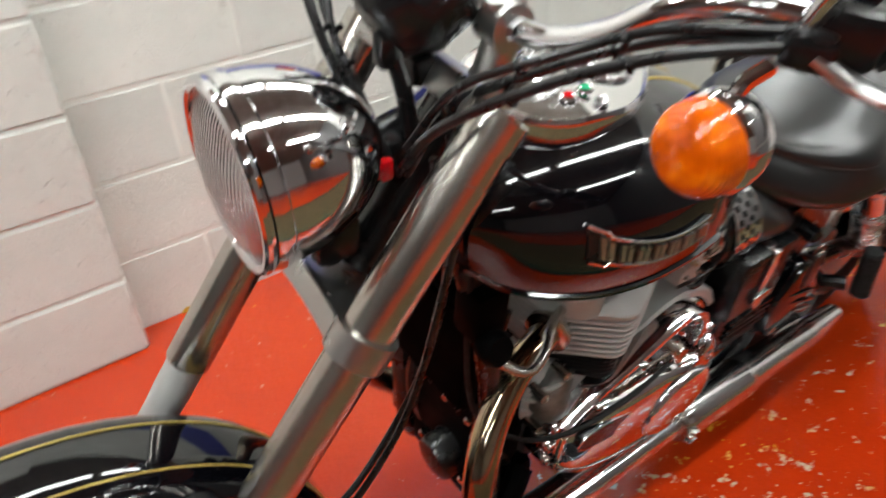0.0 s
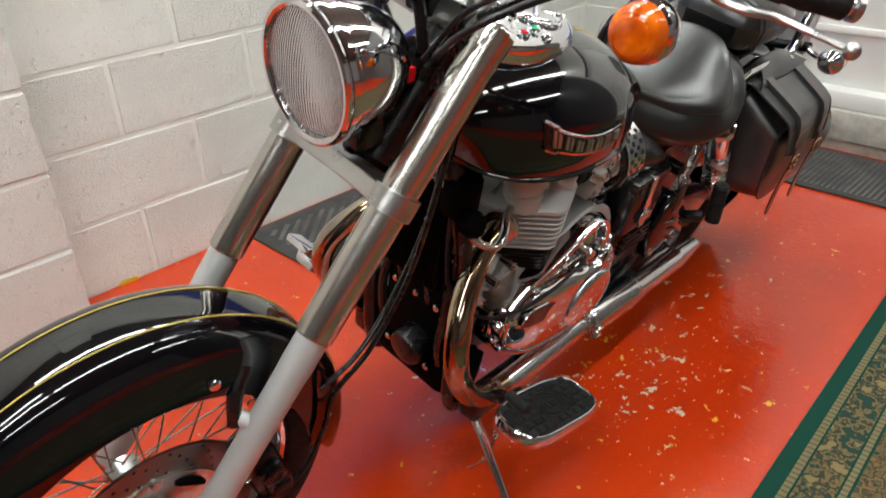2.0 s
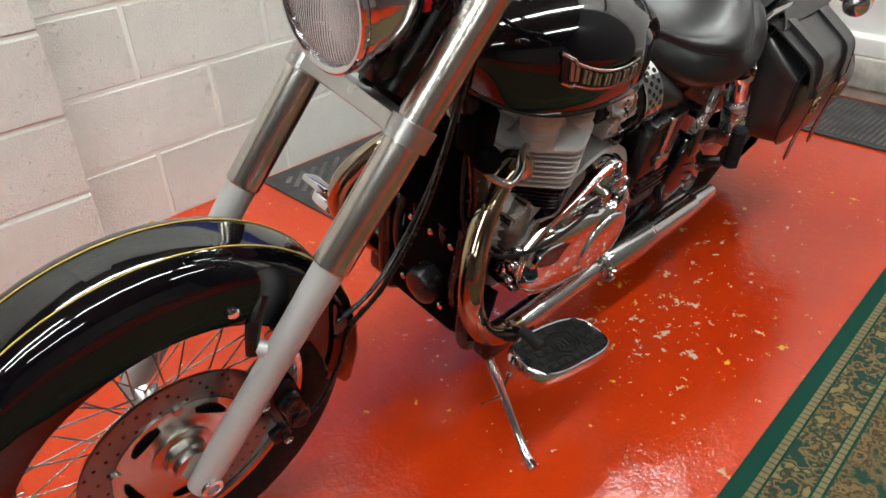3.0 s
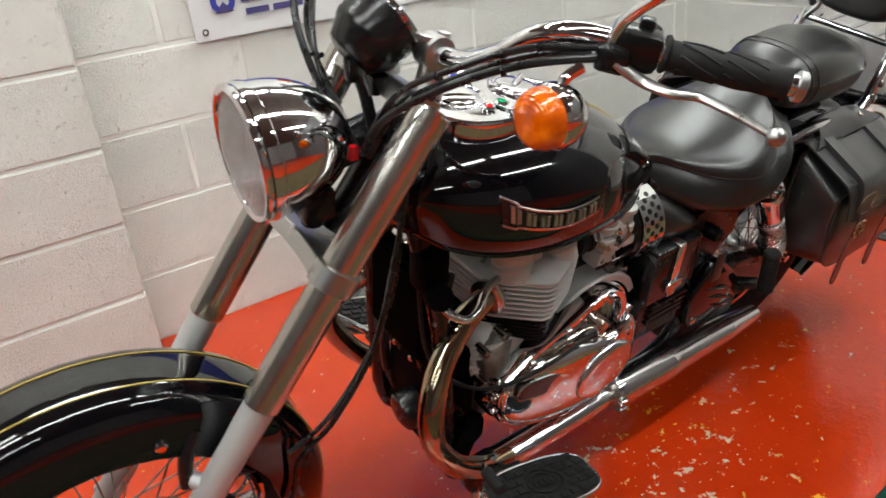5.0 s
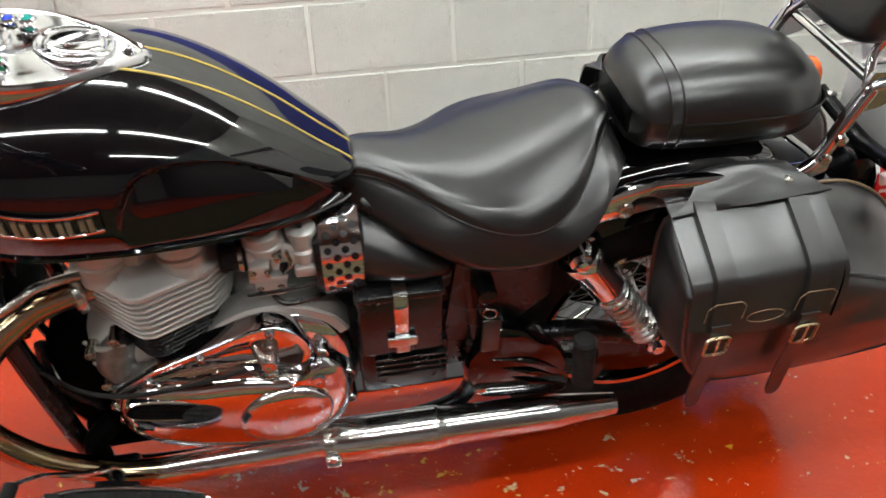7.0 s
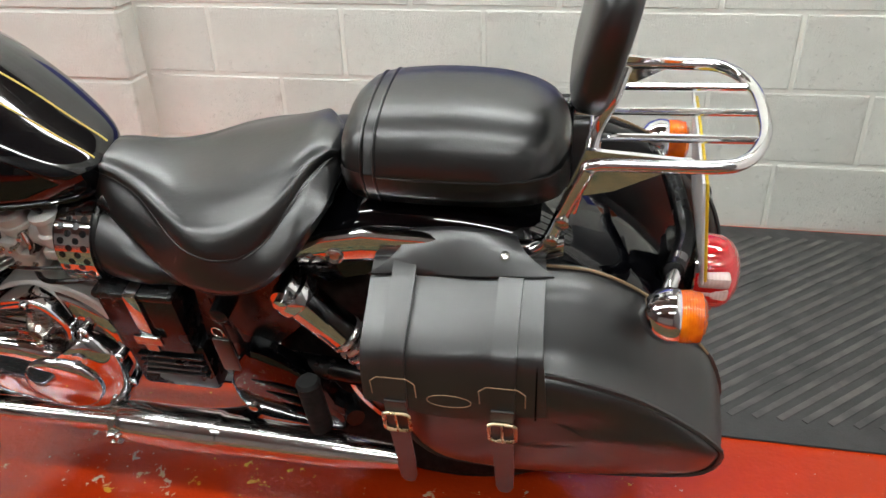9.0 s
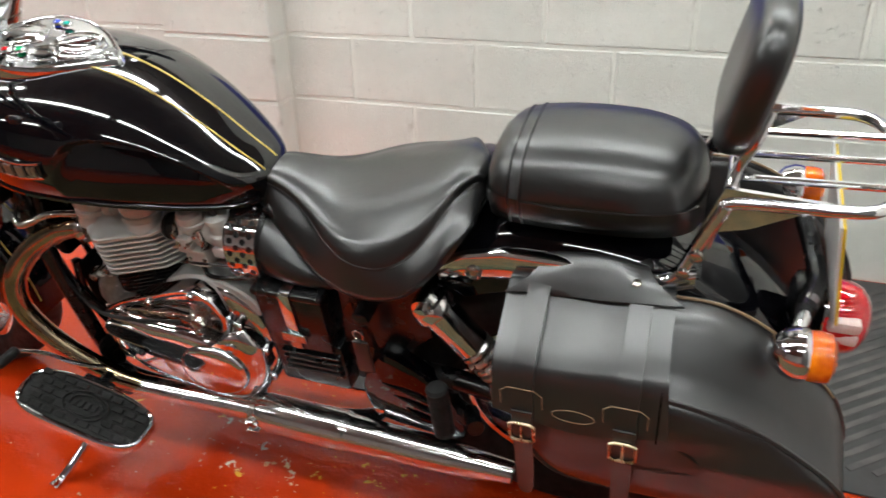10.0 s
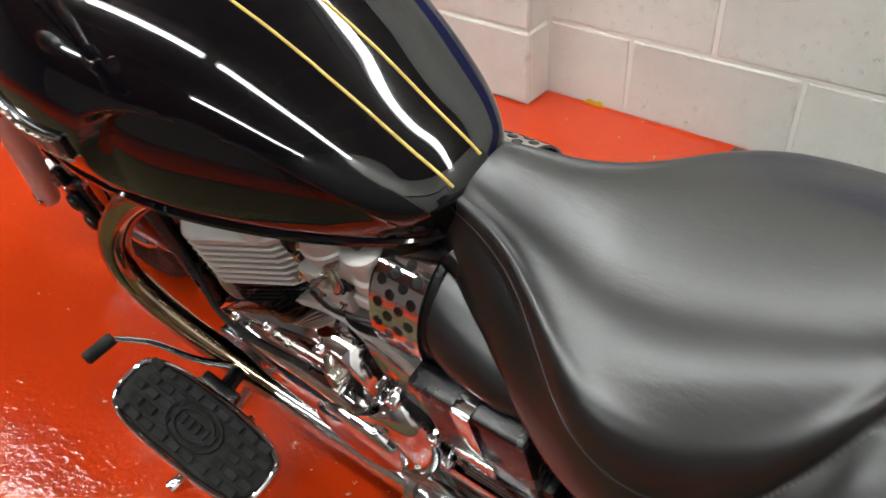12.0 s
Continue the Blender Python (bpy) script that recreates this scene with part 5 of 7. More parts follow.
# intake cover with a drilled chrome band
AX, AZ, AR = 0.466, 0.622, 0.080
for s in (-1, 1):
    bm = bm_new()
    rings = []
    for rr in (0.0, 0.003):
        for x in ((AX - 0.03, AX + 0.03) if rr == 0 else (AX + 0.03, AX - 0.03)):
            rings.append([Vector((x, s * (0.052 + (AR + rr) * math.cos(a)), AZ + (AR + rr) * math.sin(a))) for a in np.linspace(radians(-78), radians(78), 26)])
    loft(bm, rings + [rings[0]], caps=False, closed=False)
    band = part("intake_band", bm, CHROME, bike, "curved chrome band drilled with rows of holes")
    for col in range(4):
        for k in range(9 if col % 2 == 0 else 8):
            a = radians(-64 + 16 * k + (8 if col % 2 else 0))
            e = Vector((0, s * math.cos(a), math.sin(a)))
            bm = bm_new()
            p = Vector((AX - 0.0195 + 0.013 * col, s * 0.052, AZ)) + e * (AR + 0.0022)
            lathe(bm, p, e, [(0, 0.0058), (0.0012, 0.0058), (0.0013, 0)], 10)
            part("hole", bm, BLACK, band)
    bm = bm_new()
    lathe(bm, (AX - 0.04, 0.05 * s, AZ), (1, 0, 0), [(0, 0.03), (0.0, 0.075), (0.012, 0.080), (0.07, 0.079), (0.075, 0.075)], 36)
    part("intake_drum", bm, BLACK, bike)
    bm = bm_new()
    rings = []
    for x, w, zt, zb in ((0.495, 0.126, 0.694, 0.556), (0.53, 0.136, 0.680, 0.560), (0.58, 0.138, 0.650, 0.563), (0.625, 0.125, 0.618, 0.565), (0.642, 0.10, 0.600, 0.570)):
        ring = []
        for a in np.linspace(-math.pi / 2, math.pi / 2, 14):
            ring.append(Vector((x, s * (0.03 + (w - 0.03) * abs(math.cos(a)) ** 0.75), (zt + zb) / 2 + (zt - zb) / 2 * math.sin(a))))
        rings.append(ring)
    loft(bm, rings)
    part("side_cover", bm, SATIN, bike, "black plastic side cover")
    # tool box with a strap
    bm = bm_new()
    box(bm, (0.546, 0.114 * s, 0.508), (0.134, 0.07, 0.138), 0.008)
    box(bm, (0.546, 0.113 * s, 0.576), (0.141, 0.078, 0.016), 0.006)
    tb = part("tool_box", bm, BLACK, bike, "black side box with a chrome strap and clasp", sharp=0.5)
    bm = bm_new()
    box(bm, (0.546, 0.1535 * s, 0.535), (0.022, 0.005, 0.098), 0.0015)
    box(bm, (0.546, 0.130 * s, 0.585), (0.022, 0.047, 0.004), 0.0015)
    part("strap", bm, CHROME, tb)
    bm = bm_new()
    box(bm, (0.546, 0.157 * s, 0.482), (0.048, 0.006, 0.021), 0.0015)
    box(bm, (0.546, 0.155 * s, 0.464), (0.022, 0.006, 0.022), 0.0015)
    part("clasp", bm, STEEL, tb, "small steel clasp")
    for k in range(4):
        bm = bm_new()
        box(bm, (0.56, 0.12 * s, 0.427 - 0.015 * k), (0.12, 0.06, 0.006), 0.002)
        part("cooling_rib", bm, BLACK, bike)
    bm = bm_new()
    box(bm, (0.55, 0.100 * s, 0.39), (0.15, 0.08, 0.12), 0.01)
    part("regulator", bm, BLACK, bike)
    # swing arm pivot plate
    bm = bm_new()
    slab(bm, smooth_outline([(0.655, 0.37), (0.70, 0.455), (0.73, 0.462), (0.79, 0.42), (0.835, 0.365), (0.85, 0.262), (0.76, 0.262), (0.675, 0.285)], 4), 0.115 * s, 0.150 * s, 0, 0.012)
    pv = part("pivot_cover", bm, PAINT, bike, "gloss black pivot cover with pressed ribs")
    for k in range(3):
        bm = bm_new()
        tube(bm, [(0.70 + 0.02 * k, 0.149 * s, 0.39 - 0.03 * k), (0.77, 0.152 * s, 0.372 - 0.03 * k), (0.825, 0.149 * s, 0.335 - 0.022 * k)], [0.002, 0.005, 0.002], 8)
        part("rib", bm, PAINT, pv)
    bm = bm_new()
    lathe(bm, (0.683, 0.148 * s, 0.305), (0, s, 0), [(0, 0.009), (0.006, 0.009), (0.008, 0.005), (0.008, 0)], 12)
    part("bolt", bm, STEEL, pv)
    bm = bm_new()
    slab(bm, smooth_outline([(0.890, 0.345), (0.97, 0.350), (1.07, 0.325), (1.115, 0.270), (1.05, 0.222), (0.93, 0.236), (0.885, 0.285)], 4), 0.088 * s, 0.099 * s, 0, 0.006)
    part("chain_guard", bm, PAINT, bike, "gloss black chain guard")
    # passenger peg
    bm = bm_new()
    tube(bm, [(0.86, 0.13 * s, 0.33), (0.885, 0.175 * s, 0.345)], 0.016, 10)
    tube(bm, [(0.80, 0.12 * s, 0.34), (0.87, 0.14 * s, 0.32)], 0.02, 10)
    pg = part("pillion_peg", bm, BLACK, bike, "folded black rubber passenger peg")
    bm = bm_new()
    q = Vector((0.843, 0.215 * s, 0.375)), Vector((0.836, 0.205 * s, 0.475))
    d = (q[1] - q[0])
    prof = []
    for k in range(9):
        t = k / 9
        prof += [(t * d.length, 0.019), ((t + 0.07) * d.length, 0.0165), ((t + 0.09) * d.length, 0.019)]
    prof += [(d.length, 0.02), (d.length + 0.006, 0.016), (d.length + 0.008, 0)]
    lathe(bm, q[0], d, prof, 18)
    part("peg_rubber", bm, RUBBER, pg)
# key fob
bm = bm_new()
torus(bm, (0.685, -0.165, 0.528), (0.2, 1, 0), 0.011, 0.0015, 20, 6)
fob = part("key_ring", bm, STEEL, bike, "keys on a ring with a black leather fob")
bm = bm_new()
box(bm, (0.688, -0.168, 0.478), (0.030, 0.006, 0.078), 0.0025)
part("leather_fob", bm, LEATHER, fob)
bm = bm_new()
lathe(bm, (0.685, -0.10, 0.548), (0, -1, 0), [(0, 0.018), (0.05, 0.016), (0.055, 0.008), (0.055, 0)], 16)
part("ignition_lock", bm, BLACK, bike)
bm = bm_new()
part("frame_plate", slab(bm, [(0.62, 0.42), (0.64, 0.60), (0.80, 0.62), (0.80, 0.50), (0.70, 0.40)], 0.10, 0.115), BLACK, bike)
part("frame_plate", slab(bm_new(), [(0.62, 0.42), (0.64, 0.60), (0.80, 0.62), (0.80, 0.50), (0.70, 0.40)], -0.10, -0.115), BLACK, bike)

# ---- frame ----
for s in (-1, 1):
    bm = bm_new()
    tube(bm, [(-0.07, 0.02 * s, 0.90), (-0.06, 0.075 * s, 0.78), (-0.035, 0.105 * s, 0.62), (-0.02, 0.115 * s, 0.42), (0.0, 0.115 * s, 0.24), (0.06, 0.115 * s, 0.19), (0.30, 0.115 * s, 0.185), (0.62, 0.115 * s, 0.22), (0.68, 0.11 * s, 0.34), (0.66, 0.10 * s, 0.58)], 0.0165, 14)
    part("frame_tube", bm, BLACK, bike, "black steel frame tube")
    bm = bm_new()
    tube(bm, [(0.50, 0.06 * s, 0.70), (0.66, 0.10 * s, 0.61), (0.84, 0.10 * s, 0.63), (1.10, 0.10 * s, 0.67)], 0.015, 12)
    part("frame_rail", bm, BLACK, bike)
    bm = bm_new()
    tube(bm, [(0.66, 0.108 * s, 0.395), (0.83, 0.113 * s, 0.394), (0.95, 0.115 * s, 0.368), (1.05, 0.115 * s, 0.325)], [0.022, 0.020, 0.021, 0.026], 14)
    part("swing_arm", bm, BLACK, bike)
    bm = bm_new()
    slab(bm, smooth_outline([(0.600, 0.345), (0.600, 0.470), (0.650, 0.480), (0.690, 0.440), (0.690, 0.345)], 3), 0.085 * s, 0.105 * s, 0, 0.004)
    part("pivot_plate", bm, BLACK, bike)
bm = bm_new()
tube(bm, [(-0.04, 0, 0.93), (0.10, 0, 0.86), (0.45, 0, 0.73)], 0.025, 14)
part("backbone", bm, BLACK, bike)
# radiator
bm = bm_new()
box(bm, (-0.035, 0, 0.61), (0.03, 0.15, 0.20), 0.008)
rad = part("radiator", bm, VOID, bike, "black finned oil cooler")
for k in range(26):
    bm = bm_new()
    box(bm, (-0.050, -0.07 + 0.0056 * k, 0.61), (0.012, 0.002, 0.18))
    part("fin", bm, VOID, rad, smooth=False)
for s in (-1, 1):
    bm = bm_new()
    tube(bm, [(-0.028, 0.055 * s, 0.722), (-0.042, 0.080 * s, 0.690), (-0.036, 0.122 * s, 0.662), (-0.010, 0.147 * s, 0.650), (0.018, 0.142 * s, 0.658), (0.045, 0.122 * s, 0.664), (0.075, 0.102 * s, 0.656), (0.110, 0.088 * s, 0.650)], 0.0070, 12)
    part("oil_pipe", bm, STEEL, bike, "braided steel pipe")
    bm = bm_new()
    lathe(bm, (-0.055, 0.11 * s, 0.70), (0, s, 0.3), [(0, 0.02), (0.02, 0.024), (0.03, 0.02), (0.03, 0)], 14)
    box(bm, (-0.05, 0.09 * s, 0.74), (0.05, 0.05, 0.08), 0.01)
    part("horn", bm, VOID, bike)

bm = bm_new()
box(bm, (0.035, 0, 0.40), (0.10, 0.17, 0.20), 0.02)
box(bm, (0.05, 0, 0.26), (0.12, 0.20, 0.08), 0.02)
tube(bm, [(0.06, -0.11, 0.33), (0.02, -0.13, 0.30), (0.01, -0.12, 0.24)], 0.02, 10)
tube(bm, [(0.06, 0.11, 0.33), (0.02, 0.13, 0.30), (0.01, 0.12, 0.24)], 0.02, 10)
part("lower_mount", bm, VOID, bike)
bm = bm_new()
lathe(bm, (0.0, -0.02, 0.335), (-1, 0, -0.12), [(0, 0.040), (0.045, 0.040), (0.052, 0.036), (0.056, 0.026), (0.058, 0)], 24)
part("oil_filter", bm, BLACK, bike, "black oil filter canister")
for y in (-0.075, 0.075):
    bm = bm_new()
    tube(bm, [(-0.012, y, 0.50), (-0.022, y * 1.1, 0.43), (-0.018, y * 1.05, 0.36), (0.0, y, 0.30)], 0.010, 10)
    part("engine_bracket", bm, BLACK, bike)
for y in (-0.055, 0.0, 0.055):
    for z in (0.285, 0.445):
        bm = bm_new()
        lathe(bm, (-0.006, y, z), (-1, 0, 0), [(0, 0.008), (0.012, 0.008), (0.014, 0.005), (0.014, 0)], 8)
        part("bolt", bm, STEEL, bike)
for k in range(3):
    bm = bm_new()
    y = -0.085 + 0.06 * k
    tube(bm, [(0.0, y, 0.70 - 0.02 * k), (-0.03, y * 1.1, 0.58), (-0.01, y * 1.2, 0.44), (0.04, y * 1.1, 0.34)], 0.007, 10)
    part("wiring_hose", bm, CABLE, bike)

# ---- exhausts ----
for s in (-1, 1):
    bm = bm_new()
    tube(bm, [(0.115, 0.078 * s, 0.617), (0.06, 0.097 * s, 0.618), (0.01, 0.110 * s, 0.602), (-0.050, 0.137 * s, 0.564), (-0.088, 0.166 * s, 0.510), (-0.094, 0.181 * s, 0.445), (-0.064, 0.182 * s, 0.375), (-0.015, 0.176 * s, 0.308), (0.05, 0.168 * s, 0.252), (0.12, 0.165 * s, 0.234)], 0.0225, 24)
    ex = part("exhaust", bm, HEADER, bike, "heat-tinted header running into a chrome silencer")
    bm = bm_new()
    tube(bm, [(0.10, 0.165 * s, 0.2325), (0.41, 0.163 * s, 0.237)], 0.0245, 24)
    part("link_pipe", bm, SCUFFED, ex)
    bm = bm_new()
    a, b = Vector((0.395, 0.163 * s, 0.237)), Vector((0.945, 0.163 * s, 0.214))
    L = (b - a).length
    lathe(bm, a, b - a, [(0, 0.025), (0.008, 0.034), (0.022, 0.0395), (0.04, 0.0405), (0.20, 0.0415), (0.208, 0.0410), (0.213, 0.038), (0.22, 0.0368), (0.43, 0.0335), (0.438, 0.0330), (0.444, 0.0315), (L, 0.021), (L, 0.018), (L - 0.05, 0.016), (L - 0.05, 0)], 40)
    part("silencer", bm, SCUFFED, ex, "tapered chrome silencer")
    bm = bm_new()
    lathe(bm, a, b - a, [(0, 0.031), (0, 0.036), (0.02, 0.036), (0.02, 0.031)], 28)
    for dz in (-0.010, 0.010):
        box(bm, a + Vector((0.014, 0.038 * s, -0.004 + dz)), (0.026, 0.016, 0.006), 0.002)
    tube(bm, [a + Vector((0.014, 0.038 * s, -0.020)), a + Vector((0.014, 0.038 * s, 0.014))], 0.0055, 8)
    lathe(bm, a + Vector((0.014, 0.038 * s, 0.008)), (0, 0, 1), [(0, 0), (0, 0.010), (0.008, 0.010), (0.009, 0.008), (0.009, 0)], 6)
    part("clamp", bm, STEEL, ex)
    bm = bm_new()
    lathe(bm, (0.090, 0.087 * s, 0.618), (-1, 0.40 * s, 0), [(0, 0.03), (0.006, 0.034), (0.014, 0.034), (0.018, 0.026)], 20)
    part("header_flange", bm, STEEL, ex)

# ---- footboards, levers, stand ----
for s in (-1, 1):
    m = pose(0.083, 0.288 * s, 0.294, 0, 18.5, 0)

    def board_ring(z, k):
        ring = []
        for a in np.linspace(0, 2 * math.pi, 96, endpoint=False):
            c, q = math.cos(a), math.sin(a)
            x = (0.142 - k) * np.sign(c) * abs(c) ** 0.5
            y = (0.060 - k) * np.sign(q) * abs(q) ** 0.62 * (1 - 0.14 * max(-s * q, 0) * abs(c)) - 0.0
            ring.append(m @ Vector((x, y, z)))
        return ring

    bm = bm_new()
    loft(bm, [board_ring(-0.012, 0.006), board_ring(-0.006, 0.0), board_ring(0.006, 0.0), board_ring(0.0105, 0.0012), board_ring(0.0130, 0.0035), board_ring(0.0138, 0.006), board_ring(0.0130, 0.0082), board_ring(0.010, 0.0098), board_ring(0.006, 0.0105)])
    fb = part("footboard", bm, CHROME, bike, "chrome-edged footboard with a ribbed black rubber pad")
    bm = bm_new()
    loft(bm, [board_ring(0.005, 0.0100), board_ring(0.0105, 0.0108), board_ring(0.0115, 0.0125)])
    pad = part("pad", bm, RUBBER, fb)
    for i in range(9):
        for j in range(5):
            x, y = -0.112 + 0.028 * i + (0.009 if j % 2 else -0.005), -0.04 + 0.02 * j
            if (x / 0.058) ** 2 + (y / 0.032) ** 2 < 1:
                continue
            bm = bm_new()
            box(bm, (0, 0, 0), (0.021, 0.013, 0.0036), 0.001, None, 1)
            bm.transform(m @ Matrix.Translation((x * 0.96, y * 0.93, 0.0138)))
            part("rib", bm, RUBBER, pad, smooth=False)
    bm = bm_new()
    for k in range(2):
        R = 0.042 - 0.012 * k
        pts = [m @ Vector((R * math.cos(a) * 1.15, 0.75 * R * math.sin(a), 0.0145)) for a in np.linspace(0, 2 * math.pi, 30)]
        tube(bm, pts, 0.0022, 6, smooth=False)
    part("pad_ring", bm, RUBBER, pad)
    for k in range(6):
        bm = bm_new()
        box(bm, (0, 0, 0), (0.008, 0.017, 0.004), 0.001, None, 1)
        bm.transform(m @ Matrix.Translation((-0.035 + 0.014 * k, 0.0, 0.0145)))
        part("raised_bar", bm, RUBBER, pad, smooth=False)
    bm = bm_new()
    tube(bm, [(0.03, 0.15 * s, 0.24), (0.05, 0.19 * s, 0.27), (0.07, 0.24 * s, 0.285)], 0.014, 12)
    box(bm, (0.06, 0.225 * s, 0.288), (0.07, 0.03, 0.022), 0.005, Matrix.Rotation(radians(18), 4, "Y"))
    box(bm, (0.045, 0.16 * s, 0.235), (0.08, 0.05, 0.06), 0.012)
    part("bracket", bm, BLACK, fb)
bm = bm_new()
tube(bm, [(0.055, -0.185, 0.300), (0.022, -0.212, 0.332), (-0.018, -0.236, 0.382), (-0.044, -0.266, 0.416)], [0.007, 0.006, 0.005, 0.005], 10, flat=0.7)
sh = part("gear_lever", bm, CHROME, bike, "chrome gear lever with a rubber toe peg")
bm = bm_new()
lathe(bm, (-0.046, -0.266, 0.418), (-0.1, -1, 0.05), [(0, 0.008), (0.002, 0.0105), (0.045, 0.0105), (0.048, 0.007), (0.048, 0)], 14)
part("toe_rubber", bm, RUBBER, sh)
bm = bm_new()
tube(bm, [(0.05, 0.185, 0.30), (0.0, 0.23, 0.345), (-0.06, 0.25, 0.40)], [0.008, 0.007, 0.006], 10, flat=0.7)
box(bm, (-0.068, 0.275, 0.408), (0.04, 0.07, 0.016), 0.005, Matrix.Rotation(radians(30), 4, "Y"))
part("brake_pedal", bm, CHROME, bike, "chrome brake pedal")
bm = bm_new()
tube(bm, [(0.035, -0.145, 0.205), (0.02, -0.20, 0.178), (-0.01, -0.295, 0.125), (-0.028, -0.348, 0.1), (-0.034, -0.375, 0.0965)], [0.013, 0.010, 0.009, 0.010, 0.013], 12)
st = part("side_stand", bm, CHROME, bike, "chrome side stand, folded out to the floor")
bm = bm_new()
tube(bm, [(-0.045, -0.225, 0.155), (0.0, -0.235, 0.158), (0.05, -0.215, 0.165)], 0.0035, 8)
lathe(bm, (0.05, -0.215, 0.165), (1, 0, 0.1), [(-0.006, 0), (-0.005, 0.005), (0, 0.007), (0.006, 0.004), (0.007, 0)], 10)
part("tang", bm, CHROME, st)
bm = bm_new()
tube(bm, [(0.03, -0.14, 0.22), (0.02, -0.22, 0.17)], 0.0075, 10)
part("spring", bm, STEEL, st)

# ---- rear: mudguard, rails, shocks ----
rear_guard_bm = mudguard(REAR, 0.432, 0.118, radians(52), radians(212), 0.12)
rear_guard = part("rear_mudguard", rear_guard_bm, PAINT, bike, "gloss black rear mudguard with yellow pinstripes")
for s in (-1, 1):
    bm = bm_new()
    pts = []
    for a in np.linspace(radians(112), radians(200), 36):
        e = Vector((-math.cos(a), 0, math.sin(a)))
        ang = 0.55 * s
        pts.append(REAR + e * (0.432 - 0.12 * (1 - math.cos(ang)) ** 1.4 + 0.0006) + Vector((0, 0.118 * math.sin(ang), 0)))
    tube(bm, pts, 0.0016, 6, smooth=False)
    part("pinstripe", bm, GOLD, rear_guard)
    # chrome rail along the guard
    bm = bm_new()
    rings = []
    for p, hh in (((0.835, 0.118, 0.668), 0.020), ((0.88, 0.121, 0.688), 0.026), ((0.94, 0.122, 0.702), 0.028), ((1.02, 0.122, 0.705), 0.023), ((1.10, 0.122, 0.704), 0.019), ((1.18, 0.120, 0.708), 0.016), ((1.215, 0.120, 0.722), 0.014)):
        ring = []
        for a in np.linspace(0, 2 * math.pi, 16, endpoint=False):
            ring.append(Vector((p[0], s * (p[1] + 0.011 * np.sign(math.cos(a)) * abs(math.cos(a)) ** 0.6), p[2] + hh * np.sign(math.sin(a)) * abs(math.sin(a)) ** 0.6)))
        rings.append(ring)
    loft(bm, rings)
    rail = part("guard_rail", bm, CHROME, bike, "chrome rail along the rear mudguard")
    bm = bm_new()
    lathe(bm, (0.895, 0.13 * s, 0.684), (0, s, 0), [(0, 0.013), (0.006, 0.013), (0.008, 0.009), (0.005, 0.006), (0.005, 0)], 16)
    part("bolt", bm, STEEL, rail)
    # shock absorber
    p, q = Vector((0.818, 0.150 * s, 0.628)), Vector((1.0, 0.135 * s, 0.370))
    d = q - p
    L = d.length
    bm = bm_new()
    lathe(bm, p, d, [(-0.01, 0.0), (-0.01, 0.022), (0.004, 0.024), (0.006, 0.034), (0.012, 0.0365), (0.024, 0.0365), (0.027, 0.034), (0.029, 0.0305), (0.116, 0.0305), (0.119, 0.028), (0.119, 0.0)], 32)
    shk = part("shock_absorber", bm, CHROME, bike, "chrome rear shock absorber with a coil spring")
    bm = bm_new()
    lathe(bm, p, d, [(0.10, 0.015), (L - 0.03, 0.015), (L - 0.03, 0.030), (L - 0.022, 0.029), (L - 0.014, 0.016), (L + 0.01, 0.012), (L + 0.01, 0)], 24)
    part("damper", bm, STEEL, shk)
    bm = bm_new()
    u, v, dd = frame_of(d)
    turns, pts = 10, []
    for i in range(turns * 16 + 1):
        a = 2 * math.pi * i / 16
        pts.append(p + dd * (0.118 + (L - 0.148) * i / (turns * 16)) + 0.0262 * (math.cos(a) * u + math.sin(a) * v))
    tube(bm, pts, 0.0056, 8, smooth=False)
    part("spring", bm, SPRING, shk)
    for c in (p, q):
        bm = bm_new()
        lathe(bm, c - Vector((0, 0.03 * s, 0)), (0, s, 0), [(0, 0.017), (0.055, 0.017), (0.055, 0.010), (0.066, 0.010), (0.067, 0)], 16)
        part("mount", bm, CHROME, shk)
    # grab iron up to the rack
    bm = bm_new()
    tube(bm, [(1.17, 0.125 * s, 0.712), (1.195, 0.125 * s, 0.735), (1.215, 0.122 * s, 0.79), (1.24, 0.118 * s, 0.85)], 0.0125, 14, flat=0.75)
    gi = part("grab_iron", bm, CHROME, bike, "flat chrome strut carrying the rack")
    for z in (0.742, 0.775):
        bm = bm_new()
        lathe(bm, (1.198 + (z - 0.742) * 0.4, 0.134 * s, z), (0, s, 0), [(0, 0.009), (0.007, 0.009), (0.009, 0.005), (0.009, 0)], 12)
        part("bolt", bm, STEEL, gi)

# rack
RZ = 0.854
bm = bm_new()
outer = [(1.235, -0.118, RZ - 0.02), (1.25, -0.118, RZ), (1.375, -0.118, RZ + 0.004), (1.418, -0.105, RZ + 0.005), (1.444, -0.06, RZ + 0.006), (1.450, 0.0, RZ + 0.006), (1.444, 0.06, RZ + 0.006), (1.418, 0.105, RZ + 0.005), (1.375, 0.118, RZ + 0.004), (1.25, 0.118, RZ), (1.235, 0.118, RZ - 0.02)]
tube(bm, outer, 0.0085, 14)
rack = part("luggage_rack", bm, CHROME, bike, "chrome tubular luggage rack")
for y in (-0.06, 0.0, 0.06):
    bm = bm_new()
    tube(bm, [(1.245, y, RZ), (1.443 + 0.006 * (y == 0), y, RZ + 0.005)], 0.0055, 10)
    part("rack_bar", bm, CHROME, rack)
bm = bm_new()
tube(bm, [(1.245, -0.118, RZ), (1.245, 0.118, RZ)], 0.008, 12)
part("cross_bar", bm, CHROME, rack)
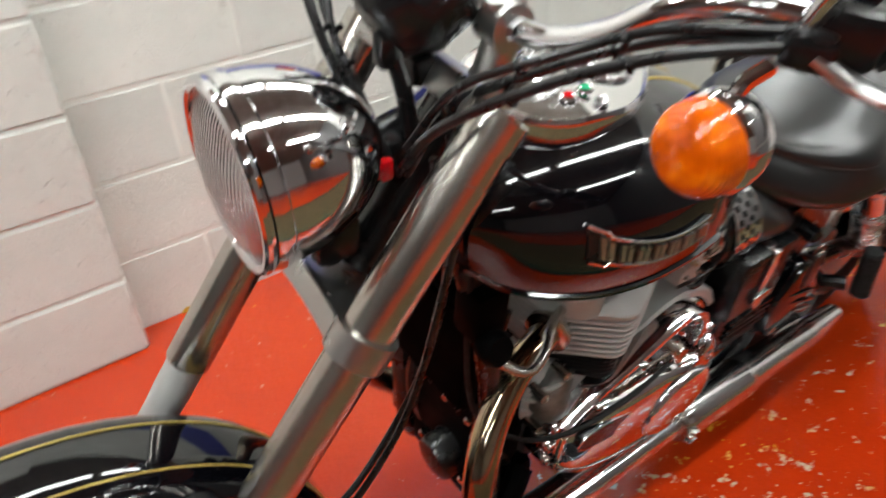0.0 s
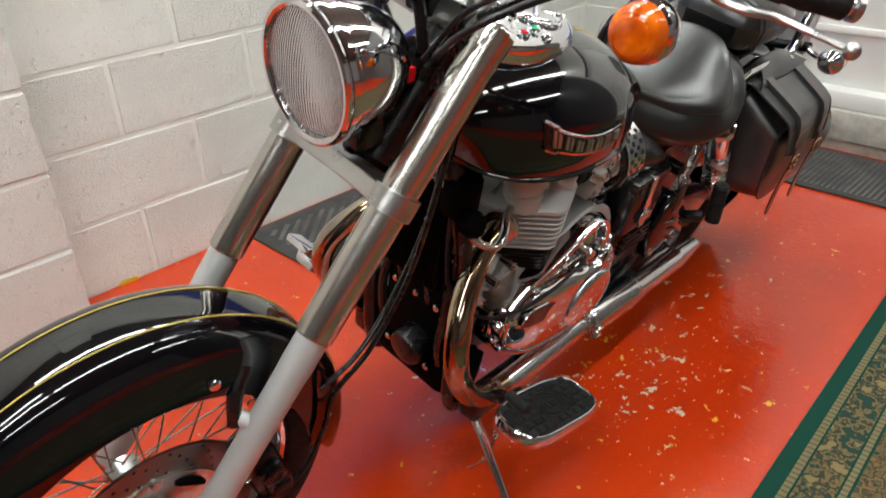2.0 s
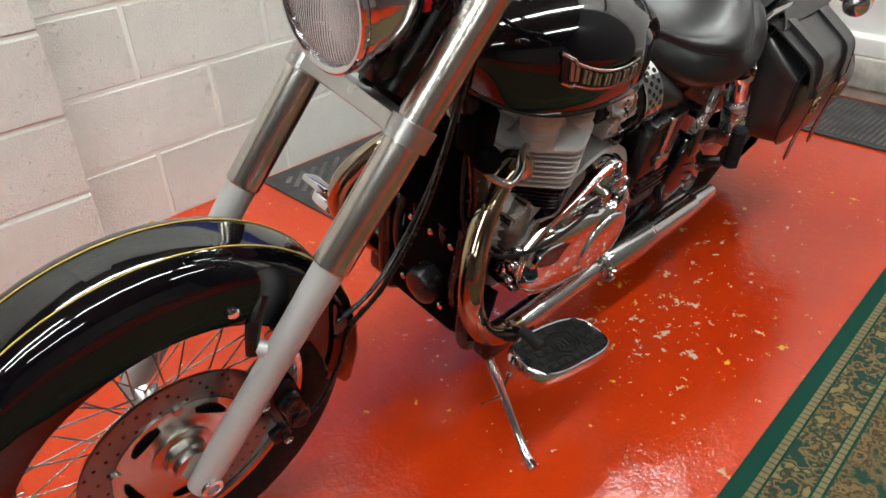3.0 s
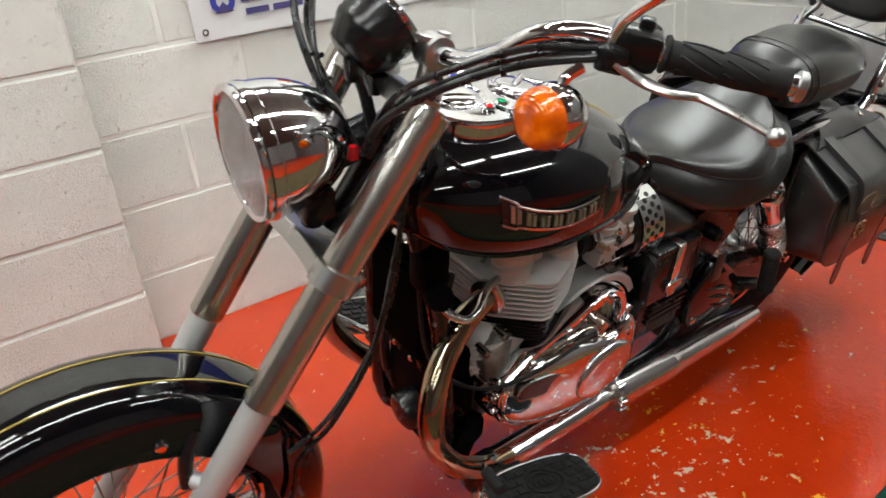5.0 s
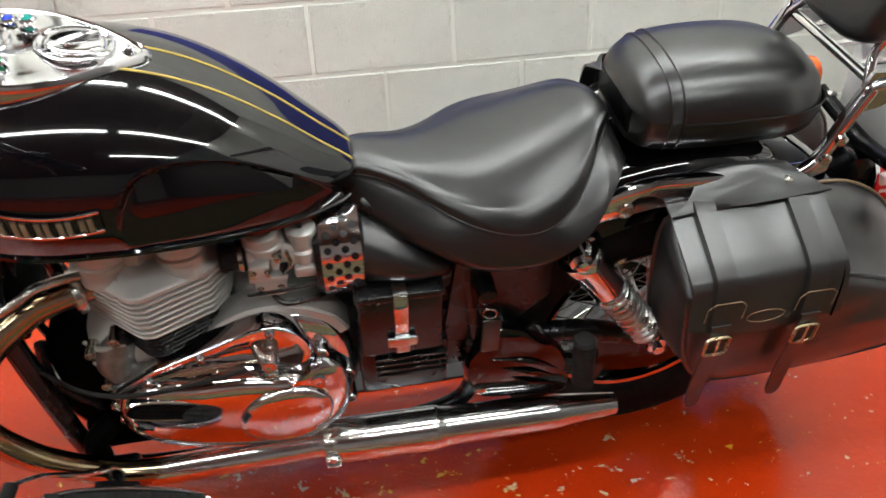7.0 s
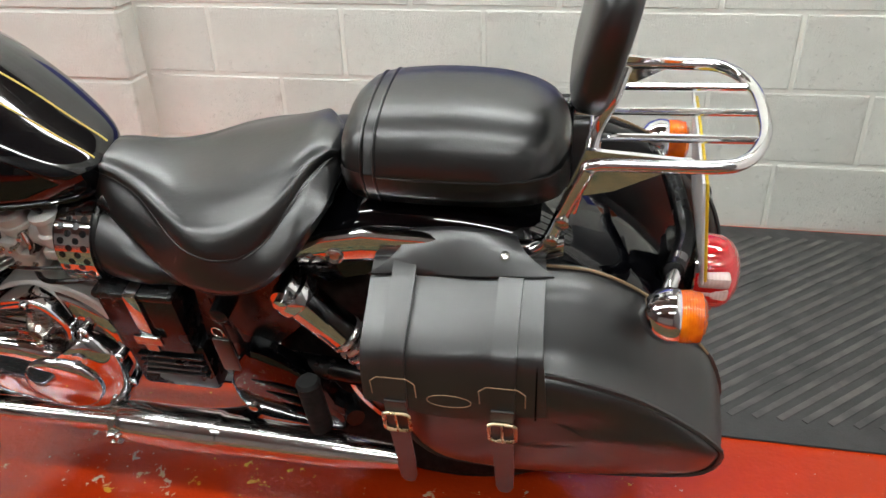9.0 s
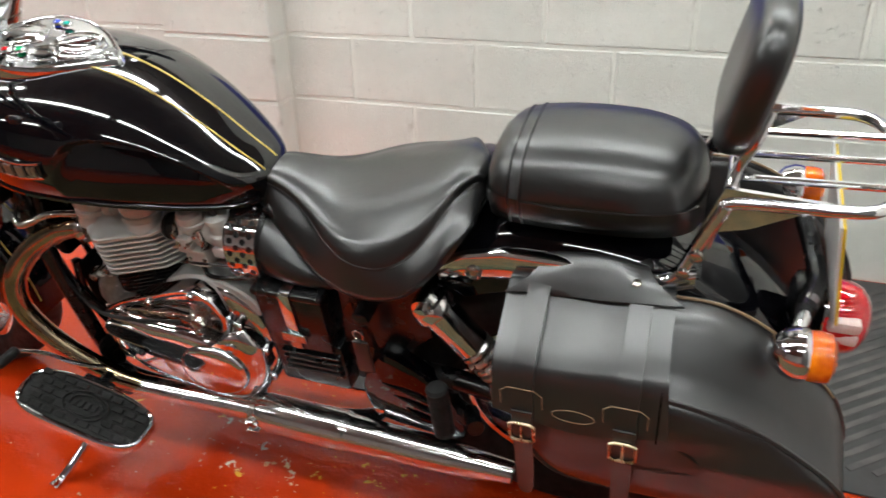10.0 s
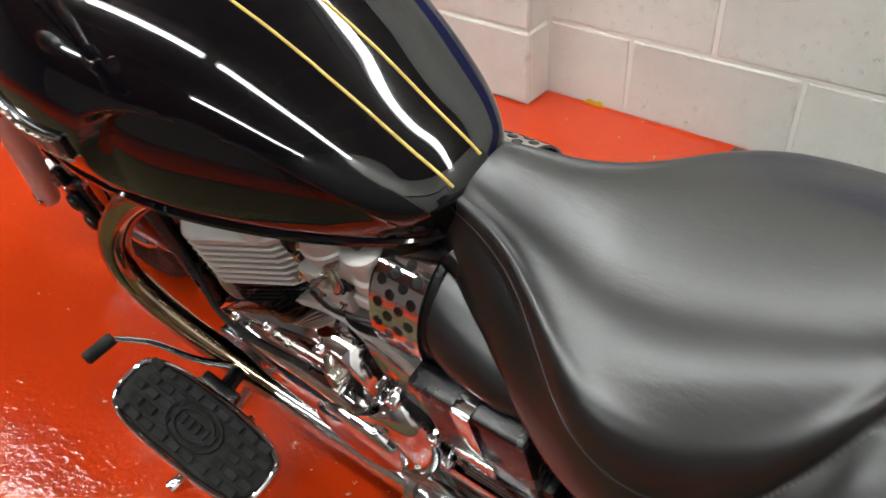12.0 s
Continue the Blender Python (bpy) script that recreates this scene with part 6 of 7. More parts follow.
for s in (-1, 1):
    bm = bm_new()
    slab(bm, [(1.21, 0.80), (1.235, 0.875), (1.36, 0.865), (1.27, 0.815)], 0.112 * s, 0.118 * s)
    part("gusset", bm, CHROME, rack, smooth=False)
# backrest
bm = bm_new()
rings = []
BC, BU = Vector((1.252, 0, 0.985)), Vector((0.22, 0, 1)).normalized()
BN = Vector((1, 0, -0.22)).normalized()
for h, k in ((-0.028, 0.55), (-0.026, 0.8), (-0.020, 0.94), (-0.010, 1.0), (0.010, 1.0), (0.018, 0.95), (0.021, 0.86)):
    ring = []
    for a in np.linspace(0, 2 * math.pi, 36, endpoint=False):
        c, q = math.cos(a), math.sin(a)
        ring.append(BC + BN * h + Vector((0, 0.112 * k * np.sign(c) * abs(c) ** 0.6, 0)) + BU * (0.098 * k * np.sign(q) * abs(q) ** 0.62))
    rings.append(ring)
loft(bm, rings)
br = part("backrest", bm, LEATHER, bike, "padded black leather backrest", sharp=1.2)
for s in (-1, 1):
    bm = bm_new()
    tube(bm, [(1.222, 0.117 * s, 0.78), (1.236, 0.113 * s, 0.845), (1.246, 0.090 * s, 0.885), (1.262, 0.086 * s, 0.925), (1.274, 0.07 * s, 0.96)], 0.0075, 12)
    part("post", bm, CHROME, br)

# tail lamp, plate, rear signals
bm = bm_new()
box(bm, (1.385, 0, 0.60), (0.06, 0.07, 0.09), 0.02)
tube(bm, [(1.36, -0.12, 0.688), (1.385, 0, 0.655), (1.36, 0.12, 0.688)], 0.014, 12)
tail = part("tail_lamp", bm, BLACK, bike, "red tail lamp on a black bracket")
bm = bm_new()
lathe(bm, (1.402, 0, 0.578), (1, 0, -0.05), curve_profile([(0, 0.057), (0.03, 0.057), (0.048, 0.053), (0.062, 0.040), (0.069, 0.022), (0.071, 0)], 3), 36)
box(bm, (1.428, 0, 0.520), (0.035, 0.04, 0.024), 0.006)
part("lens", bm, REDLENS, tail, "domed red lens")
bm = bm_new()
lathe(bm, (1.40, 0, 0.585), (1, 0, -0.05), [(0, 0.0), (0, 0.053), (0.008, 0.053), (0.008, 0.0)], 32)
part("bezel", bm, CHROME, tail)
bm = bm_new()
for z in (0.580, 0.604):
    box(bm, (1.430, -0.046, z), (0.046, 0.022, 0.022), 0.006)
part("clear_window", bm, CLEAR, tail, "clear ribbed window in the red lens")
bm = bm_new()
box(bm, (1.395, 0, 0.735), (0.004, 0.20, 0.17), 0.0012, Matrix.Rotation(radians(-8), 4, "Y"))
plate_ob = part("number_plate", bm, YELLOW, bike, "yellow number plate on a grey backing")
bm = bm_new()
box(bm, (1.3905, 0, 0.735), (0.004, 0.206, 0.176), 0.0015, Matrix.Rotation(radians(-8), 4, "Y"))
part("backing", bm, WHITE, plate_ob)
for k in range(5):
    bm = bm_new()
    box(bm, (1.3985, -0.066 + 0.033 * k, 0.735), (0.001, 0.018, 0.06), 0, Matrix.Rotation(radians(-8), 4, "Y"))
    part("plain_bar", bm, BLACK, plate_ob, smooth=False)
for s in (-1, 1):
    c = Vector((1.36, 0.190 * s, 0.678))
    bm = bm_new()
    lathe(bm, c, (-1, 0, 0), [(-0.004, 0.0335), (0.0, 0.036), (0.012, 0.036), (0.026, 0.031), (0.04, 0.018), (0.046, 0.0)], 28)
    tube(bm, [c + Vector((-0.02, 0, 0)), c + Vector((-0.005, -0.05 * s, 0.0)), (1.37, 0.09 * s, 0.690)], 0.0095, 12)
    ts = part("turn_signal", bm, CHROME, bike, "round chrome rear turn signal with an amber lens")
    bm = bm_new()
    lathe(bm, c, (1, 0, 0), [(0, 0.0335), (0.016, 0.0345), (0.03, 0.032), (0.036, 0.022), (0.038, 0.0)], 28)
    part("lens", bm, ORANGE, ts, "amber lens")

# ---- saddlebags ----
def spline_xz(pts):
    return [(p.x, p.z) for p in spline([(a, 0, b) for a, b in pts], 6)]


BAG_IN = [(0.965, 0.650), (1.02, 0.665), (1.10, 0.678), (1.20, 0.690), (1.26, 0.684), (1.33, 0.645), (1.395, 0.575), (1.43, 0.53), (1.455, 0.452), (1.436, 0.398), (1.36, 0.374), (1.21, 0.356), (1.08, 0.354), (1.02, 0.372), (0.985, 0.44), (0.967, 0.54)]
BAG_OUT = [(0.972, 0.592), (1.02, 0.600), (1.10, 0.602), (1.20, 0.602), (1.26, 0.590), (1.33, 0.565), (1.395, 0.520), (1.43, 0.488), (1.448, 0.458), (1.430, 0.412), (1.36, 0.390), (1.21, 0.372), (1.09, 0.370), (1.03, 0.390), (0.992, 0.455), (0.974, 0.55)]
for s in (-1, 1):
    bm = bm_new()
    a_in, a_out = smooth_outline(BAG_IN, 3), smooth_outline(BAG_OUT, 3)
    cx, cz = 1.19, 0.50
    rings = []
    for y, k, u in ((0.118, 0.94, 0), (0.126, 0.99, 0), (0.138, 1.0, 0), (0.17, 1.006, 0.3), (0.21, 1.006, 0.7), (0.236, 1.0, 1), (0.246, 0.985, 1), (0.252, 0.95, 1), (0.258, 0.85, 1), (0.264, 0.6, 1), (0.266, 0.3, 1)):
        ring = []
        for (x, z), (x2, z2) in zip(a_in, a_out):
            px, pz = x + (x2 - x) * u, z + (z2 - z) * u
            q = 0.002 * math.sin(19 * px + 9 * pz) + 0.0012 * math.sin(41 * pz - 13 * px)
            ring.append(Vector((cx + (px - cx) * k, s * (y + q * (k < 0.97) + q * 0.4), cz + (pz - cz) * k + q * 0.5 * (u > 0.1))))
        rings.append(ring)
    loft(bm, rings)
    bag = part("saddlebag", bm, BAG, bike, "black leather saddlebag with buckled straps", sharp=1.0)
    if s == 1:
        # the bag on the wall side hangs higher and stands further out
        bag.location = (0.018, 0.040, 0.040)
    for outline, y in ((a_out, 0.245), (a_in, 0.130)):
        bm = bm_new()
        loop = [Vector((x, s * y, z)) for x, z in outline]
        tube(bm, loop + loop[:1], 0.0042, 6, smooth=False)
        part("piping", bm, BAG, bag)
    bm = bm_new()
    edge = [Vector((x, s * 0.133, z + 0.003)) for x, z in spline_xz([(1.19, 0.692), (1.26, 0.686), (1.33, 0.648), (1.395, 0.578), (1.425, 0.538)])]
    tube(bm, edge, 0.0022, 6, smooth=False)
    part("raw_edge", bm, TAN, bag, "pale raw leather edge")
    # flap over top and front
    prof = [(0.126, 0.690), (0.142, 0.693), (0.20, 0.669), (0.246, 0.648), (0.261, 0.636), (0.270, 0.614), (0.276, 0.582), (0.280, 0.550)]
    prof = [(p.x, p.z) for p in spline([(a, 0, b) for a, b in prof], 4)]
    bm = bm_new()
    rings = []
    for i, x in enumerate(np.linspace(0.955, 1.205, 21)):
        u = i / 20
        ring = []
        for j, (y, z) in enumerate(prof):
            v = j / (len(prof) - 1)
            wave = 0.004 * math.sin(17 * x + 3 * v) + 0.003 * math.sin(38 * x)
            drop = (-0.022 * math.sin(math.pi * u) ** 1.5 + 0.012) * max(v - 0.55, 0) / 0.45
            ring.append(Vector((x + 0.004 * v * (1 - u) - 0.013 * u * (1 - v) + 0.003 * u * v, s * (y + 0.003 + wave * 0.5), z + wave * 0.6 + drop + 0.012 * u * (1 - v))))
        rings.append(ring)
    back = [[p - Vector((0, s * 0.004, 0.003)) for p in r] for r in rings]
    loft(bm, [r + q[::-1] for r, q in zip(rings, back)])
    flap = part("flap", bm, BAG, bag, "stiff leather flap with stitched edges", sharp=1.0)
    bm = bm_new()
    for j in range(2, len(prof) - 1):
        for f in (0.0, 0.33, 0.67):
            y = prof[j][0] + (prof[j + 1][0] - prof[j][0]) * f
            z = prof[j][1] + (prof[j + 1][1] - prof[j][1]) * f
            box(bm, (1.193, s * (y + 0.0045), z + 0.004), (0.0022, 0.0022, 0.0035))
    part("stitching", bm, VOID, flap)
    bm = bm_new()
    tube(bm, [(1.078 + 0.030 * math.cos(a), s * 0.2835, 0.577 + 0.013 * math.sin(a)) for a in np.linspace(0, 2 * math.pi, 25)], 0.0006, 6, smooth=False)
    part("pressed_oval", bm, TAN, flap)
    bm = bm_new()
    rings = []
    for v in np.linspace(0, 1, 13):
        wide = 0.072 + 0.014 * v + 0.040 * v ** 3
        y = 0.104 + 0.062 * v
        z = 0.738 - 0.040 * v ** 1.6 - 0.10 * max(0.12 - v, 0)
        rings.append([Vector((1.078 + wide * t + 0.002 * v, s * (y + 0.002 * math.sin(3 * t)), z - 0.010 * t * t * (1 - v) + 0.010 * t * v + 0.0012 * math.sin(4 * t + 5 * v))) for t in np.linspace(-1, 1, 13)])
    back = [[p - Vector((0, s * 0.001, 0.004)) for p in r] for r in rings]
    loft(bm, [r + q[::-1] for r, q in zip(rings, back)])
    yoke = part("yoke", bm, BAG, bag, "leather yoke over the chrome rail", sharp=1.0)
    bm = bm_new()
    lathe(bm, (1.140, 0.146 * s, 0.720), (0, s * 0.4, 1), [(0, 0.007), (0.003, 0.006), (0.005, 0.0)], 12)
    part("rivet", bm, STEEL, yoke)
    for x0 in (1.005, 1.150):
        bm = bm_new()
        pp = [(a, b + 0.002 + 0.012 * (x0 - 0.955) / 0.25 * max(0.0, 1 - i / 20)) for i, (a, b) in enumerate(prof) if i > 2]
        rings = []
        for y, z in pp:
            rings.append([Vector((x0 - 0.016, s * (y + 0.0095), z + 0.0065)), Vector((x0 + 0.016, s * (y + 0.0095), z + 0.0065)), Vector((x0 + 0.0165, s * (y - 0.003), z - 0.004)), Vector((x0 - 0.0165, s * (y - 0.003), z - 0.004))])
        loft(bm, rings)
        stp = part("strap", bm, BAG, bag, "leather strap with a brass buckle", sharp=1.0)
        bm = bm_new()
        rings = []
        for y, z, w in ((0.288, 0.575, 0.015), (0.290, 0.53, 0.015), (0.287, 0.48, 0.014), (0.285, 0.43, 0.014), (0.287, 0.385, 0.013), (0.288, 0.374, 0.009), (0.288, 0.370, 0.004)):
            rings.append([Vector((x0 - w, s * (y + 0.003), z)), Vector((x0 + w, s * (y + 0.003), z)), Vector((x0 + w, s * y, z)), Vector((x0 - w, s * y, z))])
        loft(bm, rings)
        part("tongue", bm, BAG, stp, sharp=1.0)
        bm = bm_new()
        c = Vector((x0, s * 0.295, 0.535))
        loop = [c + Vector((a, 0, b)) for a, b in ((-0.018, -0.017), (-0.018, 0.014), (-0.012, 0.018), (0.012, 0.018), (0.018, 0.014), (0.018, -0.017), (0.012, -0.021), (-0.012, -0.021), (-0.018, -0.017))]
        tube(bm, loop, 0.0026, 8, smooth=False)
        tube(bm, [c + Vector((0, s * 0.002, 0.018)), c + Vector((0, s * 0.003, -0.02))], 0.0018, 6)
        part("buckle", bm, BRASS, stp, "aged brass roller buckle")
        bm = bm_new()
        pts = [Vector((x0 + a, s * 0.2875, b)) for a, b in ((-0.030, 0.585), (-0.030, 0.612), (-0.02, 0.622), (0.02, 0.622), (0.030, 0.612), (0.030, 0.585))]
        tube(bm, pts, 0.0008, 6, smooth=False)
        part("stitched_tab", bm, TAN, stp)

# ---- a smear of yellow paint at the foot of the wall ----
bm = bm_new()
rings = []
for k in range(9):
    u = k / 8
    x, hh = -0.128 + 0.062 * u, 0.0035 + 0.010 * math.sin(math.pi * u) ** 0.8 + 0.003 * math.sin(9 * u)
    rings.append([Vector((x, -0.002, 0.001)), Vector((x, -0.006, 0.001)), Vector((x, -0.006, 0.001 + hh)), Vector((x, -0.002, 0.002 + hh))])
loft(bm, rings)
thing("paint_smear", bm, YELLOWPAINT, "dried yellow paint smear at the foot of the wall", "paint smear", kind="structure")

# ---- floor coverings ----
def sheet(name, x0, x1, y0, y1, h, mat, label, category):
    bm = bm_new()
    box(bm, ((x0 + x1) / 2, (y0 + y1) / 2, h / 2 + 0.0005), (x1 - x0, y1 - y0, h), 0.002)
    return thing(name, bm, mat, label, category)


runner = sheet("rubber_mat", 0.324, 2.30, -1.0, -0.012, 0.006, MAT, "black ribbed rubber mat lying along the block wall", "mat")
RA = radians(42)
for k in range(56):
    # slanting ridges, cut off at the plain border of the mat
    x0 = -0.60 + 0.052 * k
    lo = max(0.0, (0.37 - x0) / math.cos(RA))
    hi = min(0.86 / math.sin(RA), (2.25 - x0) / math.cos(RA))
    if hi - lo < 0.03:
        continue
    bm = bm_new()
    mid = (lo + hi) / 2
    box(bm, (0, 0, 0), (hi - lo, 0.016, 0.003), 0.001, Matrix.Rotation(RA, 4, "Z"), 1)
    bm.transform(Matrix.Translation((x0 + mid * math.cos(RA), -0.93 + mid * math.sin(RA), 0.0072)))
    part("ridge", bm, RIDGE, runner, smooth=False)
doormat = sheet("doormat", 1.89, 2.30, -1.58, -1.06, 0.008, MAT, "dark ribbed doormat in front of the door sill", "doormat")
for k in range(24):
    bm = bm_new()
    box(bm, (2.095, -1.55 + 0.02 * k, 0.0105), (0.37, 0.009, 0.004), 0.0012, None, 1)
    part("ridge", bm, RIDGE, doormat, smooth=False)
rug = sheet("rug", -2.6, 2.25, -2.90, -1.785, 0.011, RUGEDGE, "dark green oriental rug with a worn ochre pattern", "rug")
for y0, y1, mat, nm in ((-1.838, -1.822, RUGBLOCK, "block_band"), (-1.912, -1.843, RUGBAND, "border_band"), (-1.930, -1.917, RUGBLOCK, "block_band"), (-2.80, -1.936, RUG, "field")):
    bm = bm_new()
    box(bm, (-0.175, (y0 + y1) / 2, 0.0122), (4.73, y1 - y0, 0.003))
    part(nm, bm, mat, rug)

rug.matrix_basis = Matrix.Translation((1.1, -1.770, 0)) @ Matrix.Rotation(radians(2.8), 4, "Z") @ Matrix.Translation((-1.1, 1.785, 0))

# ---- ceiling lamps ----
for x, y in TUBES:
    bm = bm_new()
    box(bm, (0, 0, -0.03), (1.85, 0.12, 0.06), 0.008)
    ob = thing("fluorescent_lamp", bm, WHITE, "white fluorescent batten lamp on the ceiling", "lamp", "ceiling lamps")
    ob.matrix_basis = pose(x, y, CEIL)
    bm = bm_new()
    tube(bm, [(-0.9, 0, -0.075), (0.9, 0, -0.075)], 0.045, 16, flat=0.45)
    part("tube", bm, TUBEM, ob, "lit white diffuser")

# ---- door ----
bm = bm_new()
box(bm, (X1 + 0.09, (DY0 + DY1) / 2, 0.11), (0.22, DY1 - DY0, 0.12), 0.008)
box(bm, (X1 + 0.08, (DY0 + DY1) / 2, 0.05), (0.16, DY1 - DY0, 0.10), 0.004)
thing("door_sill", bm, CONCRETE, "worn rough concrete door sill", "sill", kind="structure", sharp=0.4)
bm = bm_new()
box(bm, (X1 + 0.10, (DY0 + DY1) / 2, 1.12), (0.05, DY1 - DY0 - 0.08, 1.86), 0.004)
door = thing("door_1", bm, DOOR, "white panelled door above a concrete sill", "door", kind="structure", sharp=0.4)
for y in (-1.20, -1.62, -2.05):
    for z0, z1 in ((0.46, 1.10), (1.24, 1.92)):
        bm = bm_new()
        w = 0.30
        for (cy, cz, sy, sz) in ((y - w / 2, (z0 + z1) / 2, 0.03, z1 - z0 + 0.03), (y + w / 2, (z0 + z1) / 2, 0.03, z1 - z0 + 0.03), (y, z0, w, 0.03), (y, z1, w, 0.03)):
            box(bm, (X1 + 0.072, cy, cz), (0.024, sy, sz), 0.008)
        part("panel_moulding", bm, DOOR, door, sharp=0.4)
bm = bm_new()
box(bm, (X1 + 0.055, (DY0 + DY1) / 2, 0.205), (0.10, DY1 - DY0, 0.07), 0.01)
part("weather_bar", bm, DOOR, door)
bm = bm_new()
for y in (DY0 + 0.02, DY1 - 0.02):
    box(bm, (X1 + 0.06, y, 1.12), (0.13, 0.05, 1.9), 0.005)
box(bm, (X1 + 0.06, (DY0 + DY1) / 2, 2.09), (0.13, DY1 - DY0, 0.05), 0.005)
thing("door_frame", bm, DOOR, "white painted door frame", "door frame", kind="structure", sharp=0.4)
plate("wall_over_door", (X1 + 0.006, DY0, 2.115), (X1 + 0.15, DY1, CEIL), MORTAR, "white painted wall above the door", "wall")

# ---- junction box with conduit ----
bm = bm_new()
box(bm, (X1 - 0.032, -0.60, 0.92), (0.06, 0.15, 0.24), 0.006)
jb = thing("junction_box", bm, WHITE, "grey-white electric box on the block wall", "electric box", sharp=0.4)
bm = bm_new()
tube(bm, [(X1 - 0.03, -0.60, 0.805), (X1 - 0.03, -0.605, 0.74), (X1 - 0.02, -0.625, 0.67), (X1 + 0.0, -0.64, 0.64)], 0.013, 12)
part("cable", bm, RUBBER, jb)
bm = bm_new()
lathe(bm, (X1 - 0.03, -0.60, 0.80), (0, 0, -1), [(0, 0.016), (0.02, 0.016), (0.024, 0.0)], 14)
part("gland", bm, BLACK, jb)

# ---- banner on the long wall ----
bm = bm_new()
rings = []
for x in np.linspace(0.097, 2.22, 60):
    sag = 0.004 * math.sin(9 * x) + 0.003 * math.sin(23 * x)
    rings.append([Vector((x, -0.012 + sag * 0.8 - 0.003, 0.888 + 0.002 * math.sin(7 * x))), Vector((x, -0.010 + sag, 1.15)), Vector((x, -0.008 + sag * 0.5, 1.50)), Vector((x, -0.006 + sag * 0.5, 1.50)), Vector((x, -0.008 + sag, 1.15)), Vector((x, -0.010 + sag * 0.8 - 0.003, 0.888 + 0.002 * math.sin(7 * x)))])
loft(bm, rings)
banner = thing("banner", bm, BANNER, "white vinyl banner with a blue wave, hung on the wall", "banner", sharp=0.6)


def print_on(name, outline, mat, off=0.0195):
    b = bm_new()
    vs = [b.verts.new((x, -off, z)) for x, z in outline]
    ws = [b.verts.new((x, -off + 0.001, z)) for x, z in outline]
    b.faces.new(vs)
    b.faces.new(ws[::-1])
    for i in range(len(vs)):
        j = (i + 1) % len(vs)
        b.faces.new((vs[i], vs[j], ws[j], ws[i]))
    return part(name, b, mat, banner, smooth=False)


low = [(p.x, p.z) for p in spline([(0.40, 0, 1.102), (0.56, 0, 1.045), (0.75, 0, 0.985), (0.956, 0, 0.94), (1.17, 0, 0.915), (1.5, 0, 0.905), (1.9, 0, 0.925), (2.21, 0, 0.95)], 5)]
print_on("blue_wave", low + [(2.21, 1.45), (0.12, 1.45), (0.12, 1.20), (0.28, 1.14)], BLUE)
ringo = [(0.196 + 0.038 * math.cos(a), 0.995 + 0.038 * math.sin(a)) for a in np.linspace(-0.9, math.pi + 0.9, 24)]
ringi = [(0.196 + 0.020 * math.cos(a), 0.995 + 0.020 * math.sin(a)) for a in np.linspace(math.pi + 0.9, -0.9, 24)]
print_on("emblem", ringo + ringi, BLUE)
print_on("emblem_foot", [(0.168, 0.962), (0.196, 0.992), (0.226, 0.962)], NAVY)
xx = 0.252
for w in (0.028, 0.010, 0.024, 0.022, 0.024):
    print_on("plain_bar", [(xx, 0.982), (xx + w, 0.982), (xx + w, 1.015), (xx, 1.015)], NAVY)
    xx += w + 0.006
xx += 0.016
for w in (0.028, 0.014, 0.024, 0.014, 0.024, 0.024, 0.016, 0.022):
    print_on("plain_bar", [(xx, 0.980), (xx + w, 0.980), (xx + w, 1.012), (xx, 1.012)], NAVY)
    xx += w + 0.006
xx = 0.262
for w in (0.075, 0.10):
    print_on("plain_bar", [(xx, 0.945), (xx + w, 0.945), (xx + w, 0.963), (xx, 0.963)], NAVY)
    xx += w + 0.014
bm = bm_new()
torus(bm, (0.125, -0.021, 0.915), (0, 1, 0), 0.008, 0.003, 16, 6)
part("eyelet", bm, STEEL, banner)


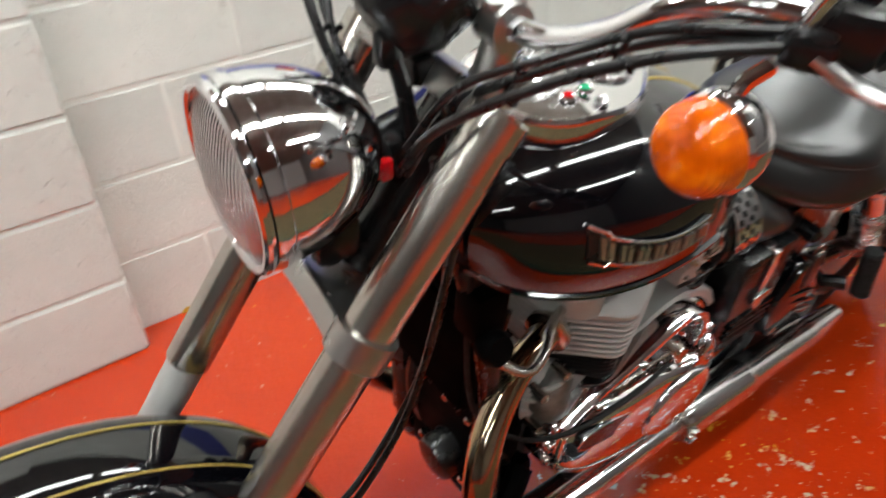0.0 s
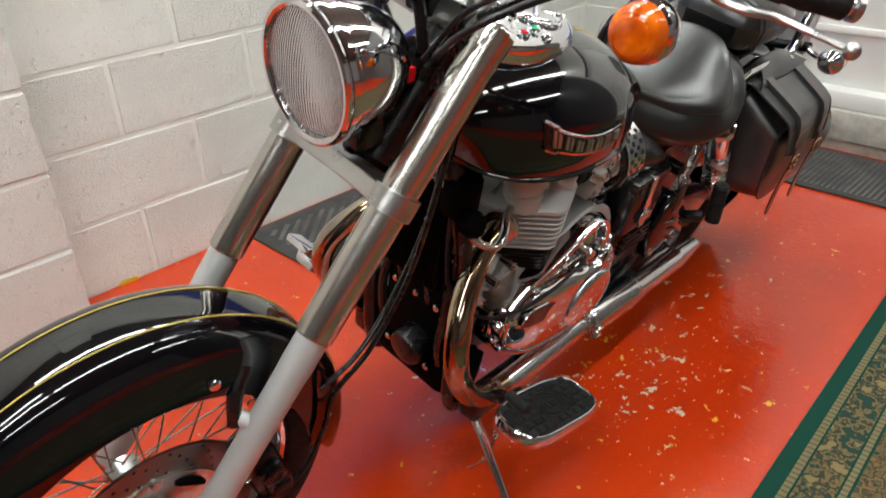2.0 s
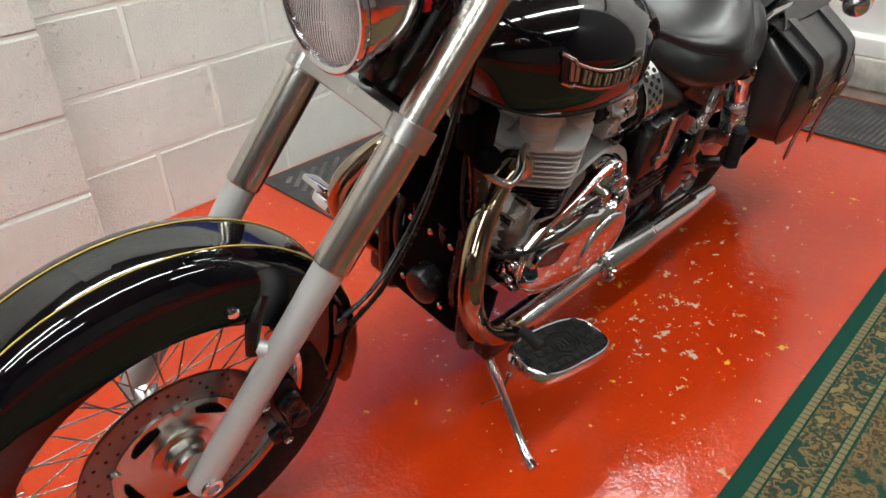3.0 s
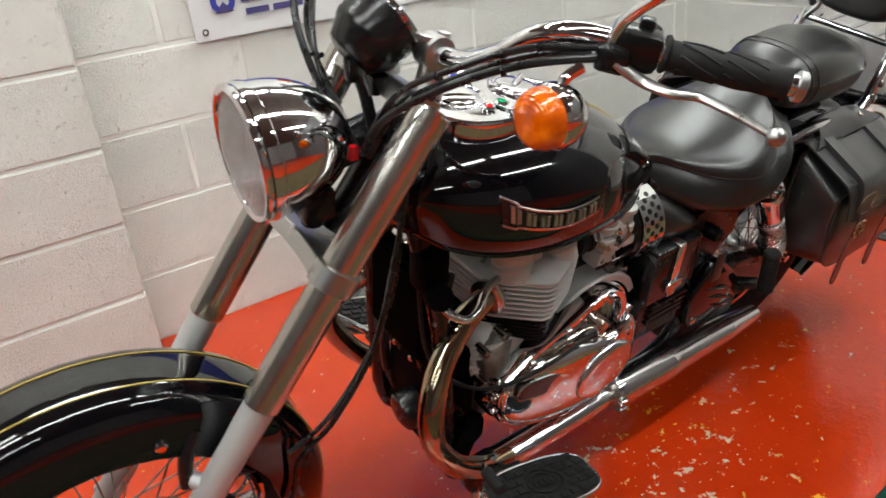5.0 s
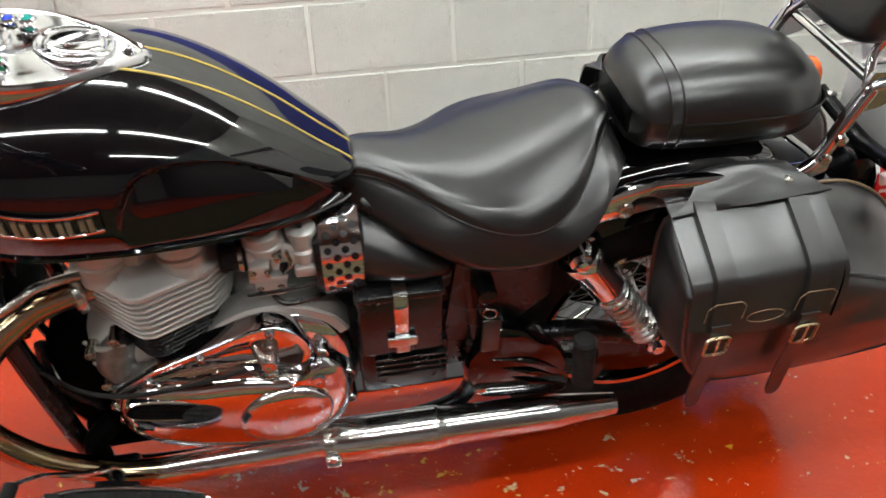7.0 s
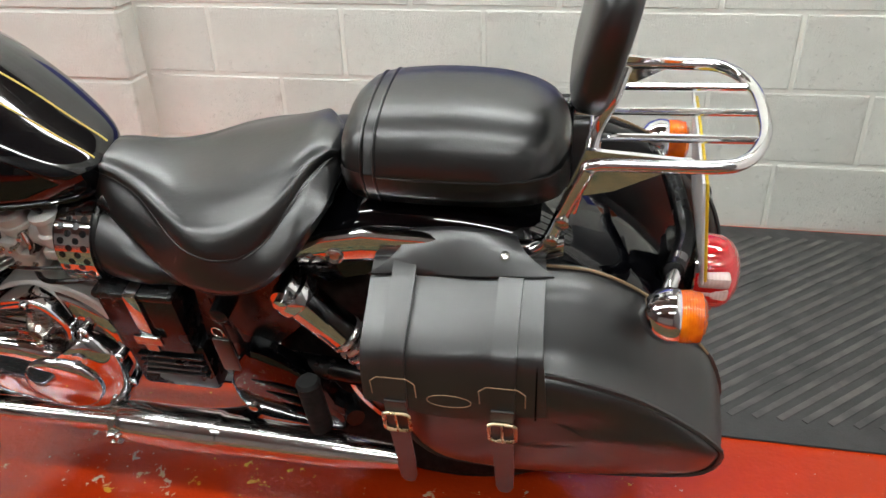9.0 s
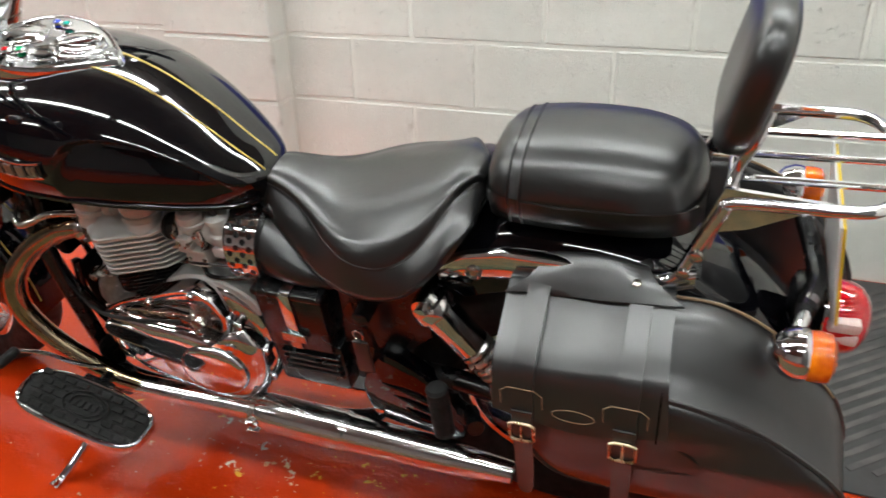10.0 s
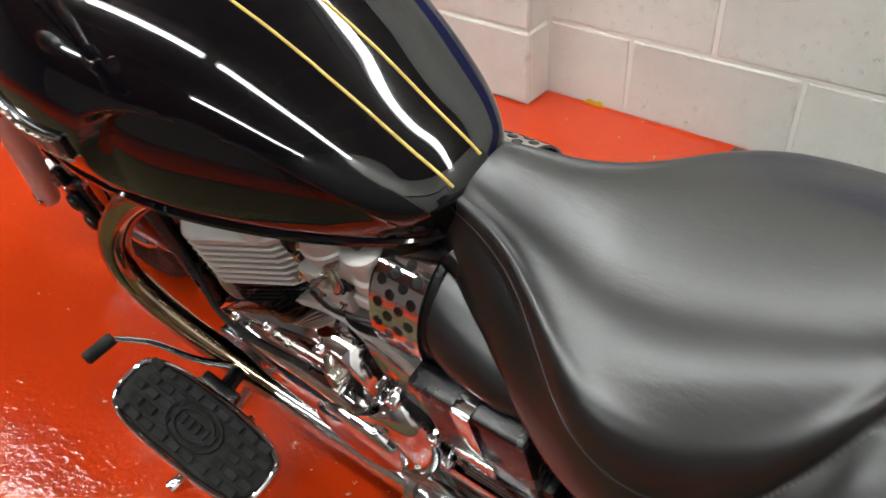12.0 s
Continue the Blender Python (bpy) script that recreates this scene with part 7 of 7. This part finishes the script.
# ---- motorcycles parked further along the wall ----
def parked_bike(x, y, turn, steer, rim_mat, tank_mat, label):
    root = new("motorcycle")
    root.matrix_basis = pose(x, y, 0, 8, 0, turn)
    tagged(root, label, "motorcycle", "parked motorcycles")

    turned = Matrix.Rotation(radians(steer), 4, "Z")

    def add(name, bm, mat, lab="", ahead=False, parent=None):
        if ahead:
            bm.transform(turned)
        return part(name, bm, mat, parent or root, lab)

    for cx, R, wdt, nm in ((0.0, 0.31, 0.11, "front_wheel"), (1.45, 0.31, 0.15, "rear_wheel")):
        c = Vector((cx, 0, R))
        bm = bm_new()
        torus(bm, c, (0, 1, 0), R - 0.05, 0.05, 48, 12, wdt / 0.1)
        ah = cx == 0.0
        w = add(nm, bm, RUBBER, "", ah)
        bm = bm_new()
        torus(bm, c, (0, 1, 0), R - 0.095, 0.014, 48, 8, 2.0)
        add("rim", bm, rim_mat, "", ah, w)
        bm = bm_new()
        lathe(bm, c - Vector((0, 0.06, 0)), (0, 1, 0), [(0, 0.02), (0, 0.045), (0.02, 0.03), (0.10, 0.03), (0.12, 0.045), (0.12, 0.02)], 20)
        add("hub", bm, ALU, "", ah, w)
        bm = bm_new()
        lathe(bm, c - Vector((0, 0.075, 0)), (0, 1, 0), [(0, 0.05), (0, 0.125), (0.005, 0.125), (0.005, 0.05)], 32)
        add("brake_disc", bm, STEEL, "", ah, w)
        for k in range(24):
            bm = bm_new()
            a = 2 * math.pi * k / 24
            b = a + (0.4 if k % 2 else -0.4)
            tube(bm, [c + Vector((0.035 * math.cos(b), 0.04 * (-1) ** k, 0.035 * math.sin(b))), c + Vector(((R - 0.1) * math.cos(a), 0, (R - 0.1) * math.sin(a)))], 0.0028, 5)
            add("spoke", bm, STEEL, "", ah, w)
        bm = mudguard(c, R + 0.03, 0.075, radians(40), radians(150), 0.05)
        add("mudguard", bm, tank_mat, "", ah)
    for s in (-1, 1):
        bm = bm_new()
        tube(bm, [(0.0, 0.095 * s, 0.30), (0.32, 0.095 * s, 0.92)], [0.026, 0.02], 14)
        add("fork_leg", bm, ALU, "", True)
        bm = bm_new()
        tube(bm, [(0.36, 0.0, 1.0), (0.36, 0.12 * s, 1.03), (0.40, 0.30 * s, 1.10), (0.50, 0.40 * s, 1.06)], 0.012, 10)
        add("handlebar", bm, CHROME, "", True)
        bm = bm_new()
        lathe(bm, (0.22, 0.17 * s, 0.86), (-1, 0, 0), curve_profile([(-0.03, 0.0), (-0.02, 0.025), (0.0, 0.033), (0.02, 0.031), (0.032, 0.018), (0.035, 0)], 3), 20)
        tube(bm, [(0.24, 0.16 * s, 0.86), (0.27, 0.08 * s, 0.86)], 0.007, 8)
        add("turn_signal", bm, ORANGE, "", True)
        bm = bm_new()
        tube(bm, [(0.25, 0.13 * s, 0.56), (0.0, 0.15 * s, 0.40), (0.45, 0.15 * s, 0.22), (1.5, 0.17 * s, 0.28)], [0.02, 0.022, 0.024, 0.04], 14)
        add("exhaust", bm, CHROME)
    bm = bm_new()
    lathe(bm, (0.15, 0, 0.88), (1, 0, 0.05), [(0, 0.0), (0.0, 0.08), (0.012, 0.088)] + curve_profile([(0.02, 0.088), (0.06, 0.08), (0.10, 0.055), (0.12, 0.0)], 4), 32)
    add("headlamp", bm, CHROME, "", True)
    bm = bm_new()
    rings = []
    for xx, w, zt, zb in ((0.40, 0.05, 0.86, 0.78), (0.45, 0.11, 0.93, 0.74), (0.58, 0.15, 0.96, 0.72), (0.75, 0.13, 0.92, 0.70), (0.88, 0.07, 0.83, 0.71)):
        rings.append([Vector((xx, w * math.cos(a), (zt + zb) / 2 + (zt - zb) / 2 * math.sin(a))) for a in np.linspace(0, 2 * math.pi, 24, endpoint=False)])
    loft(bm, rings)
    add("fuel_tank", bm, tank_mat)
    bm = bm_new()
    rings = []
    for xx, w, zt in ((0.86, 0.06, 0.80), (0.95, 0.13, 0.78), (1.15, 0.15, 0.77), (1.3, 0.12, 0.84), (1.55, 0.10, 0.86)):
        rings.append([Vector((xx, w * math.cos(a), zt - 0.05 + 0.05 * math.sin(a))) for a in np.linspace(0, 2 * math.pi, 20, endpoint=False)])
    loft(bm, rings)
    add("seat", bm, LEATHER)
    bm = bm_new()
    box(bm, (0.66, 0, 0.42), (0.46, 0.26, 0.34), 0.06)
    box(bm, (0.62, 0, 0.62), (0.22, 0.24, 0.16), 0.02)
    add("engine", bm, CASE)
    bm = bm_new()
    tube(bm, [(0.36, 0, 0.90), (0.42, 0, 0.60), (0.45, 0, 0.22), (1.0, 0, 0.22), (1.05, 0, 0.68), (1.5, 0, 0.72)], 0.022, 12)
    add("frame", bm, BLACK)
    bm = bm_new()
    tube(bm, [(0.55, -0.10, 0.25), (0.50, -0.26, 0.045)], 0.012, 10)
    add("side_stand", bm, STEEL)
    return root


GOLDRIM = material("gold_anodised_rim", (0.55, 0.33, 0.10), 0.3, 1)
REDPAINT = material("red_gloss_paint", (0.32, 0.03, 0.012), 0.1, 0, 1.0)
parked_bike(-2.55, -0.35, 180, 33, CHROME, REDPAINT, "red and chrome motorcycle with spoked wheels parked beside the wall")
parked_bike(-3.12, -0.86, 186, 30, GOLDRIM, PAINT, "black motorcycle with gold wheel rims parked in the row")

# ---- blocks of the walls ----
BW, BH, J = 0.45, 0.225, 0.0075


def block_mesh(w, h, d, name="block"):
    bm = bm_new()
    box(bm, (0, 0, 0), (w, d, h), 0.006, None, 1)
    me = finish(name, bm, BLOCK, smooth=False)
    return me


MESHES = {}


def lay(parent, cx, cz, y, w, h, turn=0):
    key = (round(w, 3), round(h, 3))
    if key not in MESHES:
        MESHES[key] = block_mesh(w, h, 0.024)
    ob = new("block", MESHES[key])
    ob.parent = parent
    ob.matrix_basis = Matrix.Translation((cx, y, cz) if not turn else (y, cx, cz)) @ Matrix.Rotation(radians(90 * turn), 4, "Z") @ pose(0, random.uniform(-0.0012, 0.0012), 0, random.uniform(-0.25, 0.25), 0, random.uniform(-0.25, 0.25))
    return ob


def course_run(parent, a, b, y, phase, turn=0, rows=12):
    """Running bond between a and b, joints on the grid phase + n * BW, every second course shifted by half."""
    for r in range(rows):
        z0 = BH * r
        shift = phase + (BW / 2 if r % 2 else 0)
        cuts = [a] + [shift + BW * k for k in range(-14, 14) if a + 0.03 < shift + BW * k < b - 0.03] + [b]
        for p, q in zip(cuts, cuts[1:]):
            lay(parent, (p + q) / 2, z0 + BH / 2, y, q - p - J, BH - J, turn)


course_run(wall_north, PIER[1], X1, 0.011, 0.0)
course_run(wall_north, X0, PIER[0], 0.011, 0.0)
course_run(wall_east, DY1, 0.0, X1 + 0.011, 0.0, 1)
for r in range(12):
    z = BH * r + BH / 2
    lay(pier, (PIER[0] + PIER[1]) / 2, z, -PIER[2] + 0.011, PIER[1] - PIER[0] - 0.002, BH - J)
    for xx in (PIER[0] + 0.011, PIER[1] - 0.011):
        lay(pier, -PIER[2] / 2 + 0.005, z, xx, PIER[2] - 0.014, BH - J, 1)
